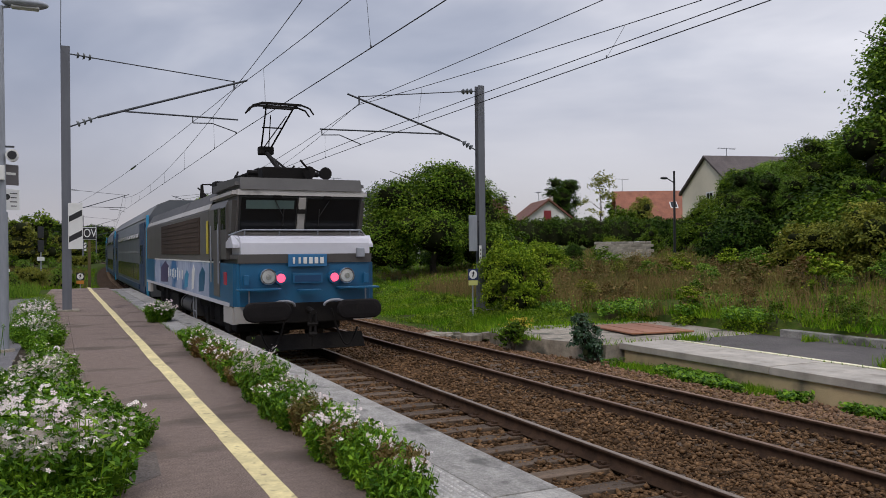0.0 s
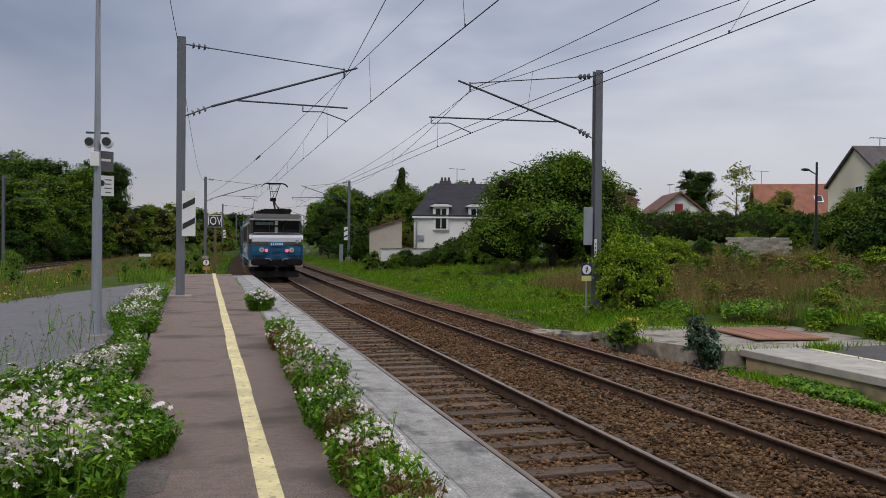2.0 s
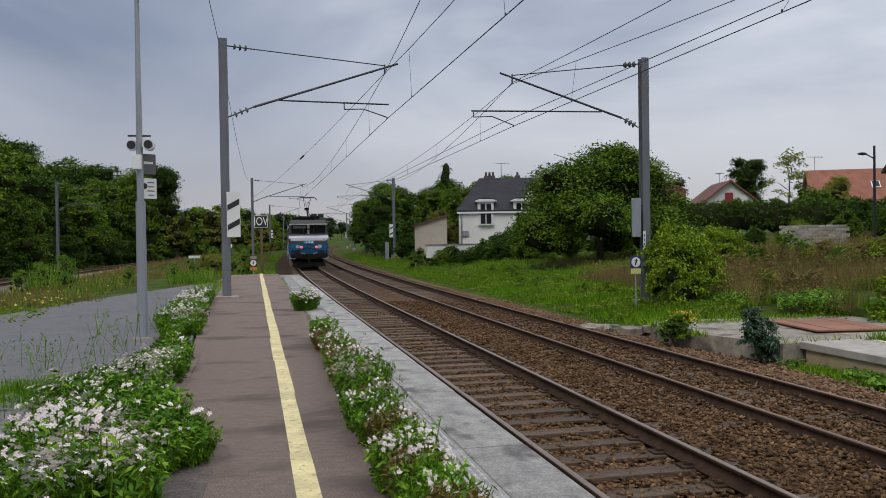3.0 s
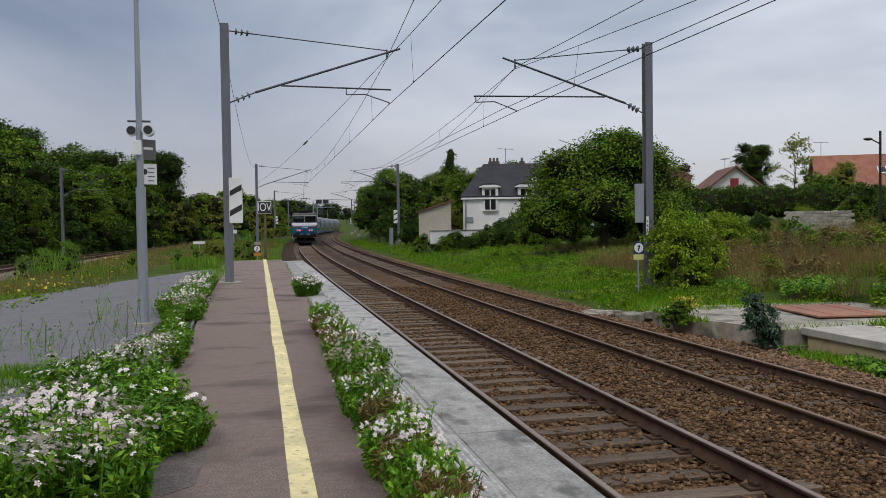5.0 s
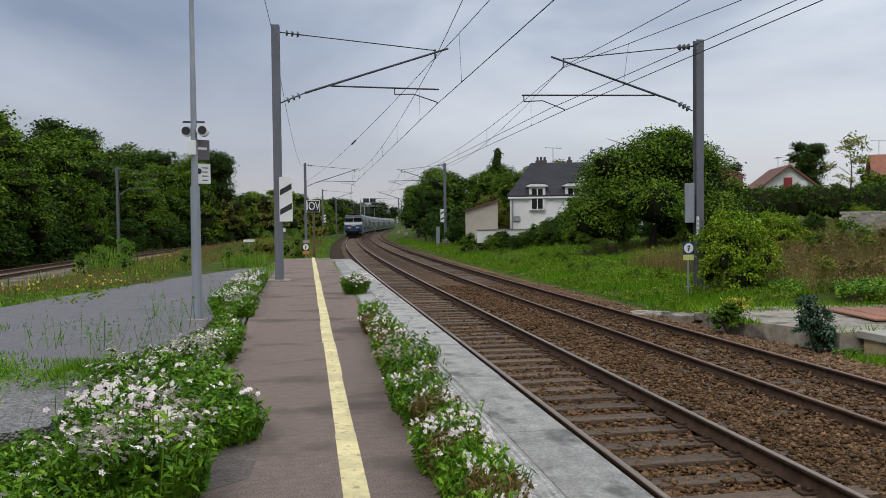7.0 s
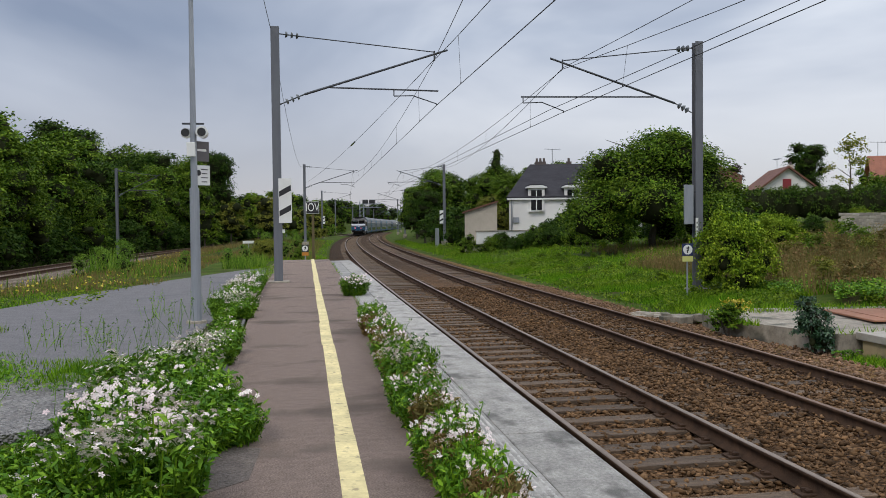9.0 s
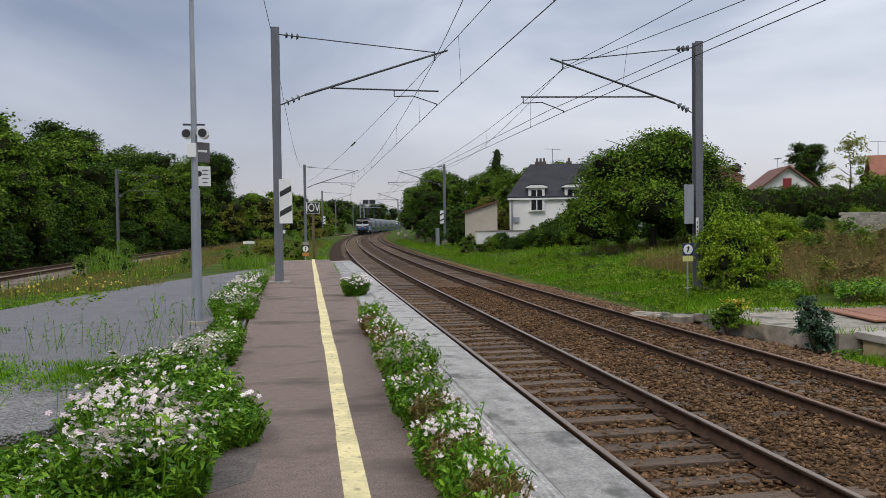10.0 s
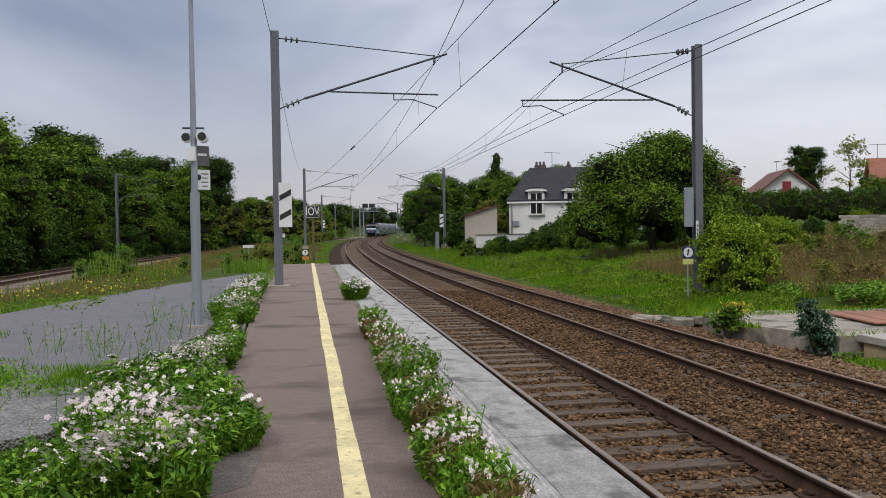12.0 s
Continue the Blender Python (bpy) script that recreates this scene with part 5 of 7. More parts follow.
# beyond the platform, between the lines
for x, y, s in ((-3.2, 118, 0.75), (-1.0, 135, 0.7), (-5.0, 132, 0.8), (0.2, 160, 0.75), (-7.0, 150, 0.9), (2.5, 185, 0.8), (-2.5, 175, 0.9), (6.5, 225, 0.8), (1.0, 215, 0.9), (-8, 190, 1.0)):
    put((far_light[0], far_light[1], far_light[0])[int(rng.integers(3))], x, y, s * 0.9, rng.random() * 6.28)
for x, y, s in ((-0.9, 44, 0.38), (-0.2, 43.2, 0.3), (-1.8, 43.6, 0.4), (-2.6, 55, 0.5), (-0.6, 66, 0.5), (-3.5, 78, 0.6), (0.0, 90, 0.6), (1.2, 112, 0.7), (2.6, 128, 0.7), (4.0, 150, 0.8), (5.6, 170, 0.9), (8.2, 196, 1.0)):
    put((shrub_f, shrub_y, shrub)[int(rng.integers(3))], x, y, s, rng.random() * 6.28)
for i in range(60):
    y = rng.uniform(84, 230)
    put((weeds_[0], weeds_[3], weeds_[4], far_light[1], far_light[0])[int(rng.integers(5))], bend(y) + rng.uniform(-16, -2.6), y, rng.uniform(0.5, 0.95), rng.random() * 6.28)
# wood on the inside of the bend
for x, y, s in ((14.2, 97, 0.75), (16.0, 104, 0.9), (15.8, 116, 0.85), (18.6, 112, 1.0), (17.6, 128, 0.95), (20.5, 124, 1.05), (20.0, 140, 0.95), (22.8, 136, 1.05), (23.5, 152, 1.0), (26, 146, 1.05), (26.5, 165, 1.05), (30, 160, 1.1), (31, 180, 1.05), (36, 200, 1.1), (42, 225, 1.15), (24, 110, 0.95), (28, 116, 1.0), (33, 118, 0.95), (38, 120, 1.0), (29, 101, 0.85), (33, 103, 0.9), (24.5, 98, 0.8), (47, 250, 1.1), (40, 190, 1.2), (50, 215, 1.2)):
    p = broad[int(rng.integers(3))] if y < 135 else far_tree[int(rng.integers(2))]
    put(p, x, y, s * rng.uniform(0.92, 1.06), rng.random() * 6.28)
put(poplar, 27.4, 116, 1.0, 0.3)
put(poplar, 29.6, 122, 0.8, 1.3)
for x, y, s in ((14.6, 74, 1.2), (13.9, 84, 1.3), (15.8, 88, 1.3), (14.6, 70.5, 0.9)):
    put(shrub_d, x, y, s * 1.25, rng.random() * 6.28)
put(yellowtree, 19.0, 84, 0.75, 0.5)
put(yellowtree, 15.9, 66, 0.5, 0.5)
for i in range(14):
    put((shrub, shrub_d)[i % 2], 11.8 + i * 0.62 + rng.random(), 58 - i * 0.95 + rng.random() * 2, rng.uniform(0.42, 0.72), rng.random() * 6.28)
for x, y, s in ((17.6, 57, 0.8), (20.2, 60, 1.0), (22.5, 59, 1.1), (25, 61, 1.2), (16.4, 53, 0.6), (19, 52, 0.7), (27, 66, 1.4), (30, 64, 1.5), (15.3, 60.5, 0.5)):
    put((shrub, shrub_d)[int(rng.integers(2))], x, y, s, rng.random() * 6.28)
for x, y, s in ((14.2, 54.5, 0.45), (15.2, 55.5, 0.52), (16.2, 56.0, 0.62), (17.2, 56.5, 0.72), (18.4, 57.5, 0.82), (19.6, 58.0, 0.9)):
    put((shrub, shrub_d)[int(rng.integers(2))], x, y, s, rng.random() * 6.28)
# hedge on the bank
t = thing("hedge", "long clipped dark green hedge on the bank", "hedge", pose(36.5, 47.5, 1.55, 0, 0, -15))
lob = [(-9.0 + 0.9 * i, 0, 1.15, 0.85, 0.75, 1.15 + 0.07 * math.sin(i * 2.1)) for i in range(23)]
part("crown", crown_mesh("crown", lob, 34000, 0.13, 80, mat("hedge_leaf", (0.042, 0.105, 0.012), (0.07, 0.125, 0.014), 0.7, 0.6, island=0.6, leaf=0.1, spec=0.1, world=True), flat=0.3, dense=True), None, t)
bm = bmesh.new()
for i in range(23):
    tube(bm, (-9 + 0.9 * i, 0, -0.4), (-9 + 0.9 * i, 0, 1.0), 0.05, 0.02, 5)
part("stem", bm, M_BARK, t)
for x, y, s in ((28.0, 41.5, 0.4), (30.5, 41.0, 0.45), (33.5, 39.5, 0.8), (29.6, 36.0, 0.6), (30.0, 33.5, 0.75), (31.5, 33.0, 1.0), (25.0, 37.0, 0.45)):
    put((shrub, shrub_d)[int(rng.integers(2))], x, y, s, rng.random() * 6.28)
put(shrub_l, 28.4, 38.0, 0.5, 1.0)
put(broad[1], 68.4, 104, 0.9, 1.0, z=4.5)
put(purple, 47.0, 86, 0.85, 1.0)
put(purple, 46.0, 92, 1.1, 1.0)
put(sapling, 42.0, 58.0, 1.0, 1.0)
put(yellowtree, 46.5, 58, 0.62, 2.0)
put(shrub, 42, 55, 1.2, 0.3)
# thicket at the end of the opposite platform
for x, y, s, p in ((29, 28, 1.1, 1), (31, 25.5, 1.25, 0), (34, 30, 1.2, 0), (33.0, 22.0, 1.45, 0), (30.0, 19.5, 1.2, 2), (36, 25, 1.5, 1), (38.5, 33, 1.1, 2), (41, 37, 0.95, 0), (35, 18, 1.4, 0), (27, 14, 1.1, 1), (30, 11, 1.2, 0)):
    put(broad[p], x, y, s * (0.42 if x < 37 else 0.6) if y > 20 else s * 0.62, rng.random() * 6.28)
put(feather, 31.5, 21.0, 1.25, 0.4)
put(feather, 33.5, 22.5, 1.2, 1.4)
put(feather, 38.0, 35.5, 0.62, 0.9)
put(feather, 29.8, 25.5, 0.5, 2.9)
put(feather, 27.0, 20.5, 0.42, 5.2)
put(feather, 31.0, 29.5, 0.55, 0.2)
put(feather, 36.0, 33.0, 0.6, 3.3)
put(feather, 28.2, 27.5, 0.42, 4.1)
put(shrub_b, 26.2, 15.6, 1.5, 4.1)
put(shrub_b, 28.6, 17.6, 1.9, 2.1)
for x, y, s, p in ((21.5, 18.0, 0.8, shrub_y), (22.6, 16.2, 1.0, shrub_y), (24.2, 18.4, 1.1, shrub), (25.0, 15.0, 1.3, shrub_y), (23.0, 13.0, 1.15, shrub_d), (26.0, 21.0, 1.2, shrub), (24.0, 24.0, 0.9, shrub_d), (26.5, 26.0, 1.0, shrub_d), (22.0, 11.0, 1.0, shrub_y), (28, 22.5, 1.5, shrub_d), (27.5, 17.5, 1.6, shrub)):
    put(p, x, y, s, rng.random() * 6.28)
# low weeds on the bank behind the opposite platform
for i in range(120):
    x, y = rng.uniform(14.6, 27), rng.uniform(9, 30)
    if x > 22 and y > 25:
        continue
    q = noise.noise(Vector((x * 0.22, y * 0.22, 6.0)))
    kind_ = weeds_[(2, 2, 3)[i % 3]] if q > 0.05 else weeds_[(0, 1, 0, 3, 4)[i % 5]]
    put(kind_, x, y, rng.uniform(0.14, 0.42) * (1.25 if x > 18 else 0.8), rng.random() * 6.28)
for i in range(60):
    y = rng.uniform(22, 60)
    put(weeds_[(0, 1, 4)[i % 3]], 11.2 + bend(y) + rng.random() ** 0.7 * (5.0 if y > 34 else 2.4), y, rng.uniform(0.07, 0.17), rng.random() * 6.28)
for x, y, s in ((-7.6, 33, 0.42), (-7.2, 35, 0.5), (-8.0, 31.5, 0.35), (-6.2, 30, 0.3), (-4.6, 33.5, 0.3), (-3.2, 36.5, 0.3), (-2.6, 38.5, 0.34), (-8.4, 37, 0.4)):
    put(shrub_f, x, y, s, rng.random() * 6.28, sx=s * 0.9)
for i in range(30):
    x, y = rng.uniform(11.0, 18), rng.uniform(26, 52)
    put(weeds_[int(rng.integers(2)) * 3 + 1], x, y, rng.uniform(0.10, 0.22), rng.random() * 6.28)
# far tree belts
bm_v, bm_f = [], []
for i in range(150):
    y = rng.uniform(215, 480)
    x = bend(y) + rng.choice((-1, 1)) * rng.uniform(14, 90) + 5
    if abs(x - bend(y) - 5) > 13:
        put(far_tree[int(rng.integers(2))], x, y, rng.uniform(0.8, 1.3), rng.random() * 6.28)

# small bushes by the tracks
tip = make_bush("bush", "small green plant with yellow flower heads at the apron", 0.85, 0.75, 1800, 0.07, M_LEAF, 90)
rng2 = np.random.default_rng(91)
pos = np.stack([rng2.normal(0.12, 0.16, 220), rng2.normal(0, 0.16, 220), rng2.uniform(0.55, 0.82, 220)], 1)
tagged(part("blossom", np_mesh("blossom", leaf_quads(rng2, pos, unit(rng2, 220), 0.05, 1.1), np.arange(880).reshape(-1, 4), M_PETAL_Y, 4), None, tip), kind="stuff")
tip.matrix_basis = pose(9.15, 16.1, -0.82)
tip.scale = (1.0, 1.0, 0.95)
cone = make_bush("bush", "dense blue-green seedling bush beside the wall", 1.0, 1.0, 3600, 0.075, mat("leaf_blue_green", (0.035, 0.10, 0.038), (0.02, 0.06, 0.022), 4.0, 0.45, island=0.6, leaf=0.1, world=True), 92, lobes=11)
cone.matrix_basis = pose(9.72, 13.9, -0.85)
cone.scale = (0.76, 0.76, 0.98)

def blades(name, label, boxes, material, h, w, seed, lean=0.35, zf=None):
    """Grass blades: boxes of (x0, x1, y0, y1, count, height factor)."""
    r = np.random.default_rng(seed)
    V = []
    for x0, x1, y0, y1, n, q in boxes:
        x, y = r.uniform(x0, x1, n), r.uniform(y0, y1, n)
        x = x + np.array([bend(v) for v in y])
        keep = np.array([noise.noise(Vector((a * 0.35, b * 0.35, 3.0))) for a, b in zip(x, y)]) > -0.28
        x, y = x[keep], y[keep]
        z = np.array([(zf or ground_z)(a, b) for a, b in zip(x, y)])
        m = len(x)
        hh = h * q * r.uniform(0.5, 1.3, m)
        a = r.random(m) * 6.28
        d = np.stack([np.cos(a), np.sin(a), np.zeros(m)], 1)
        p = np.stack([x, y, z - 0.02], 1)
        k = np.stack([r.normal(size=m) * lean, r.normal(size=m) * lean, np.ones(m)], 1) * hh[:, None]
        ww = (w * r.uniform(0.7, 1.3, m))[:, None]
        V.append(np.stack([p - d * ww, p + d * ww, p + k], 1).reshape(-1, 3))
    V = np.concatenate(V)
    return tagged(new(name, np_mesh(name, V, np.arange(len(V)).reshape(-1, 3), material, 3)), label, "grass", kind="stuff")


blades("grass", "fresh green grass beside the tracks", [(10.3, 14.5, 18.5, 45, 38000, 0.9), (10.3, 17, 45, 90, 16000, 1.4), (9.9, 11.5, 45, 120, 5000, 1.3), (14.6, 20, 8, 40, 14000, 1.2), (15.1, 21, 6, 20, 12000, 1.1), (-9, -5.2, 18, 40, 5000, 0.45), (-7, 1.2, 40.5, 60, 7000, 0.8), (-5, 1.2, 60, 120, 5000, 1.2), (18, 30, 15, 60, 9000, 1.6), (9.95, 11.2, 18.5, 60, 16000, 0.6), (9.6, 10.3, 18.5, 60, 2500, 0.4), (14.7, 16.5, 9, 19, 6000, 0.8)], M_GRASS, 0.24, 0.016, 1)
blades("grass", "lush green weeds at the foot of the platform wall", [(9.75, 10.5, 8.6, 13.2, 4500, 0.8), (9.9, 10.5, 3.5, 7.4, 2500, 0.7)], M_GRASS, 0.2, 0.02, 12, 0.5, lambda a, b: -0.97)
blades("dry_grass", "tall straw-coloured grass and dock stems", [(13.5, 25, 17, 33, 34000, 0.95), (16, 34, 30, 46, 14000, 0.6), (15, 22, 6, 18, 7000, 1.0), (-9.1, -4, 22, 70, 13000, 0.45), (-8, 0.5, 44, 110, 9000, 0.7)], M_DRYGRASS, 0.62, 0.012, 2, 0.22)
blades("grass", "lush grass and weeds in the cracked yard", [(-3.6, -1.8, 3.0, 5.7, 5000, 0.9), (-2.6, -1.75, 8.6, 9.8, 1300, 0.7), (-3.4, -2.2, 8.1, 10.3, 1500, 0.5), (-3.9, -3.1, 7.9, 9.6, 1500, 0.7), (-4.6, -3.3, 9.4, 11.0, 900, 0.45), (-5.0, -3.6, 6.6, 8.6, 1800, 0.7), (-7.5, -4.5, 4, 14, 5000, 0.8), (-2.0, -1.0, 18, 34, 4000, 0.6)], M_GRASS, 0.26, 0.010, 6)


def seed_stalks(label, boxes, seed):
    """Thin leaning stalks with small narrow leaves and seed heads."""
    r = np.random.default_rng(seed)
    V, P = [], []
    for x0, x1, y0, y1, n, h in boxes:
        for _ in range(n):
            p = np.array((r.uniform(x0, x1), r.uniform(y0, y1), 0.0))
            p[2] = max(ground_z(p[0], p[1]), 0.0) - 0.02
            top = p + np.array((r.normal() * 0.3, r.normal() * 0.3, 1.0)) * h * r.uniform(0.5, 1.2)
            a = r.random() * 6.28
            d = np.array((math.cos(a), math.sin(a), 0)) * 0.004
            V += [p - d, p + d, top + d * 0.6, top - d * 0.6]
            for _k in range(int(r.integers(3, 8))):
                P.append(p + (top - p) * r.uniform(0.15, 1.0) + r.normal(size=3) * 0.022)
            for _k in range(5):
                P.append(top + r.normal(size=3) * (0.012, 0.012, 0.03))
    P = np.array(P)
    v = np.concatenate([np.array(V), leaf_quads(r, P, unit(r, len(P)), 0.036, 3.0, 0.3)])
    return tagged(new("weed_stalks", np_mesh("weed_stalks", v, np.arange(len(v)).reshape(-1, 4), M_HERB, 4)), label, "weeds", kind="stuff")


seed_stalks("thin seeding weed stalks in the cracked yard asphalt", [(-3.7, -3.1, 10.9, 11.8, 16, 0.42), (-3.1, -2.4, 10.4, 12.4, 22, 0.36), (-2.7, -2.2, 14.6, 15.8, 14, 0.4), (-2.3, -1.7, 9.4, 12.5, 30, 0.42), (-2.0, -1.5, 12.5, 18.0, 30, 0.42), (-4.6, -3.4, 9.4, 10.8, 22, 0.4), (-3.0, -1.6, 6.2, 8.2, 16, 0.35), (1.15, 1.32, 5.0, 9.5, 20, 0.42)], 200)
pos = np.stack([-9.5 + 5.0 * rng.random(360), 22 + 34 * rng.random(360) ** 1.6, rng.uniform(0.1, 0.3, 360)], 1)
pos[:, 2] += np.array([ground_z(a, b) for a, b in pos[:, :2]])
tagged(new("yellow_flowers", np_mesh("yellow_flowers", leaf_quads(rng, pos, unit(rng, 360), 0.07, 1.1), np.arange(1440).reshape(-1, 4), M_PETAL_Y, 4)), "yellow wild flowers in the grass verge", "wild flowers", kind="stuff")

blades("grass", "tufts in the cracks of the old apron and platform edge", [(9.2, 14.6, 17.2, 18.6, 1500, 0.8), (10.0, 14.7, 13.55, 13.95, 170, 0.7), (11.80, 11.9, 3.0, 5.0, 60, 0.6), (11.82, 11.86, 6.0, 13.4, 60, 0.35), (12.1, 12.9, 8.2, 8.7, 220, 1.0), (12.0, 12.5, 13.1, 13.7, 160, 1.0), (14.5, 14.75, 4, 13.6, 900, 0.8), (9.1, 9.4, 15.2, 17.0, 240, 0.7), (14.0, 14.6, 11.8, 12.4, 200, 0.9)], M_GRASS, 0.22, 0.012, 14, 0.4, lambda a, b: -0.5)
blades("grass", "thin weeds along the platform wall and coping joints", [(2.2, 2.3, 3, 30, 260, 1.0)], M_GRASS, 0.16, 0.008, 15, 0.4, lambda a, b: -0.76)
blades("grass", "small weeds in the joint beside the tactile strip", [(1.22, 1.30, 3, 36, 620, 1.0), (1.67, 1.70, 6, 30, 60, 0.6)], M_GRASS, 0.10, 0.006, 16, 0.5, lambda a, b: 0.0)
blades("tall_weeds", "tall feathery weeds between yard and branch line", [(-8.2, -6.6, 31, 38, 420, 0.9), (-9, -7.2, 22, 30, 140, 0.5), (-3.2, -1.6, 33, 40, 900, 0.45), (-6.0, -4.2, 28, 34, 300, 0.5)], M_LEAF_FEATHER, 1.05, 0.018, 17, 0.22)


def weed_leaves(name, label, boxes, size, material, seed, floor=None):
    """Broad low leaves scattered over the ground."""
    r = np.random.default_rng(seed)
    P = []
    for x0, x1, y0, y1, n, top in boxes:
        x, y = r.uniform(x0, x1, n), r.uniform(y0, y1, n)
        x = x + np.array([bend(v) for v in y])
        keep = np.array([noise.noise(Vector((a * 0.6, b * 0.6, 8.0))) for a, b in zip(x, y)]) > -0.05
        x, y = x[keep], y[keep]
        P.append(np.stack([x, y, np.array([ground_z(a, b) if floor is None else floor for a, b in zip(x, y)]) + r.uniform(0.02, top, len(x))], 1))
    P = np.concatenate(P)
    v = leaf_quads(r, P, np.tile((0, -0.3, 1.0), (len(P), 1)), size, 1.7, 0.55)
    return tagged(new(name, np_mesh(name, v, np.arange(len(v)).reshape(-1, 4), material, 4)), label, "weeds", kind="stuff")


weed_leaves("weeds", "broad-leaved green weeds in the meadow", [(10.2, 14, 18.6, 44, 26000, 0.2), (9.8, 10.6, 18.5, 60, 6000, 0.1), (14.8, 20, 8, 24, 14000, 0.3), (10.2, 16, 44, 80, 12000, 0.3), (-9, -4.5, 18, 45, 5000, 0.1)], 0.10, M_LEAF_LIGHT, 18)
weed_leaves("weeds", "leafy nettles along the foot of the ochre wall", [(9.7, 10.5, 8.4, 13.4, 12000, 0.2), (9.9, 10.5, 3.0, 7.6, 6000, 0.2)], 0.085, M_HERB, 22, -0.97)
weed_leaves("weeds", "green weeds behind the kerb of the old platform", [(15.1, 17.5, 4, 13.5, 9000, 0.25), (14.5, 17.5, 13.4, 19.5, 12000, 0.28), (13.0, 16.0, 17.2, 22.0, 9000, 0.28)], 0.09, M_HERB, 23)
weed_leaves("weeds", "green weeds between the apron and the bank", [(14.2, 16.2, 13.5, 18.8, 8000, 0.3), (14.75, 15.6, 4.0, 13.6, 4000, 0.2)], 0.085, M_LEAF_MID, 24, -0.52)
weed_leaves("weeds", "reddish-brown docks and seed heads in the meadow", [(13.5, 25, 16, 34, 14000, 0.8)], 0.09, M_LEAF_BROWN, 19)
weed_leaves("weeds", "low green weeds at the near end of the yard", [(-2.6, -0.7, 2.6, 5.6, 5000, 0.22), (-4.6, -2.2, 3, 6.2, 3500, 0.2), (-4.2, -1.9, 8.2, 10.4, 2600, 0.12)], 0.05, M_HERB, 21)
bm = bmesh.new()
pts = [(-1.9, 6.6), (-2.6, 6.2), (-3.6, 6.6), (-4.2, 7.6), (-3.4, 8.4), (-2.4, 9.3), (-1.8, 8.4)]
vs = [bm.verts.new((x, y_, 0.03)) for x, y_ in pts]
fc = bm.faces.new(vs)
ex = bmesh.ops.extrude_face_region(bm, geom=[fc])
bmesh.ops.translate(bm, vec=(0, 0, -0.2), verts=[g for g in ex["geom"] if isinstance(g, bmesh.types.BMVert)])
tagged(part("gravel_patch", bm, stone_mat("fine_gravel", (0.2, 0.19, 0.18), (0.42, 0.40, 0.37), (0.3, 0.285, 0.265), 38.0)), "grey gravel patch at the edge of the yard", "gravel", kind="structure")


def flower_plant(label, seed, w, h, stems, heads, petal, leafm):
    """A soapwort-like clump: leafy stems that end in heads of five-petalled flowers."""
    r = np.random.default_rng(seed)
    t = thing("flowering_plant", label, "flowering plant", group="flowers along the platform")
    S = bmesh.new()
    lp, fv = [], []
    for i in range(stems):
        a, q = r.random() * 6.28, math.sqrt(r.random())
        foot = Vector((math.cos(a) * q * w * 0.33, math.sin(a) * q * w * 0.33, -0.02))
        hh = h * r.uniform(0.65, 1.1) * (1.1 - 0.35 * q)
        top = Vector((math.cos(a) * q * w * 0.5 + r.normal() * 0.03, math.sin(a) * q * w * 0.5 + r.normal() * 0.03, hh))
        if i < heads:
            top.z += 0.05
        tube(S, foot, top, 0.005, 0.003, 4)
        for k in range(17):
            f = r.uniform(0.10, 0.98)
            b = r.random() * 6.28
            d = np.array((math.cos(b), math.sin(b), 0.35))
            lp.append(np.array(foot.lerp(top, f)) + d * 0.036)
        if i < heads:
            for k in range(int(r.integers(4, 9))):
                c = np.array(top) + r.normal(size=3) * (0.042, 0.042, 0.03)
                nrm = np.array((r.normal() * 0.4, r.normal() * 0.4 - 0.5, 0.8))
                nrm /= np.linalg.norm(nrm)
                e1 = np.cross(nrm, (0.3, 0.9, 0.1))
                e1 /= np.linalg.norm(e1)
                e2 = np.cross(nrm, e1)
                for j in range(5):
                    g = 6.283 * j / 5
                    u_ = math.cos(g) * e1 + math.sin(g) * e2
                    s_ = -math.sin(g) * e1 + math.cos(g) * e2
                    fv += [c, c + u_ * 0.016 + s_ * 0.0085, c + u_ * 0.026 - nrm * 0.003, c + u_ * 0.016 - s_ * 0.0085]
    tagged(part("stalk", S, leafm, t), kind="stuff")
    lp = np.array(lp)
    n = len(lp)
    tip_ = leaf_quads(r, lp, np.tile((0, 0, 1.0), (n, 1)), 0.085, 3.0, 0.55)
    tagged(part("foliage", np_mesh("foliage", tip_, np.arange(n * 4).reshape(-1, 4), leafm, 4), None, t), kind="stuff")
    if fv:
        tagged(part("blossom", np_mesh("blossom", np.array(fv), np.arange(len(fv)).reshape(-1, 4), petal, 4), None, t), kind="stuff")
    return t


fl = [flower_plant("bushy plant with clusters of white-pink flowers", 100 + i, 0.75, 0.50, 95, 24, M_PETAL, M_HERB) for i in range(3)]
fg = [flower_plant("leafy green clump with few white flowers", 110 + i, 0.7, 0.40, 120, 2, M_PETAL, M_HERB) for i in range(2)]
fb = [flower_plant("browning clump with faded white flowers", 120 + i, 0.6, 0.40, 85, 9, M_PETAL, M_LEAF_BROWN) for i in range(2)]
fm = [flower_plant("leafy plant with scattered white flower heads", 130 + i, 0.75, 0.46, 110, 7, M_PETAL, M_HERB) for i in range(2)]
flower_protos = fl + fg + fb + fm
rng = np.random.default_rng(130)


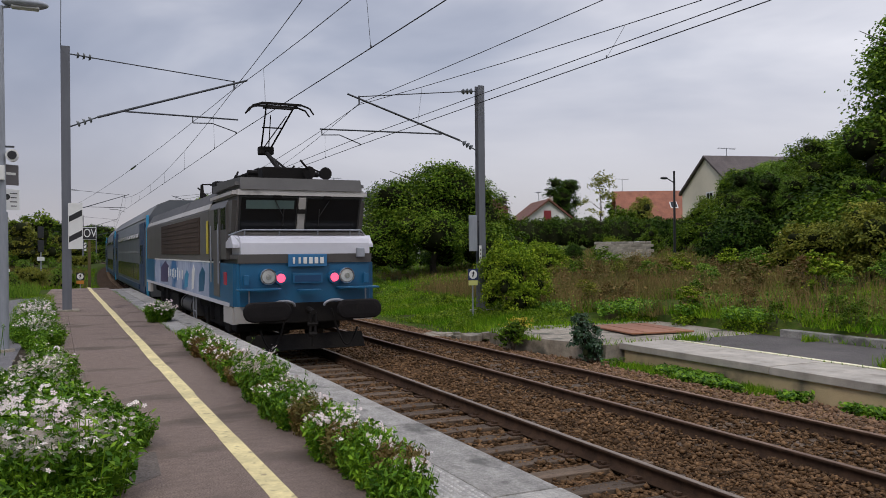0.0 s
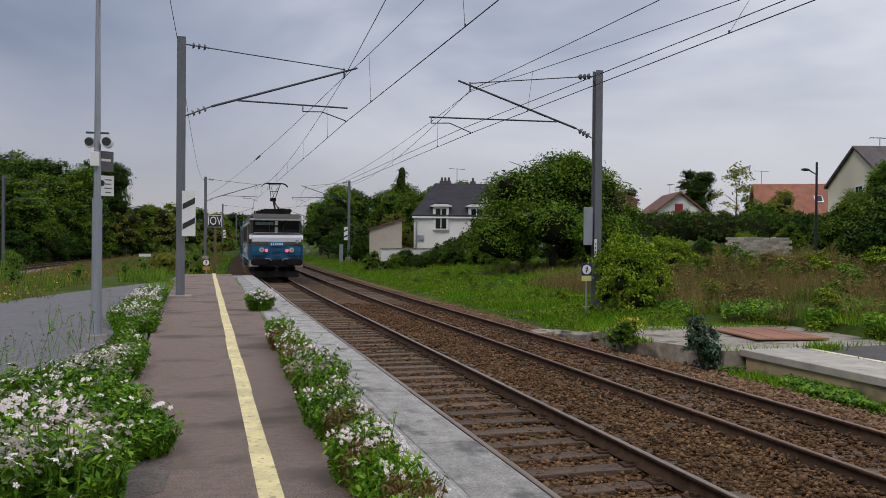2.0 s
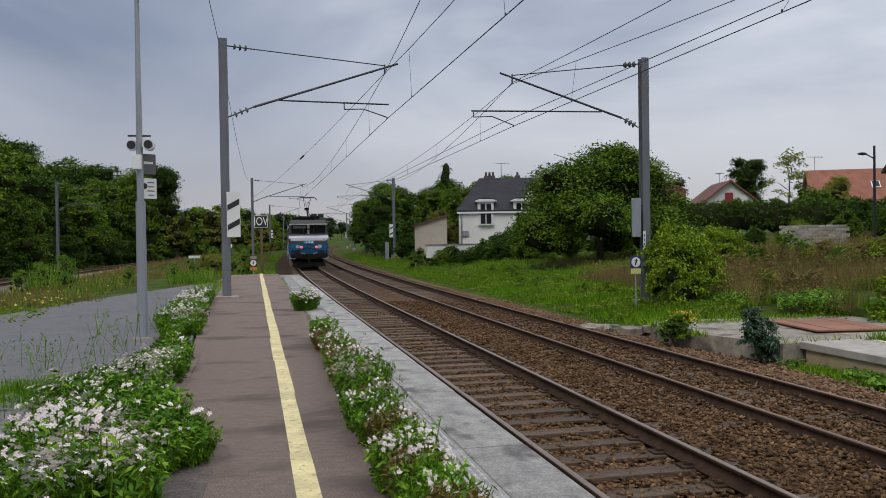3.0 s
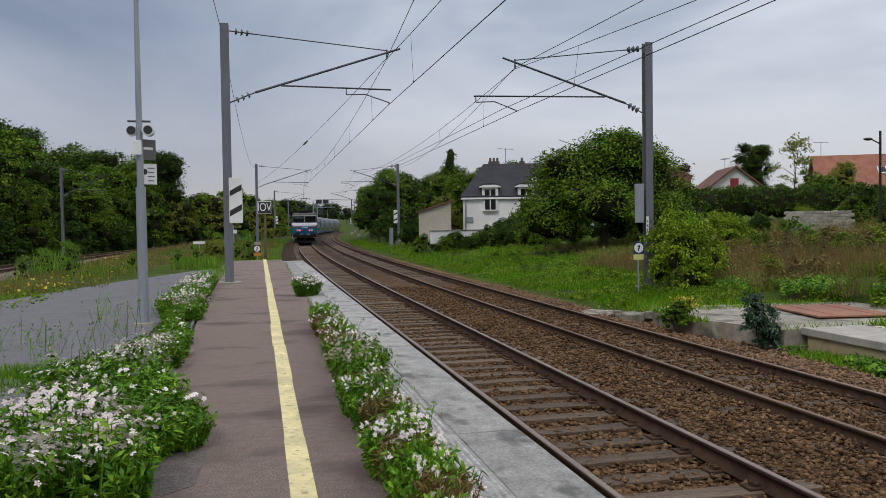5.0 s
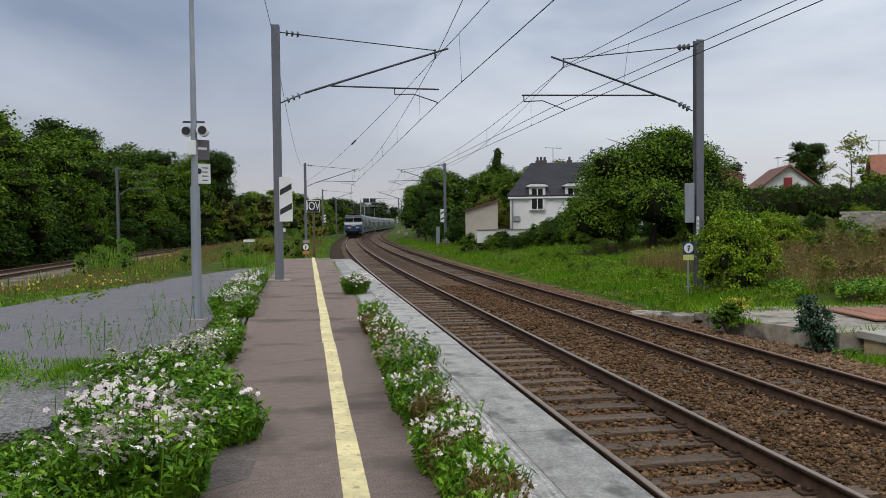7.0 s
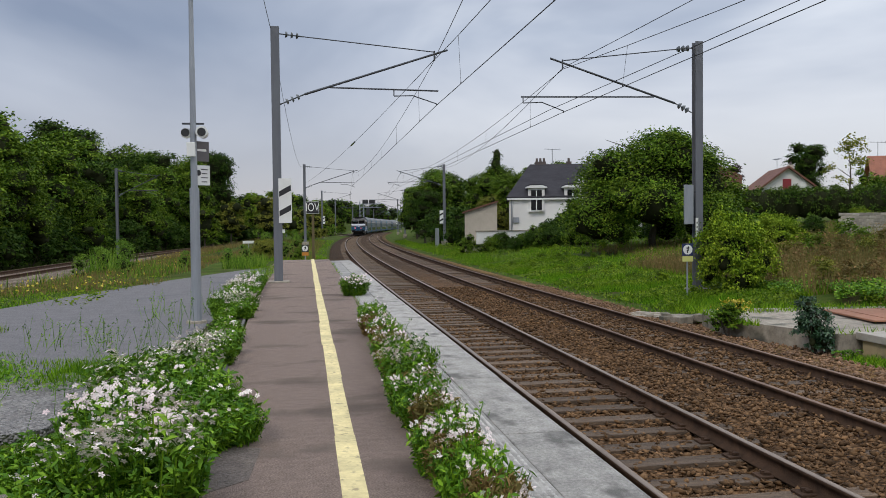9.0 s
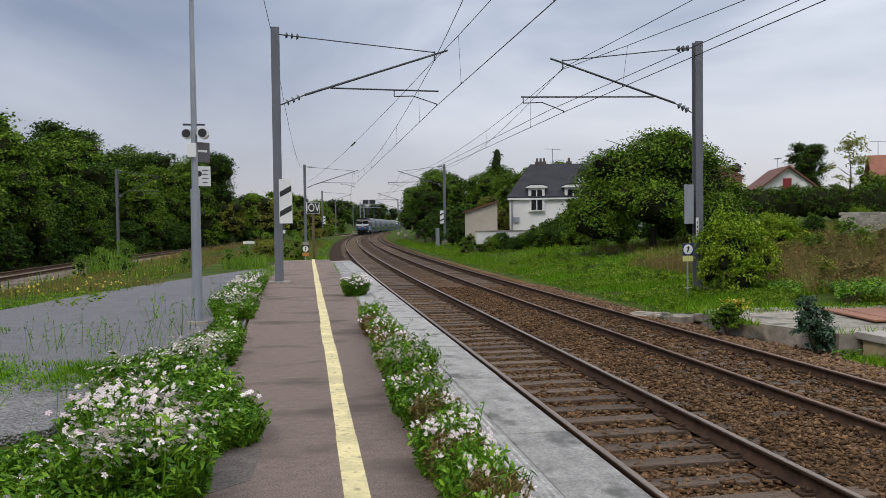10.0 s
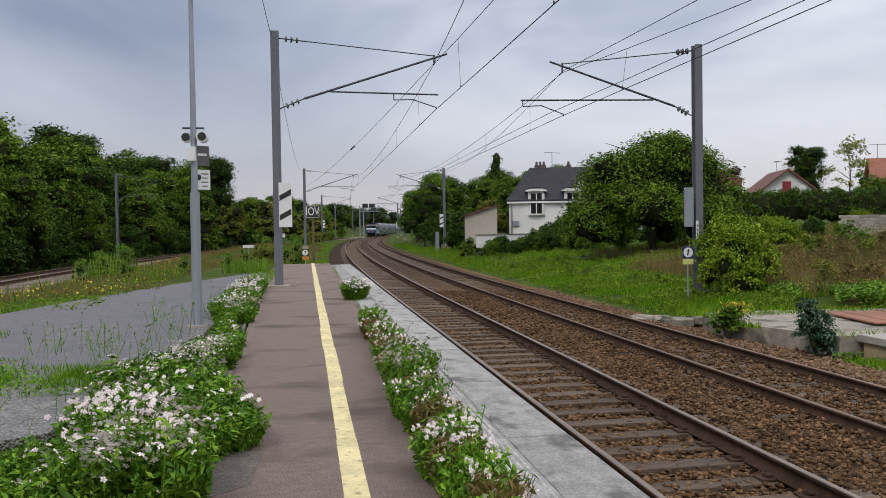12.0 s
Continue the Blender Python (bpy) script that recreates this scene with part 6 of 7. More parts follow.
# soil sheet added under the plants, darkened to paint shade between the leaves
bm = bmesh.new()
pts = [(-0.66, 2.4), (-2.2, 2.4), (-2.1, 5.6), (-1.75, 6.6), (-1.7, 8.2), (-1.5, 10.5), (-1.42, 16.0), (-1.4, 23.6), (-1.18, 23.6), (-0.9, 13.0), (-0.86, 8.0), (-0.6, 6.8), (-0.45, 6.2), (-0.5, 5.6), (-0.66, 5.0)]
vs = [bm.verts.new((x, y_, 0.012)) for x, y_ in pts]
fc = bm.faces.new(vs)
ex = bmesh.ops.extrude_face_region(bm, geom=[fc])
bmesh.ops.translate(bm, vec=(0, 0, -0.08), verts=[g for g in ex["geom"] if isinstance(g, bmesh.types.BMVert)])
tagged(part("flower_bed", bm, mat("bed_soil_with_shade", (0.055, 0.042, 0.028), (0.028, 0.024, 0.016), 14.0, 0.95, 1.0, 40.0, world=True, spec=0.1)), "dark crumbly soil under the flowers, leaf shade put into its colour", "soil", kind="structure")


def in_bloom(x, y):
    """Where the strip stands in full flower."""
    if 4.0 < y < 5.9:
        return -1.2 < x < -0.65 and 4.3 < y < 5.7
    if 6.3 < y < 10.4:
        return -1.5 < x < -0.9 and noise.noise(Vector((x * 1.5, y * 1.3, 4.0))) > 0.05
    return y > 10.4 and noise.noise(Vector((x * 1.1, y * 0.9, 4.0))) > 0.3


for y in np.arange(3.5, 8.2, 0.38):
    for x in (-0.72 - max(0.0, y - 6.9) * 0.2, -1.02, -1.32, -1.62, -1.95, -2.25):
        if (y > 7.2 and x < -1.5) or (y > 5.7 and x < -1.6) or (y < 3.9 and x > -0.8) or (y > 5.0 and x < -1.9):
            continue
        p = fl if in_bloom(x, y) else (fm if y > 5.9 and rng.random() < 0.35 else fg)
        put(p[int(rng.integers(len(p)))], x + rng.normal() * 0.08, y + rng.normal() * 0.08, rng.uniform(0.85, 1.1) * (1.0 if p is fl else 0.62 if y < 4.6 else 0.78 if y < 6.2 else 0.95), rng.random() * 6.28, z=-0.03)
for y in np.arange(8.4, 24.0, 0.42):
    for x in (-0.98 - (y - 8) * 0.016, -1.32 - (y - 8) * 0.004, -1.62 + (y - 8) * 0.02):
        if rng.random() < 0.9 and x < -0.95 and not (9.6 < y < 15.5 and x < -1.2) and math.hypot(x + 1.68, y - 13.9) > 0.5:
            p = fl if in_bloom(x, y) else (fm if rng.random() < 0.4 else fg)
            put(p[int(rng.integers(len(p)))], x + rng.normal() * 0.07, y, rng.uniform(0.6, 0.88), rng.random() * 6.28, z=-0.03)
put(fg[0], -0.52, 6.2, 0.95, 0.3, z=-0.02)
put(fg[1], -0.38, 5.95, 0.72, 1.3, z=0.0)
put(fg[0], -0.62, 5.75, 0.8, 2.3, z=-0.02)
y = 3.4
while y < 13.6:
    x = 1.10 + rng.normal() * 0.05 + 0.016 * (y - 4)
    q_ = rng.random()
    p = fb if q_ < 0.40 else (fg if y < 4.7 or q_ > 0.80 else (fm if q_ < 0.74 else fl))
    put(p[int(rng.integers(len(p)))], x, y, rng.uniform(0.7, 0.98), rng.random() * 6.28, z=-0.01, sx=rng.uniform(0.56, 0.74))
    y += 0.30
put(fg[1], 1.28, 14.6, 0.5, 0.2, z=0)
put(fl[0], 1.25, 18.9, 0.95, 0.2, z=0, label="lone round clump with white flowers on the platform")
put(fl[2], 1.32, 19.1, 0.85, 1.9, z=0, label="lone round clump with white flowers on the platform")
# the masters of the copies leave the scene
for t in protos + flower_protos:
    for o in (*t.children_recursive, t):
        bpy.data.objects.remove(o)

# ---- the train ----
M_LOCO_GREY = mat("loco_grey_paint", (0.125, 0.117, 0.108), (0.10, 0.094, 0.088), 1.5, 0.45, 0.05, 30.0, dirt=((0.07, 0.065, 0.06), 1.1, 0.62))
M_LOCO_ROOF = mat("loco_roof_paint", (0.105, 0.10, 0.093), (0.075, 0.071, 0.066), 1.5, 0.6, 0.1, 30.0, dirt=((0.05, 0.045, 0.04), 1.4, 0.6))
M_LOCO_SILVER = mat("loco_silver_band", (0.66, 0.66, 0.70), (0.58, 0.58, 0.62), 1.2, 0.4, 0.03, 30.0, dirt=((0.3, 0.29, 0.28), 2.2, 0.68))
M_LOCO_BEIGE = mat("loco_pale_band", (0.50, 0.48, 0.45), (0.42, 0.40, 0.37), 1.2, 0.5, dirt=((0.2, 0.19, 0.18), 2.0, 0.62))
M_LOCO_BLUE = mat("loco_blue_paint", (0.010, 0.125, 0.25), (0.009, 0.10, 0.205), 1.5, 0.4, 0.03, 30.0, dirt=((0.02, 0.06, 0.11), 1.6, 0.64))
M_LOUVRE = mat("brown_louvre", (0.075, 0.052, 0.038), (0.055, 0.038, 0.028), 2.0, 0.8, spec=0.2)
M_UNDER = mat("dirty_black_underframe", (0.010, 0.009, 0.009), (0.018, 0.016, 0.014), 3.0, 0.85, 0.3, 20.0, spec=0.2)
M_BUFFER = mat("worn_black_buffer", (0.016, 0.014, 0.014), (0.010, 0.009, 0.009), 3.0, 0.8, 0.2, 20.0, spec=0.15, dirt=((0.03, 0.026, 0.023), 4.0, 0.62))
M_WHEEL = mat("brown_wheel", (0.06, 0.05, 0.045), (0.04, 0.035, 0.03), 3.0, 0.7, metal=0.3)
M_LIVERY = mat("pale_livery", (0.55, 0.62, 0.74), (0.20, 0.25, 0.42), 0.9, 0.45, coarse=0.8, dirt=((0.03, 0.16, 0.36), 0.9, 0.55))
M_CYAN = mat("cyan_paint", (0.05, 0.34, 0.56), (0.04, 0.28, 0.48), 1.2, 0.45)
M_COACH = mat("coach_grey_blue", (0.125, 0.135, 0.145), (0.09, 0.10, 0.11), 1.0, 0.45, dirt=((0.12, 0.14, 0.16), 0.8, 0.6))
M_COACH_BLUE = mat("coach_blue", (0.025, 0.055, 0.12), (0.02, 0.045, 0.10), 1.0, 0.45)
M_COACH_ROOF = mat("coach_pale_roof", (0.20, 0.205, 0.205), (0.15, 0.155, 0.155), 1.0, 0.6)
M_CHROME = mat("bright_steel", (0.6, 0.6, 0.6), (0.5, 0.5, 0.5), 3.0, 0.2, metal=0.9)
M_LENS = mat("lamp_glass", (0.55, 0.55, 0.52), (0.35, 0.35, 0.33), 6.0, 0.08)
M_TAIL = glow("red_tail_light", (1.0, 0.07, 0.14), 2.0)
M_LOGO = mat("red_logo", (0.50, 0.03, 0.06), (0.42, 0.03, 0.05), 3.0, 0.5)
M_NUMBER = mat("number_plate_blue", (0.03, 0.17, 0.36), (0.025, 0.15, 0.32), 3.0, 0.4)
M_YELLOWTAB = mat("yellow_tab", (0.6, 0.48, 0.05), (0.5, 0.4, 0.05), 3.0, 0.5)
M_BLIND = mat("green_sun_blind", (0.10, 0.16, 0.145), (0.09, 0.14, 0.13), 3.0, 0.6)


def bogie(parent, yc, wheels=(-1.4, 1.4), r=0.6):
    b = part("bogie", box(bmesh.new(), (0, yc, 0.62), (2.3, 4.3, 0.35), bevel=0.05), M_UNDER, parent)
    for wy in wheels:
        for sx in (-1, 1):
            bm = tube(bmesh.new(), (sx * 0.68, yc + wy, r), (sx * 0.82, yc + wy, r), r, r, 28)
            tube(bm, (sx * 0.82, yc + wy, r), (sx * 0.86, yc + wy, r), r * 0.8, r * 0.5, 20)
            part("wheel", bm, M_WHEEL, b)
            part("axlebox", box(bmesh.new(), (sx * 1.05, yc + wy, r), (0.3, 0.42, 0.42), bevel=0.05), M_UNDER, b)
    for sx in (-1, 1):
        for wy in (-0.6, 0.6):
            part("spring", tube(bmesh.new(), (sx * 1.1, yc + wy, 0.55), (sx * 1.1, yc + wy, 1.0), 0.13, 0.13, 10), M_UNDER, b)
        part("side_frame", box(bmesh.new(), (sx * 1.08, yc, 0.72), (0.16, 4.0, 0.28), bevel=0.04), M_UNDER, b)
    return b


def buffers(parent, y, out):
    """Wide oval buffers at y; out is the direction away from the vehicle."""
    for sx in (-0.93, 0.93):
        bm = tube(bmesh.new(), (sx, y, 0.99), (sx, y + out * 0.5, 0.99), 0.15, 0.12, 14)
        bf = part("buffer", bm, M_UNDER, parent)
        bm = bmesh.new()
        rings = []
        for dy, rr in ((0.46, 0.15), (0.50, 0.195), (0.56, 0.195), (0.585, 0.17), (0.595, 0.10)):
            ring = []
            for k_ in range(28):
                a_ = 6.28318 * k_ / 28
                cx_ = 0.27 if math.cos(a_) > 0 else -0.27
                ring.append(bm.verts.new((sx + cx_ + rr * math.cos(a_), y + out * dy, 1.0 + rr * math.sin(a_))))
            rings.append(ring)
        for r0_, r1_ in zip(rings[:-1], rings[1:]):
            for k_ in range(28):
                j_ = (k_ + 1) % 28
                bm.faces.new((r0_[k_], r0_[j_], r1_[j_], r1_[k_]))
        bm.faces.new(rings[0])
        bm.faces.new(rings[-1])
        part("buffer_head", bm, M_BUFFER, bf)


def build_loco():
    t = thing("locomotive", "grey and blue electric locomotive with silver nose band, tail lights lit", "locomotive")
    L = 17.4
    # lower body
    bm = bmesh.new()
    prism(bm, [(-1.46, 1.08), (1.46, 1.08), (1.46, 1.93), (-1.46, 1.93)], 2.9, Matrix.Translation((0, 0.06, 0)))
    bmesh.ops.bevel(bm, geom=[e_ for e_ in bm.edges if abs(e_.verts[0].co.x - e_.verts[1].co.x) < 0.01 and e_.verts[0].co.y < 0.1 and e_.verts[1].co.y < 0.1], offset=0.12, segments=3, affect="EDGES")
    part("front_body", bm, M_LOCO_BLUE, t, "blue lower nose")
    part("side_body", prism(bmesh.new(), [(-1.46, 1.08), (1.46, 1.08), (1.46, 1.93), (-1.46, 1.93)], 11.6, Matrix.Translation((0, 2.962, 0))), M_LIVERY, t, "pale blue and white livery with patches")
    part("rear_body", prism(bmesh.new(), [(-1.46, 1.08), (1.46, 1.08), (1.46, 1.93), (-1.46, 1.93)], 2.8, Matrix.Translation((0, 14.565, 0))), M_LOCO_BLUE, t)
    # grey band and silver nose
    def nose(name, prof, m, w, lab="", soft_=0.09):
        bm = bmesh.new()
        tr = Matrix(((0, 1, 0, -w), (1, 0, 0, 0), (0, 0, 1, 0), (0, 0, 0, 1)))
        prism(bm, prof, 2 * w, tr)
        es = [e_ for e_ in bm.edges if abs(abs(e_.verts[0].co.x) - w) < 1e-4 and abs(abs(e_.verts[1].co.x) - w) < 1e-4 and min(e_.verts[0].co.y, e_.verts[1].co.y) < 0.5 and e_.verts[0].co.x * e_.verts[1].co.x > 0]
        bmesh.ops.bevel(bm, geom=es, offset=soft_, segments=4, affect="EDGES")
        return part(name, bm, m, t, lab)
    nose("grey_band", [(0.03, 1.932), (0.0, 2.11), (2.0, 2.11), (2.0, 1.932)], M_LOCO_GREY, 1.468)
    nose("silver_nose", [(0.0, 2.112), (0.01, 2.33), (0.06, 2.42), (0.17, 2.475), (0.34, 2.49), (0.9, 2.49), (0.9, 2.112)], M_LOCO_SILVER, 1.462, "silver-white nose band", 0.13)
    nose("nose_shelf", [(0.26, 2.492), (0.60, 2.56), (1.2, 2.56), (1.2, 2.492)], M_LOCO_GREY, 1.43)
    nose("cab", [(0.60, 2.562), (0.345, 3.30), (3.0, 3.30), (3.0, 2.562)], M_LOCO_GREY, 1.40, "grey cab with forward-leaning windscreen")
    nose("cab_band", [(0.29, 3.302), (0.30, 3.41), (3.0, 3.41), (3.0, 3.302)], M_LOCO_BEIGE, 1.42, "pale band over the windscreen")
    nose("cab_roof", [(0.27, 3.412), (0.36, 3.66), (3.0, 3.74), (3.0, 3.412)], M_LOCO_ROOF, 1.36)
    # windscreens
    lean = math.degrees(math.atan2(0.24, 0.68))
    for sx in (-1, 1):
        tr = pose(sx * 0.675, 0.456, 2.935, lean, 0, 0)
        w_ = part("windscreen", box(bmesh.new(), (0, 0, 0), (1.14, 0.03, 0.69), bevel=0.02), M_GLASS, t, at=tr)
        part("gasket", box(bmesh.new(), (0, 0.008, 0), (1.21, 0.03, 0.76), bevel=0.02), M_BLACK, w_)
        bm = tube(bmesh.new(), (-0.1 * sx, -0.03, 0.31), (-0.3 * sx, -0.035, -0.05), 0.010, 0.008, 5)
        tube(bm, (-0.3 * sx, -0.035, 0.12), (-0.3 * sx, -0.035, -0.25), 0.012, 0.012, 5)
        part("wiper", bm, M_BLACK, w_)
        part("wiper_motor", box(bmesh.new(), (-0.15 * sx, -0.03, 0.37), (0.16, 0.06, 0.07), bevel=0.01), M_UNDER, w_)
        if sx < 0:
            part("sun_blind", box(bmesh.new(), (0.02, -0.017, 0.2), (0.98, 0.006, 0.18)), M_BLIND, w_)
    part("pillar", box(bmesh.new(), (0, 0, 0), (0.15, 0.05, 0.70), bevel=0.01), M_LOCO_BEIGE, t, at=pose(0, 0.44, 2.935, lean, 0, 0))
    part("pillar_box", box(bmesh.new(), (0.0, 0.42, 3.02), (0.16, 0.08, 0.16), bevel=0.01), M_UNDER, t)
    # handrail over the nose
    bm = tube(bmesh.new(), (-1.22, 0.26, 2.60), (1.22, 0.26, 2.60), 0.017, 0.017, 8)
    for xx in (-1.2, -0.5, 0.3, 1.0, 1.2):
        tube(bm, (xx, 0.26, 2.60), (xx, 0.30, 2.46), 0.013, 0.013, 6)
    for sx in (-1, 1):
        tube(bm, (sx * 1.22, 0.26, 2.60), (sx * 1.45, 0.6, 2.5), 0.017, 0.017, 8)
    part("handrail", bm, M_GALV, t)
    # plate with unreadable bars
    pl = part("number_plate", box(bmesh.new(), (0, -0.02, 1.98), (0.80, 0.04, 0.25), bevel=0.012), M_NUMBER, t, "blue plate with pale bars")
    for i in range(6):
        part("number_bar", box(bmesh.new(), (-0.29 + 0.116 * i, -0.046, 1.98), (0.075 if i > 1 else 0.045, 0.012, 0.13), bevel=0.01), M_WHITE, pl)
    # lamps
    for sx in (-1, 1):
        hs = part("lamp_housing", tube(bmesh.new(), (sx * 0.81, -0.06, 1.66), (sx * 0.81, 0.10, 1.66), 0.155, 0.165, 24), M_LOCO_BLUE, t)
        part("headlamp", tube(bmesh.new(), (sx * 0.81, -0.085, 1.66), (sx * 0.81, -0.05, 1.66), 0.125, 0.14, 24), M_LENS, hs)
        bm = bmesh.new()
        bmesh.ops.create_circle(bm, cap_ends=False, segments=28, radius=0.15, matrix=Matrix.Translation((sx * 0.81, -0.075, 1.66)) @ Matrix.Rotation(radians(90), 4, "X"))
        vsx = list(bm.verts)
        for i in range(28):
            a_, b_ = vsx[i].co.copy(), vsx[(i + 1) % 28].co.copy()
            tube(bm, a_, b_, 0.013, 0.013, 5)
        part("lamp_ring", bm, M_CHROME, hs)
        part("lamp_bulb", tube(bmesh.new(), (sx * 0.81, -0.10, 1.66), (sx * 0.81, -0.08, 1.66), 0.05, 0.06, 12), M_CHROME, hs)
        th = part("tail_housing", tube(bmesh.new(), (sx * 0.555, -0.05, 1.63), (sx * 0.555, 0.10, 1.63), 0.125, 0.14, 24), M_LOCO_BLUE, t)
        part("tail_light", tube(bmesh.new(), (sx * 0.555, -0.07, 1.63), (sx * 0.555, -0.045, 1.63), 0.08, 0.09, 24), M_TAIL, th, "lit red tail light")
        part("step", box(bmesh.new(), (sx * 1.02, -0.14, 1.42), (0.84, 0.30, 0.035), bevel=0.008), M_LOCO_BLUE, t)
        part("lamp_iron", box(bmesh.new(), (sx * 1.24, -0.02, 1.60), (0.10, 0.08, 0.2), bevel=0.01), M_LOCO_BLUE, t)
        bm = tube(bmesh.new(), (sx * 1.2, -0.1, 1.40), (sx * 1.2, -0.1, 1.12), 0.016, 0.016, 6)
        part("grab_iron", bm, M_GALV, t)
        bm = bmesh.new()
        ps = [Vector((sx * (0.30 + 0.23 * (1 - math.cos(a_))), -0.12 - 0.05 * math.sin(a_), 1.07 + 0.11 * math.sin(a_))) for a_ in np.linspace(0, math.pi, 9)]
        bent_tube(bm, ps, 0.028)
        part("air_hose", bm, M_GALV, t, "looped grey brake hose")
        bm = bmesh.new()
        ps = [Vector((sx * (0.45 + 0.55 * k_), -0.15, 1.0 - 0.75 * math.sin(k_ * 2.6))) for k_ in np.linspace(0, 1, 12)]
        bent_tube(bm, ps, 0.022, 6)
        part("jumper_cable", bm, M_UNDER, t)
    part("step", box(bmesh.new(), (0, -0.14, 1.385), (0.46, 0.26, 0.03), bevel=0.008), M_LOCO_BLUE, t)
    part("grille", box(bmesh.new(), (0, -0.012, 1.62), (0.62, 0.03, 0.20), bevel=0.008), M_LOCO_BLUE, t)
    # flat plate in darkened body blue, paints the shade of a grille opening
    part("grille_recess", box(bmesh.new(), (0, -0.03, 1.615), (0.54, 0.01, 0.13)), mat("grille_shade_blue", (0.006, 0.06, 0.15), None, 3.0, 0.5), t)
    part("corner_lamp", box(bmesh.new(), (1.12, -0.02, 2.13), (0.17, 0.10, 0.2), bevel=0.02), M_GALV, t)
    # buffer beam, coupling, plough
    part("buffer_beam", box(bmesh.new(), (0, 0.05, 0.93), (1.9, 0.18, 0.40), bevel=0.02), M_UNDER, t)
    buffers(t, 0.05, -1)
    bm = bmesh.new()
    tube(bm, (0, 0, 0.99), (0, -0.42, 0.96), 0.07, 0.05, 10)
    for sx in (-0.05, 0.05):
        tube(bm, (sx, -0.38, 0.95), (sx, -0.34, 0.55), 0.03, 0.03, 8)
    tube(bm, (-0.1, -0.35, 0.72), (0.1, -0.35, 0.72), 0.045, 0.045, 8)
    tube(bm, (-0.08, -0.34, 0.52), (0.08, -0.34, 0.52), 0.05, 0.05, 8)
    tube(bm, (0, -0.36, 0.5), (0, -0.3, 0.28), 0.03, 0.02, 8)
    part("coupling", bm, M_UNDER, t, "black screw coupling")
    bm = bmesh.new()
    prism(bm, [(-1.25, 0.18), (1.25, 0.18), (1.2, 0.50), (-1.2, 0.50)], 0.05, Matrix.Translation((0, 0.05, 0)) @ Matrix.Rotation(radians(-14), 4, "X"))
    part("snow_plough", bm, M_UNDER, t)
    part("underside", box(bmesh.new(), (0, L / 2, 0.92), (2.3, L - 0.6, 0.34)), M_UNDER, t)
    bm = bmesh.new()
    for sx in (-1, 1):
        prism(bm, [(sx * 1.465, 1.06), (sx * 1.475, 1.06), (sx * 1.475, 1.14), (sx * 1.465, 1.14)], L - 0.8, Matrix.Translation((0, 0.5, 0)))
    part("sole_line", bm, M_LOCO_SILVER, t, "white line along the sole bar")
    for sx in (-1, 1):
        for y0 in (0.25, L - 1.3):
            bm = bmesh.new()
            prism(bm, [(sx * 1.36, 0.72), (sx * 1.46, 0.72), (sx * 1.46, 1.06), (sx * 1.36, 1.06)], 0.95, Matrix.Translation((0, y0, 0)))
            part("skirt", bm, M_LOCO_BEIGE, t)
        if sx < 0:
            part("corner_skirt", prism(bmesh.new(), [(-1.40, 0.74), (1.40, 0.74), (1.44, 1.075), (-1.44, 1.075)], 0.10, Matrix.Translation((0, 0.13, 0))), M_LOCO_BEIGE, t, "pale grey panel behind the buffers")
    # upper sides and roof
    part("upper_body", prism(bmesh.new(), [(-1.455, 1.932), (1.455, 1.932), (1.455, 3.10), (1.40, 3.24), (-1.40, 3.24), (-1.455, 3.10)], L - 5.0, Matrix.Translation((0, 3.002, 0))), M_LOCO_GREY, t)
    part("cab_side", prism(bmesh.new(), [(-1.452, 2.0), (1.452, 2.0), (1.452, 3.10), (1.397, 3.235), (-1.397, 3.235), (-1.452, 3.10)], 2.1, Matrix.Translation((0, 0.9, 0))), M_LOCO_GREY, t)
    part("cab_side", prism(bmesh.new(), [(-1.452, 1.932), (1.452, 1.932), (1.452, 3.10), (1.397, 3.235), (-1.397, 3.235), (-1.452, 3.10)], 2.6, Matrix.Translation((0, L - 2.6, 0))), M_LOCO_GREY, t)
    part("roof", prism(bmesh.new(), [(-1.39, 3.242), (1.39, 3.242), (1.22, 3.55), (0.8, 3.68), (-0.8, 3.68), (-1.22, 3.55)], L - 3.1, Matrix.Translation((0, 3.004, 0))), M_LOCO_ROOF, t)
    bm = bmesh.new()
    for sx in (-1, 1):
        prism(bm, [(sx * 1.44, 3.13), (sx * 1.395, 3.25), (sx * 1.415, 3.26), (sx * 1.46, 3.135)], L - 3.4, Matrix.Translation((0, 2.9, 0)))
    part("cantrail", bm, M_LOCO_BEIGE, t, "pale stripe along the cantrail")
    for sx in (-1, 1):
        lv = part("louvre_panel", box(bmesh.new(), (sx * 1.462, 8.3, 2.56), (0.03, 8.0, 0.90), bevel=0.008), M_LOUVRE, t)
        for i in range(7):
            part("louvre_slat", box(bmesh.new(), (sx * 1.478, 8.3, 2.20 + 0.12 * i), (0.02, 7.8, 0.035)), M_LOUVRE, lv)
        part("side_line", box(bmesh.new(), (sx * 1.466, 8.0, 1.945), (0.012, 12.9, 0.035)), M_WHITE, t)
        d_ = part("cab_door", box(bmesh.new(), (sx * 1.458, 1.95, 2.16), (0.03, 0.72, 1.9), bevel=0.01), M_LOCO_GREY, t)
        part("door_window", box(bmesh.new(), (sx * 1.476, 1.95, 2.86), (0.012, 0.42, 0.44)), M_GLASS, d_)
        part("door_rail", tube(bmesh.new(), (sx * 1.51, 1.50, 1.5), (sx * 1.51, 1.50, 2.75), 0.017), M_GALV, d_)
        part("door_rail", tube(bmesh.new(), (sx * 1.51, 2.40, 1.5), (sx * 1.51, 2.40, 2.75), 0.017), M_GALV, d_)
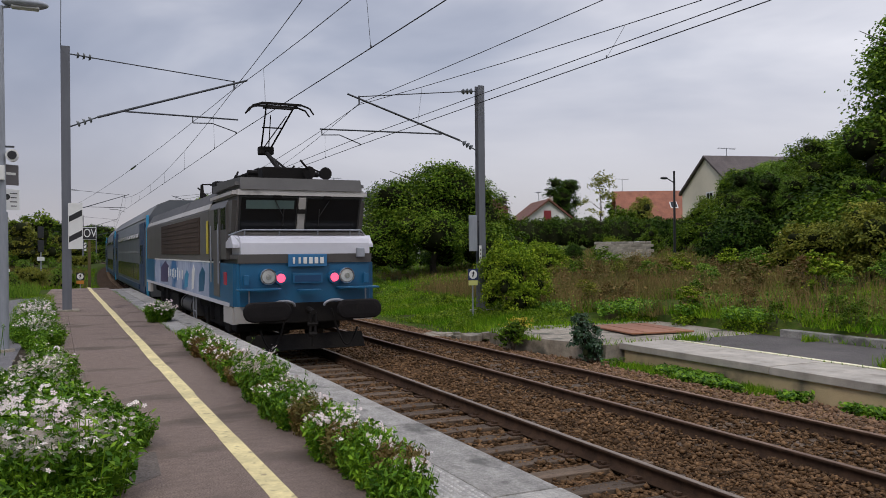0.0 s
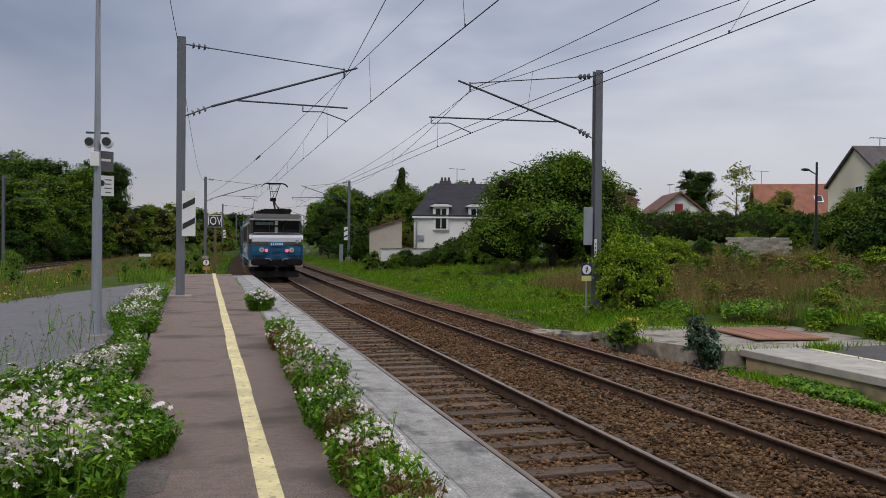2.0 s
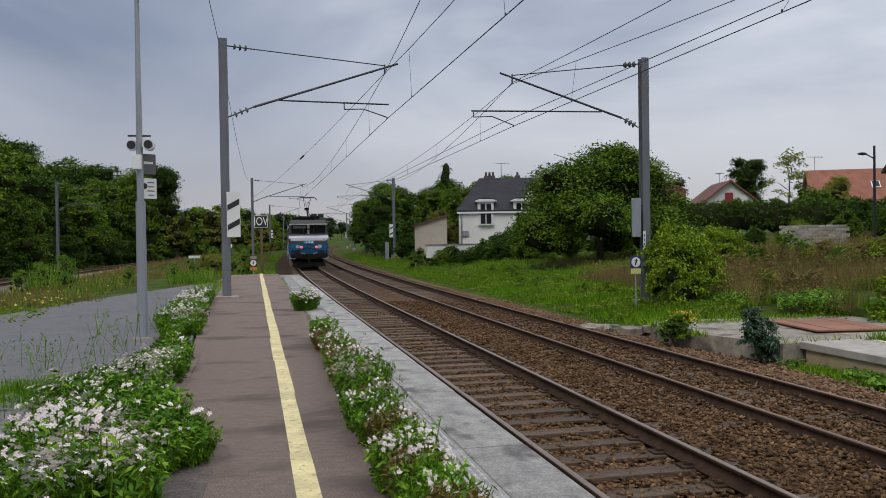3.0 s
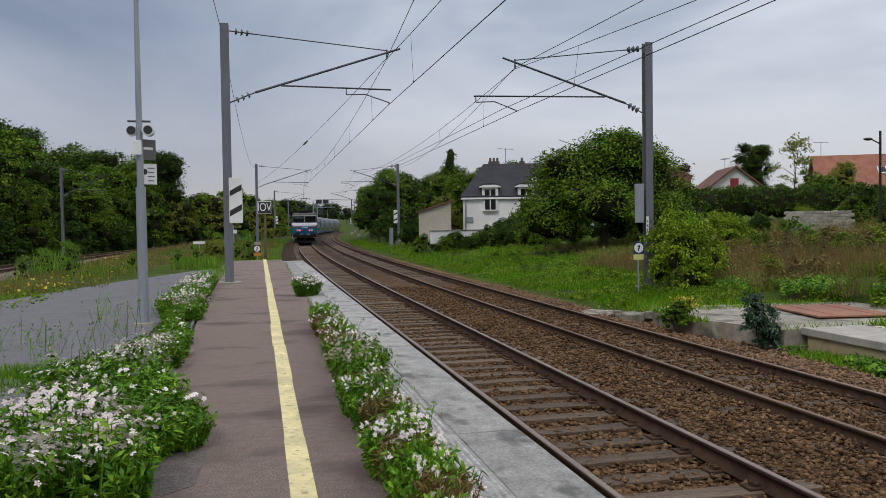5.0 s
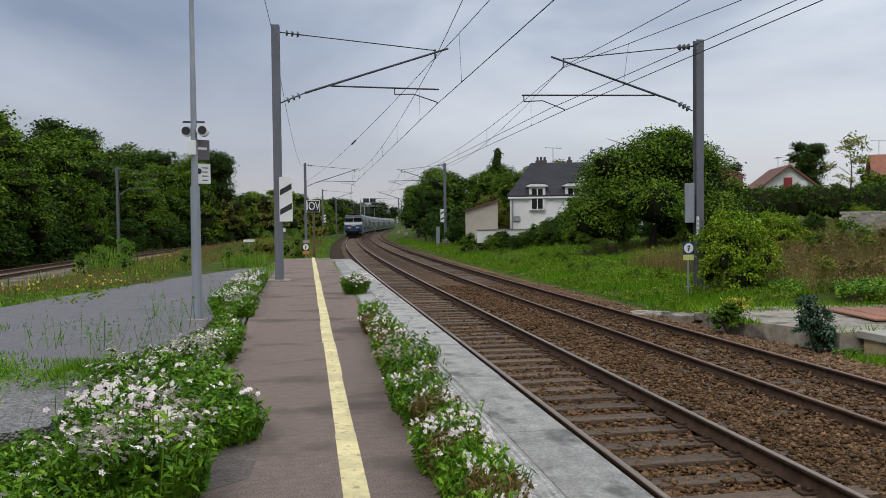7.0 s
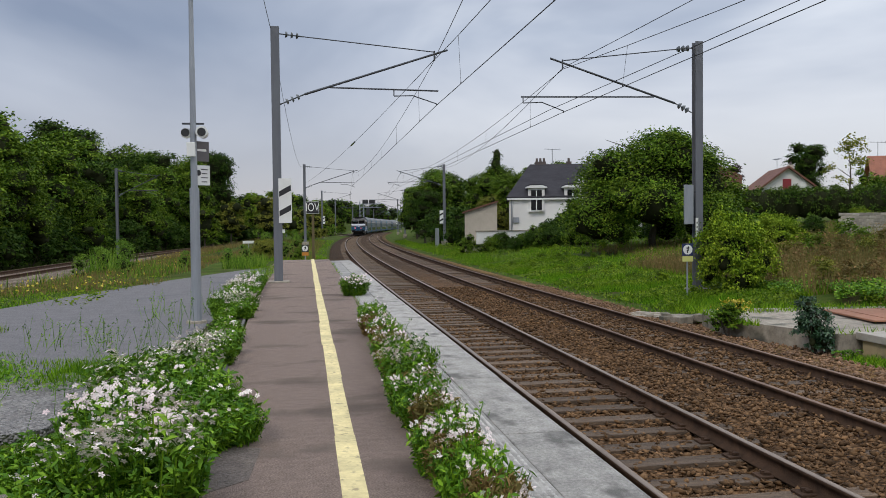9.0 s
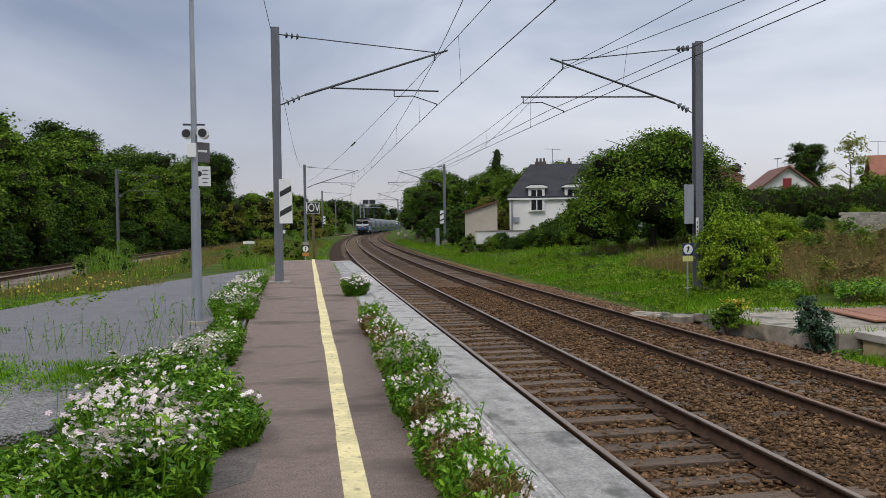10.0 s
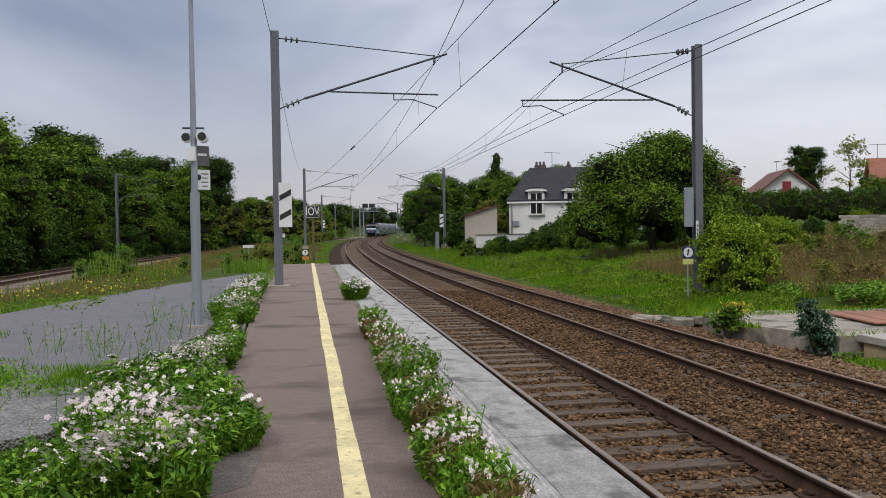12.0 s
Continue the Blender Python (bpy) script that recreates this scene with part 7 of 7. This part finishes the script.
        part("side_window", box(bmesh.new(), (sx * 1.456, 1.2, 2.86), (0.02, 0.5, 0.46), bevel=0.01), M_GLASS, t)
        part("yellow_tab", box(bmesh.new(), (sx * 1.475, 3.1, 2.5), (0.012, 0.25, 0.75)), M_YELLOWTAB, t)
        part("logo", box(bmesh.new(), (sx * 1.464, 0.95, 1.62), (0.02, 0.30, 0.26), bevel=0.008), M_LOGO, t, "small red square emblem")
        for i, (yy, w_, h_, m_) in enumerate(((4.0, 1.0, 0.62, M_LOCO_BLUE), (5.4, 0.55, 0.66, M_WHITE), (6.6, 0.8, 0.5, M_CYAN), (11.6, 2.2, 0.7, mat("violet_paint", (0.09, 0.07, 0.17), None, 2.0, 0.5)))):
            bm = bmesh.new()
            prism(bm, [(-w_ / 2, 0), (w_ / 2 - 0.2, 0.05), (w_ / 2, h_ * 0.8), (w_ * 0.1, h_), (-w_ * 0.4, h_ * 0.7)], 0.01)
            part("livery_patch", bm, m_, t, at=Matrix.Translation((sx * 1.464, yy, 1.2)) @ Matrix.Rotation(radians(90 * sx), 4, "Z"))
        for i, (yy, h_) in enumerate(((7.4, 0.26), (7.9, 0.2), (8.4, 0.36), (8.8, 0.22), (9.2, 0.3), (9.6, 0.24), (10.1, 0.2), (10.5, 0.3))):
            part("lettering_stroke", box(bmesh.new(), (sx * 1.466, yy, 1.55), (0.012, 0.12, h_), bevel=0.004), M_WHITE, t)
    # roof gear
    bm = bmesh.new()
    rg = np.random.default_rng(9)
    for i in range(9):
        yy = 2.2 + i * 0.6
        tube(bm, (-0.55, yy, 3.7), (-0.55, yy, 3.98), 0.09, 0.05, 8)
        tube(bm, (0.55, yy, 3.7), (0.55, yy, 3.95), 0.09, 0.05, 8)
    tube(bm, (-0.55, 1.9, 3.98), (-0.55, 7.4, 3.98), 0.04, 0.04, 6)
    tube(bm, (0.55, 1.9, 3.95), (0.55, 7.4, 3.95), 0.04, 0.04, 6)
    for yy in (1.9, 3.3):
        tube(bm, (-0.8, yy, 3.9), (0.8, yy, 3.9), 0.06, 0.06, 8)
    for i in range(26):
        px_, py_ = rg.uniform(-0.95, 0.95), rg.uniform(1.1, 8.5)
        hh_ = rg.uniform(0.12, 0.34)
        tube(bm, (px_, py_, 3.66), (px_, py_, 3.7 + hh_), 0.06, 0.04, 7)
        tube(bm, (px_, py_, 3.7 + hh_), (px_ + rg.uniform(-0.4, 0.4), py_ + rg.uniform(-0.7, 0.7), 3.7 + rg.uniform(0.15, 0.4)), 0.022, 0.022, 5)
    part("roof_gear", bm, M_UNDER, t, "black insulators and busbars on the roof")
    for i in range(6):
        bm = box(bmesh.new(), (rg.uniform(-0.6, 0.6), 1.4 + i * 1.0, 3.82), (rg.uniform(0.5, 1.0), rg.uniform(0.4, 0.7), 0.30), bevel=0.03)
        part("roof_box", bm, M_UNDER, t)
    for sx, dx in ((0.35, 0), (0.75, 0.1)):
        part("horn", tube(bmesh.new(), (sx, 1.05 + dx, 3.86), (sx, 1.45 + dx, 3.86), 0.14, 0.05, 14), M_UNDER, t)
    # pantograph
    pg = part("pantograph", box(bmesh.new(), (0, 2.6, 3.86), (1.1, 1.5, 0.08), bevel=0.02), M_UNDER, t, "raised single-arm pantograph")
    bm = tube(bmesh.new(), (0.05, 2.1, 3.9), (0.0, 3.6, 4.58), 0.06, 0.05, 8)
    tube(bm, (0.25, 2.0, 3.9), (0.08, 3.55, 4.48), 0.03, 0.03, 6)
    box(bm, (0.0, 3.6, 4.6), (0.36, 0.24, 0.2), bevel=0.04)
    part("lower_arm", bm, M_UNDER, pg)
    bm = bmesh.new()
    for sx in (-0.36, 0.36):
        tube(bm, (sx * 0.3, 3.6, 4.64), (sx * 0.85, 2.2, 5.40), 0.022, 0.018, 6)
        tube(bm, (sx * 0.2, 3.6, 4.64), (-sx * 0.5, 2.3, 5.25), 0.014, 0.012, 6)
    tube(bm, (-0.24, 2.9, 5.06), (0.24, 2.9, 5.06), 0.016, 0.016, 6)
    tube(bm, (-0.31, 2.2, 5.40), (0.31, 2.2, 5.40), 0.02, 0.02, 6)
    part("upper_arm", bm, M_UNDER, pg)
    bm = bmesh.new()
    for yy in (2.0, 2.35):
        box(bm, (0, yy, 5.47), (0.90, 0.05, 0.05))
        for sx in (-1, 1):
            tube(bm, (sx * 0.45, yy, 5.47), (sx * 0.64, yy, 5.41), 0.022, 0.02, 6)
            tube(bm, (sx * 0.64, yy, 5.41), (sx * 0.74, yy, 5.27), 0.02, 0.018, 6)
    for sx in (-0.4, 0.4):
        box(bm, (sx * 0.8, 2.18, 5.43), (0.04, 0.4, 0.05))
    part("collector_head", bm, M_UNDER, pg)
    bogie(t, 3.6)
    bogie(t, 13.4)
    for sx in (-1, 1):
        tk = part("air_tank", tube(bmesh.new(), (sx * 1.08, 6.3, 0.70), (sx * 1.08, 8.9, 0.70), 0.24, 0.24, 16), M_LOCO_ROOF, t)
        for yy in (6.7, 8.5):
            part("tank_strap", tube(bmesh.new(), (sx * 1.08, yy, 0.70), (sx * 1.08, yy + 0.06, 0.70), 0.255, 0.255, 16), M_UNDER, tk)
        part("equipment_box", box(bmesh.new(), (sx * 1.05, 10.3, 0.68), (0.5, 1.6, 0.5), bevel=0.03), M_UNDER, t)
        bm = bmesh.new()
        for yy in (5.6, 6.0):
            tube(bm, (sx * 1.36, yy, 0.3), (sx * 1.36, yy, 1.08), 0.02, 0.02, 6)
        for zz in (0.35, 0.65):
            tube(bm, (sx * 1.36, 5.6, zz), (sx * 1.36, 6.0, zz), 0.02, 0.02, 6)
        part("footstep", bm, M_GALV, t)
    return t


def build_coach():
    t = thing("coach", "grey-blue double-deck passenger coach with dark doors", "railway coach", group="coaches of the train")
    L = 25.2
    prof = [(-1.30, 0.42), (1.30, 0.42), (1.40, 0.9), (1.40, 3.05), (1.25, 3.62), (0.95, 4.02), (0.5, 4.22), (-0.5, 4.22), (-0.95, 4.02), (-1.25, 3.62), (-1.40, 3.05), (-1.40, 0.9)]
    part("body", prism(bmesh.new(), prof, L, Matrix.Translation((0, 0.2, 0))), M_COACH, t)
    roof = [(-1.27, 3.58), (-0.97, 4.04), (-0.5, 4.245), (0.5, 4.245), (0.97, 4.04), (1.27, 3.58), (1.29, 3.60), (0.98, 4.07), (0.5, 4.27), (-0.5, 4.27), (-0.98, 4.07), (-1.29, 3.60)]
    part("roof", prism(bmesh.new(), roof, L - 0.2, Matrix.Translation((0, 0.3, 0))), M_COACH_ROOF, t)
    for y0 in (0.16, L + 0.14):
        e_ = part("end_ring", prism(bmesh.new(), [(x * 1.012, z * 1.004) for x, z in prof], 0.1, Matrix.Translation((0, y0, 0))), M_COACH, t)
        if y0 < 1:
            for sx in (-1, 1):
                part("corner_post", box(bmesh.new(), (sx * 1.36, y0 + 0.0, 2.0), (0.10, 0.16, 3.3), bevel=0.03), M_CYAN, t, "bright cyan corner post")
    part("gangway", box(bmesh.new(), (0, L / 2 + 0.2, 2.0), (1.3, L + 1.0, 2.2)), M_UNDER, t)
    wl = mesh_of("window_pane", box(bmesh.new(), (0, 0, 0), (0.03, 1.45, 0.74), bevel=0.01), M_GLASS)
    dl = mesh_of("door_leaf", box(bmesh.new(), (0, 0, 0), (0.03, 0.66, 1.95), bevel=0.01), M_COACH_BLUE)
    wd = mesh_of("door_pane", box(bmesh.new(), (0, 0, 0), (0.03, 0.36, 0.8), bevel=0.01), M_GLASS)
    for sx in (-1, 1):
        for i in range(10):
            yy = 4.9 + i * 1.72
            part("window_pane", wl, None, t, at=pose(sx * 1.398, yy, 1.32))
            part("window_pane", wl, None, t, at=pose(sx * 1.345, yy, 3.18, 0, -sx * 14, 0))
        for y0 in (2.4, L - 2.0):
            part("vestibule", box(bmesh.new(), (sx * 1.39, y0, 1.95), (0.035, 2.6, 2.9), bevel=0.01), M_COACH_BLUE, t)
            for k_ in (-0.36, 0.36):
                dlo = part("door_leaf", dl, None, t, "dark blue sliding door leaf", at=pose(sx * 1.412, y0 + k_, 1.75))
                part("door_pane", wd, None, dlo, at=pose(sx * 0.012, 0, 0.35))
        part("waist_line", box(bmesh.new(), (sx * 1.404, L / 2 + 0.2, 2.2), (0.012, L - 8.2, 0.10)), M_COACH_ROOF, t)
        part("lower_stripe", box(bmesh.new(), (sx * 1.37, L / 2 + 0.2, 0.68), (0.1, L - 8.2, 0.22)), M_COACH_BLUE, t)
    bogie(t, 2.9, (-1.25, 1.25), 0.46)
    bogie(t, L - 2.5, (-1.25, 1.25), 0.46)
    return t


# distance along the bend -> y
YS = np.arange(-60, 900, 0.5)
ARC = np.concatenate([[0], np.cumsum(np.hypot(0.5, np.diff([bend(v) for v in YS])))]) - 60.0


def on_track(s):
    y = float(np.interp(s, ARC, YS))
    return Vector((AX1 + bend(y), y, RAIL1))


def riding(s, a, b):
    """The pose of a vehicle whose near end is s metres along the line, with its pivots a and b metres in."""
    p, q = on_track(s + a), on_track(s + b)
    d = q - p
    yaw = -math.atan2(d.x, d.y)
    m = Matrix.Translation(p) @ Matrix.Rotation(yaw, 4, "Z")
    return m @ Matrix.Translation((0, -a, 0))


def gone(t):
    """How far along the line the train's rear has come at t seconds."""
    return 15.0 + 14.6 * t + 0.375 * t * t


locomotive = build_loco()
coaches = [build_coach()]
for _ in range(6):
    coaches.append(copy_thing(coaches[0], Matrix()))


def motions():
    times = [i * 0.5 for i in range(25)]
    walk(locomotive, [(t, riding(gone(t), 3.6, 13.4)) for t in times])
    for i, c in enumerate(coaches):
        walk(c, [(t, riding(gone(t) + 17.9 + 25.8 * i, 2.9, 22.7)) for t in times])


motions()
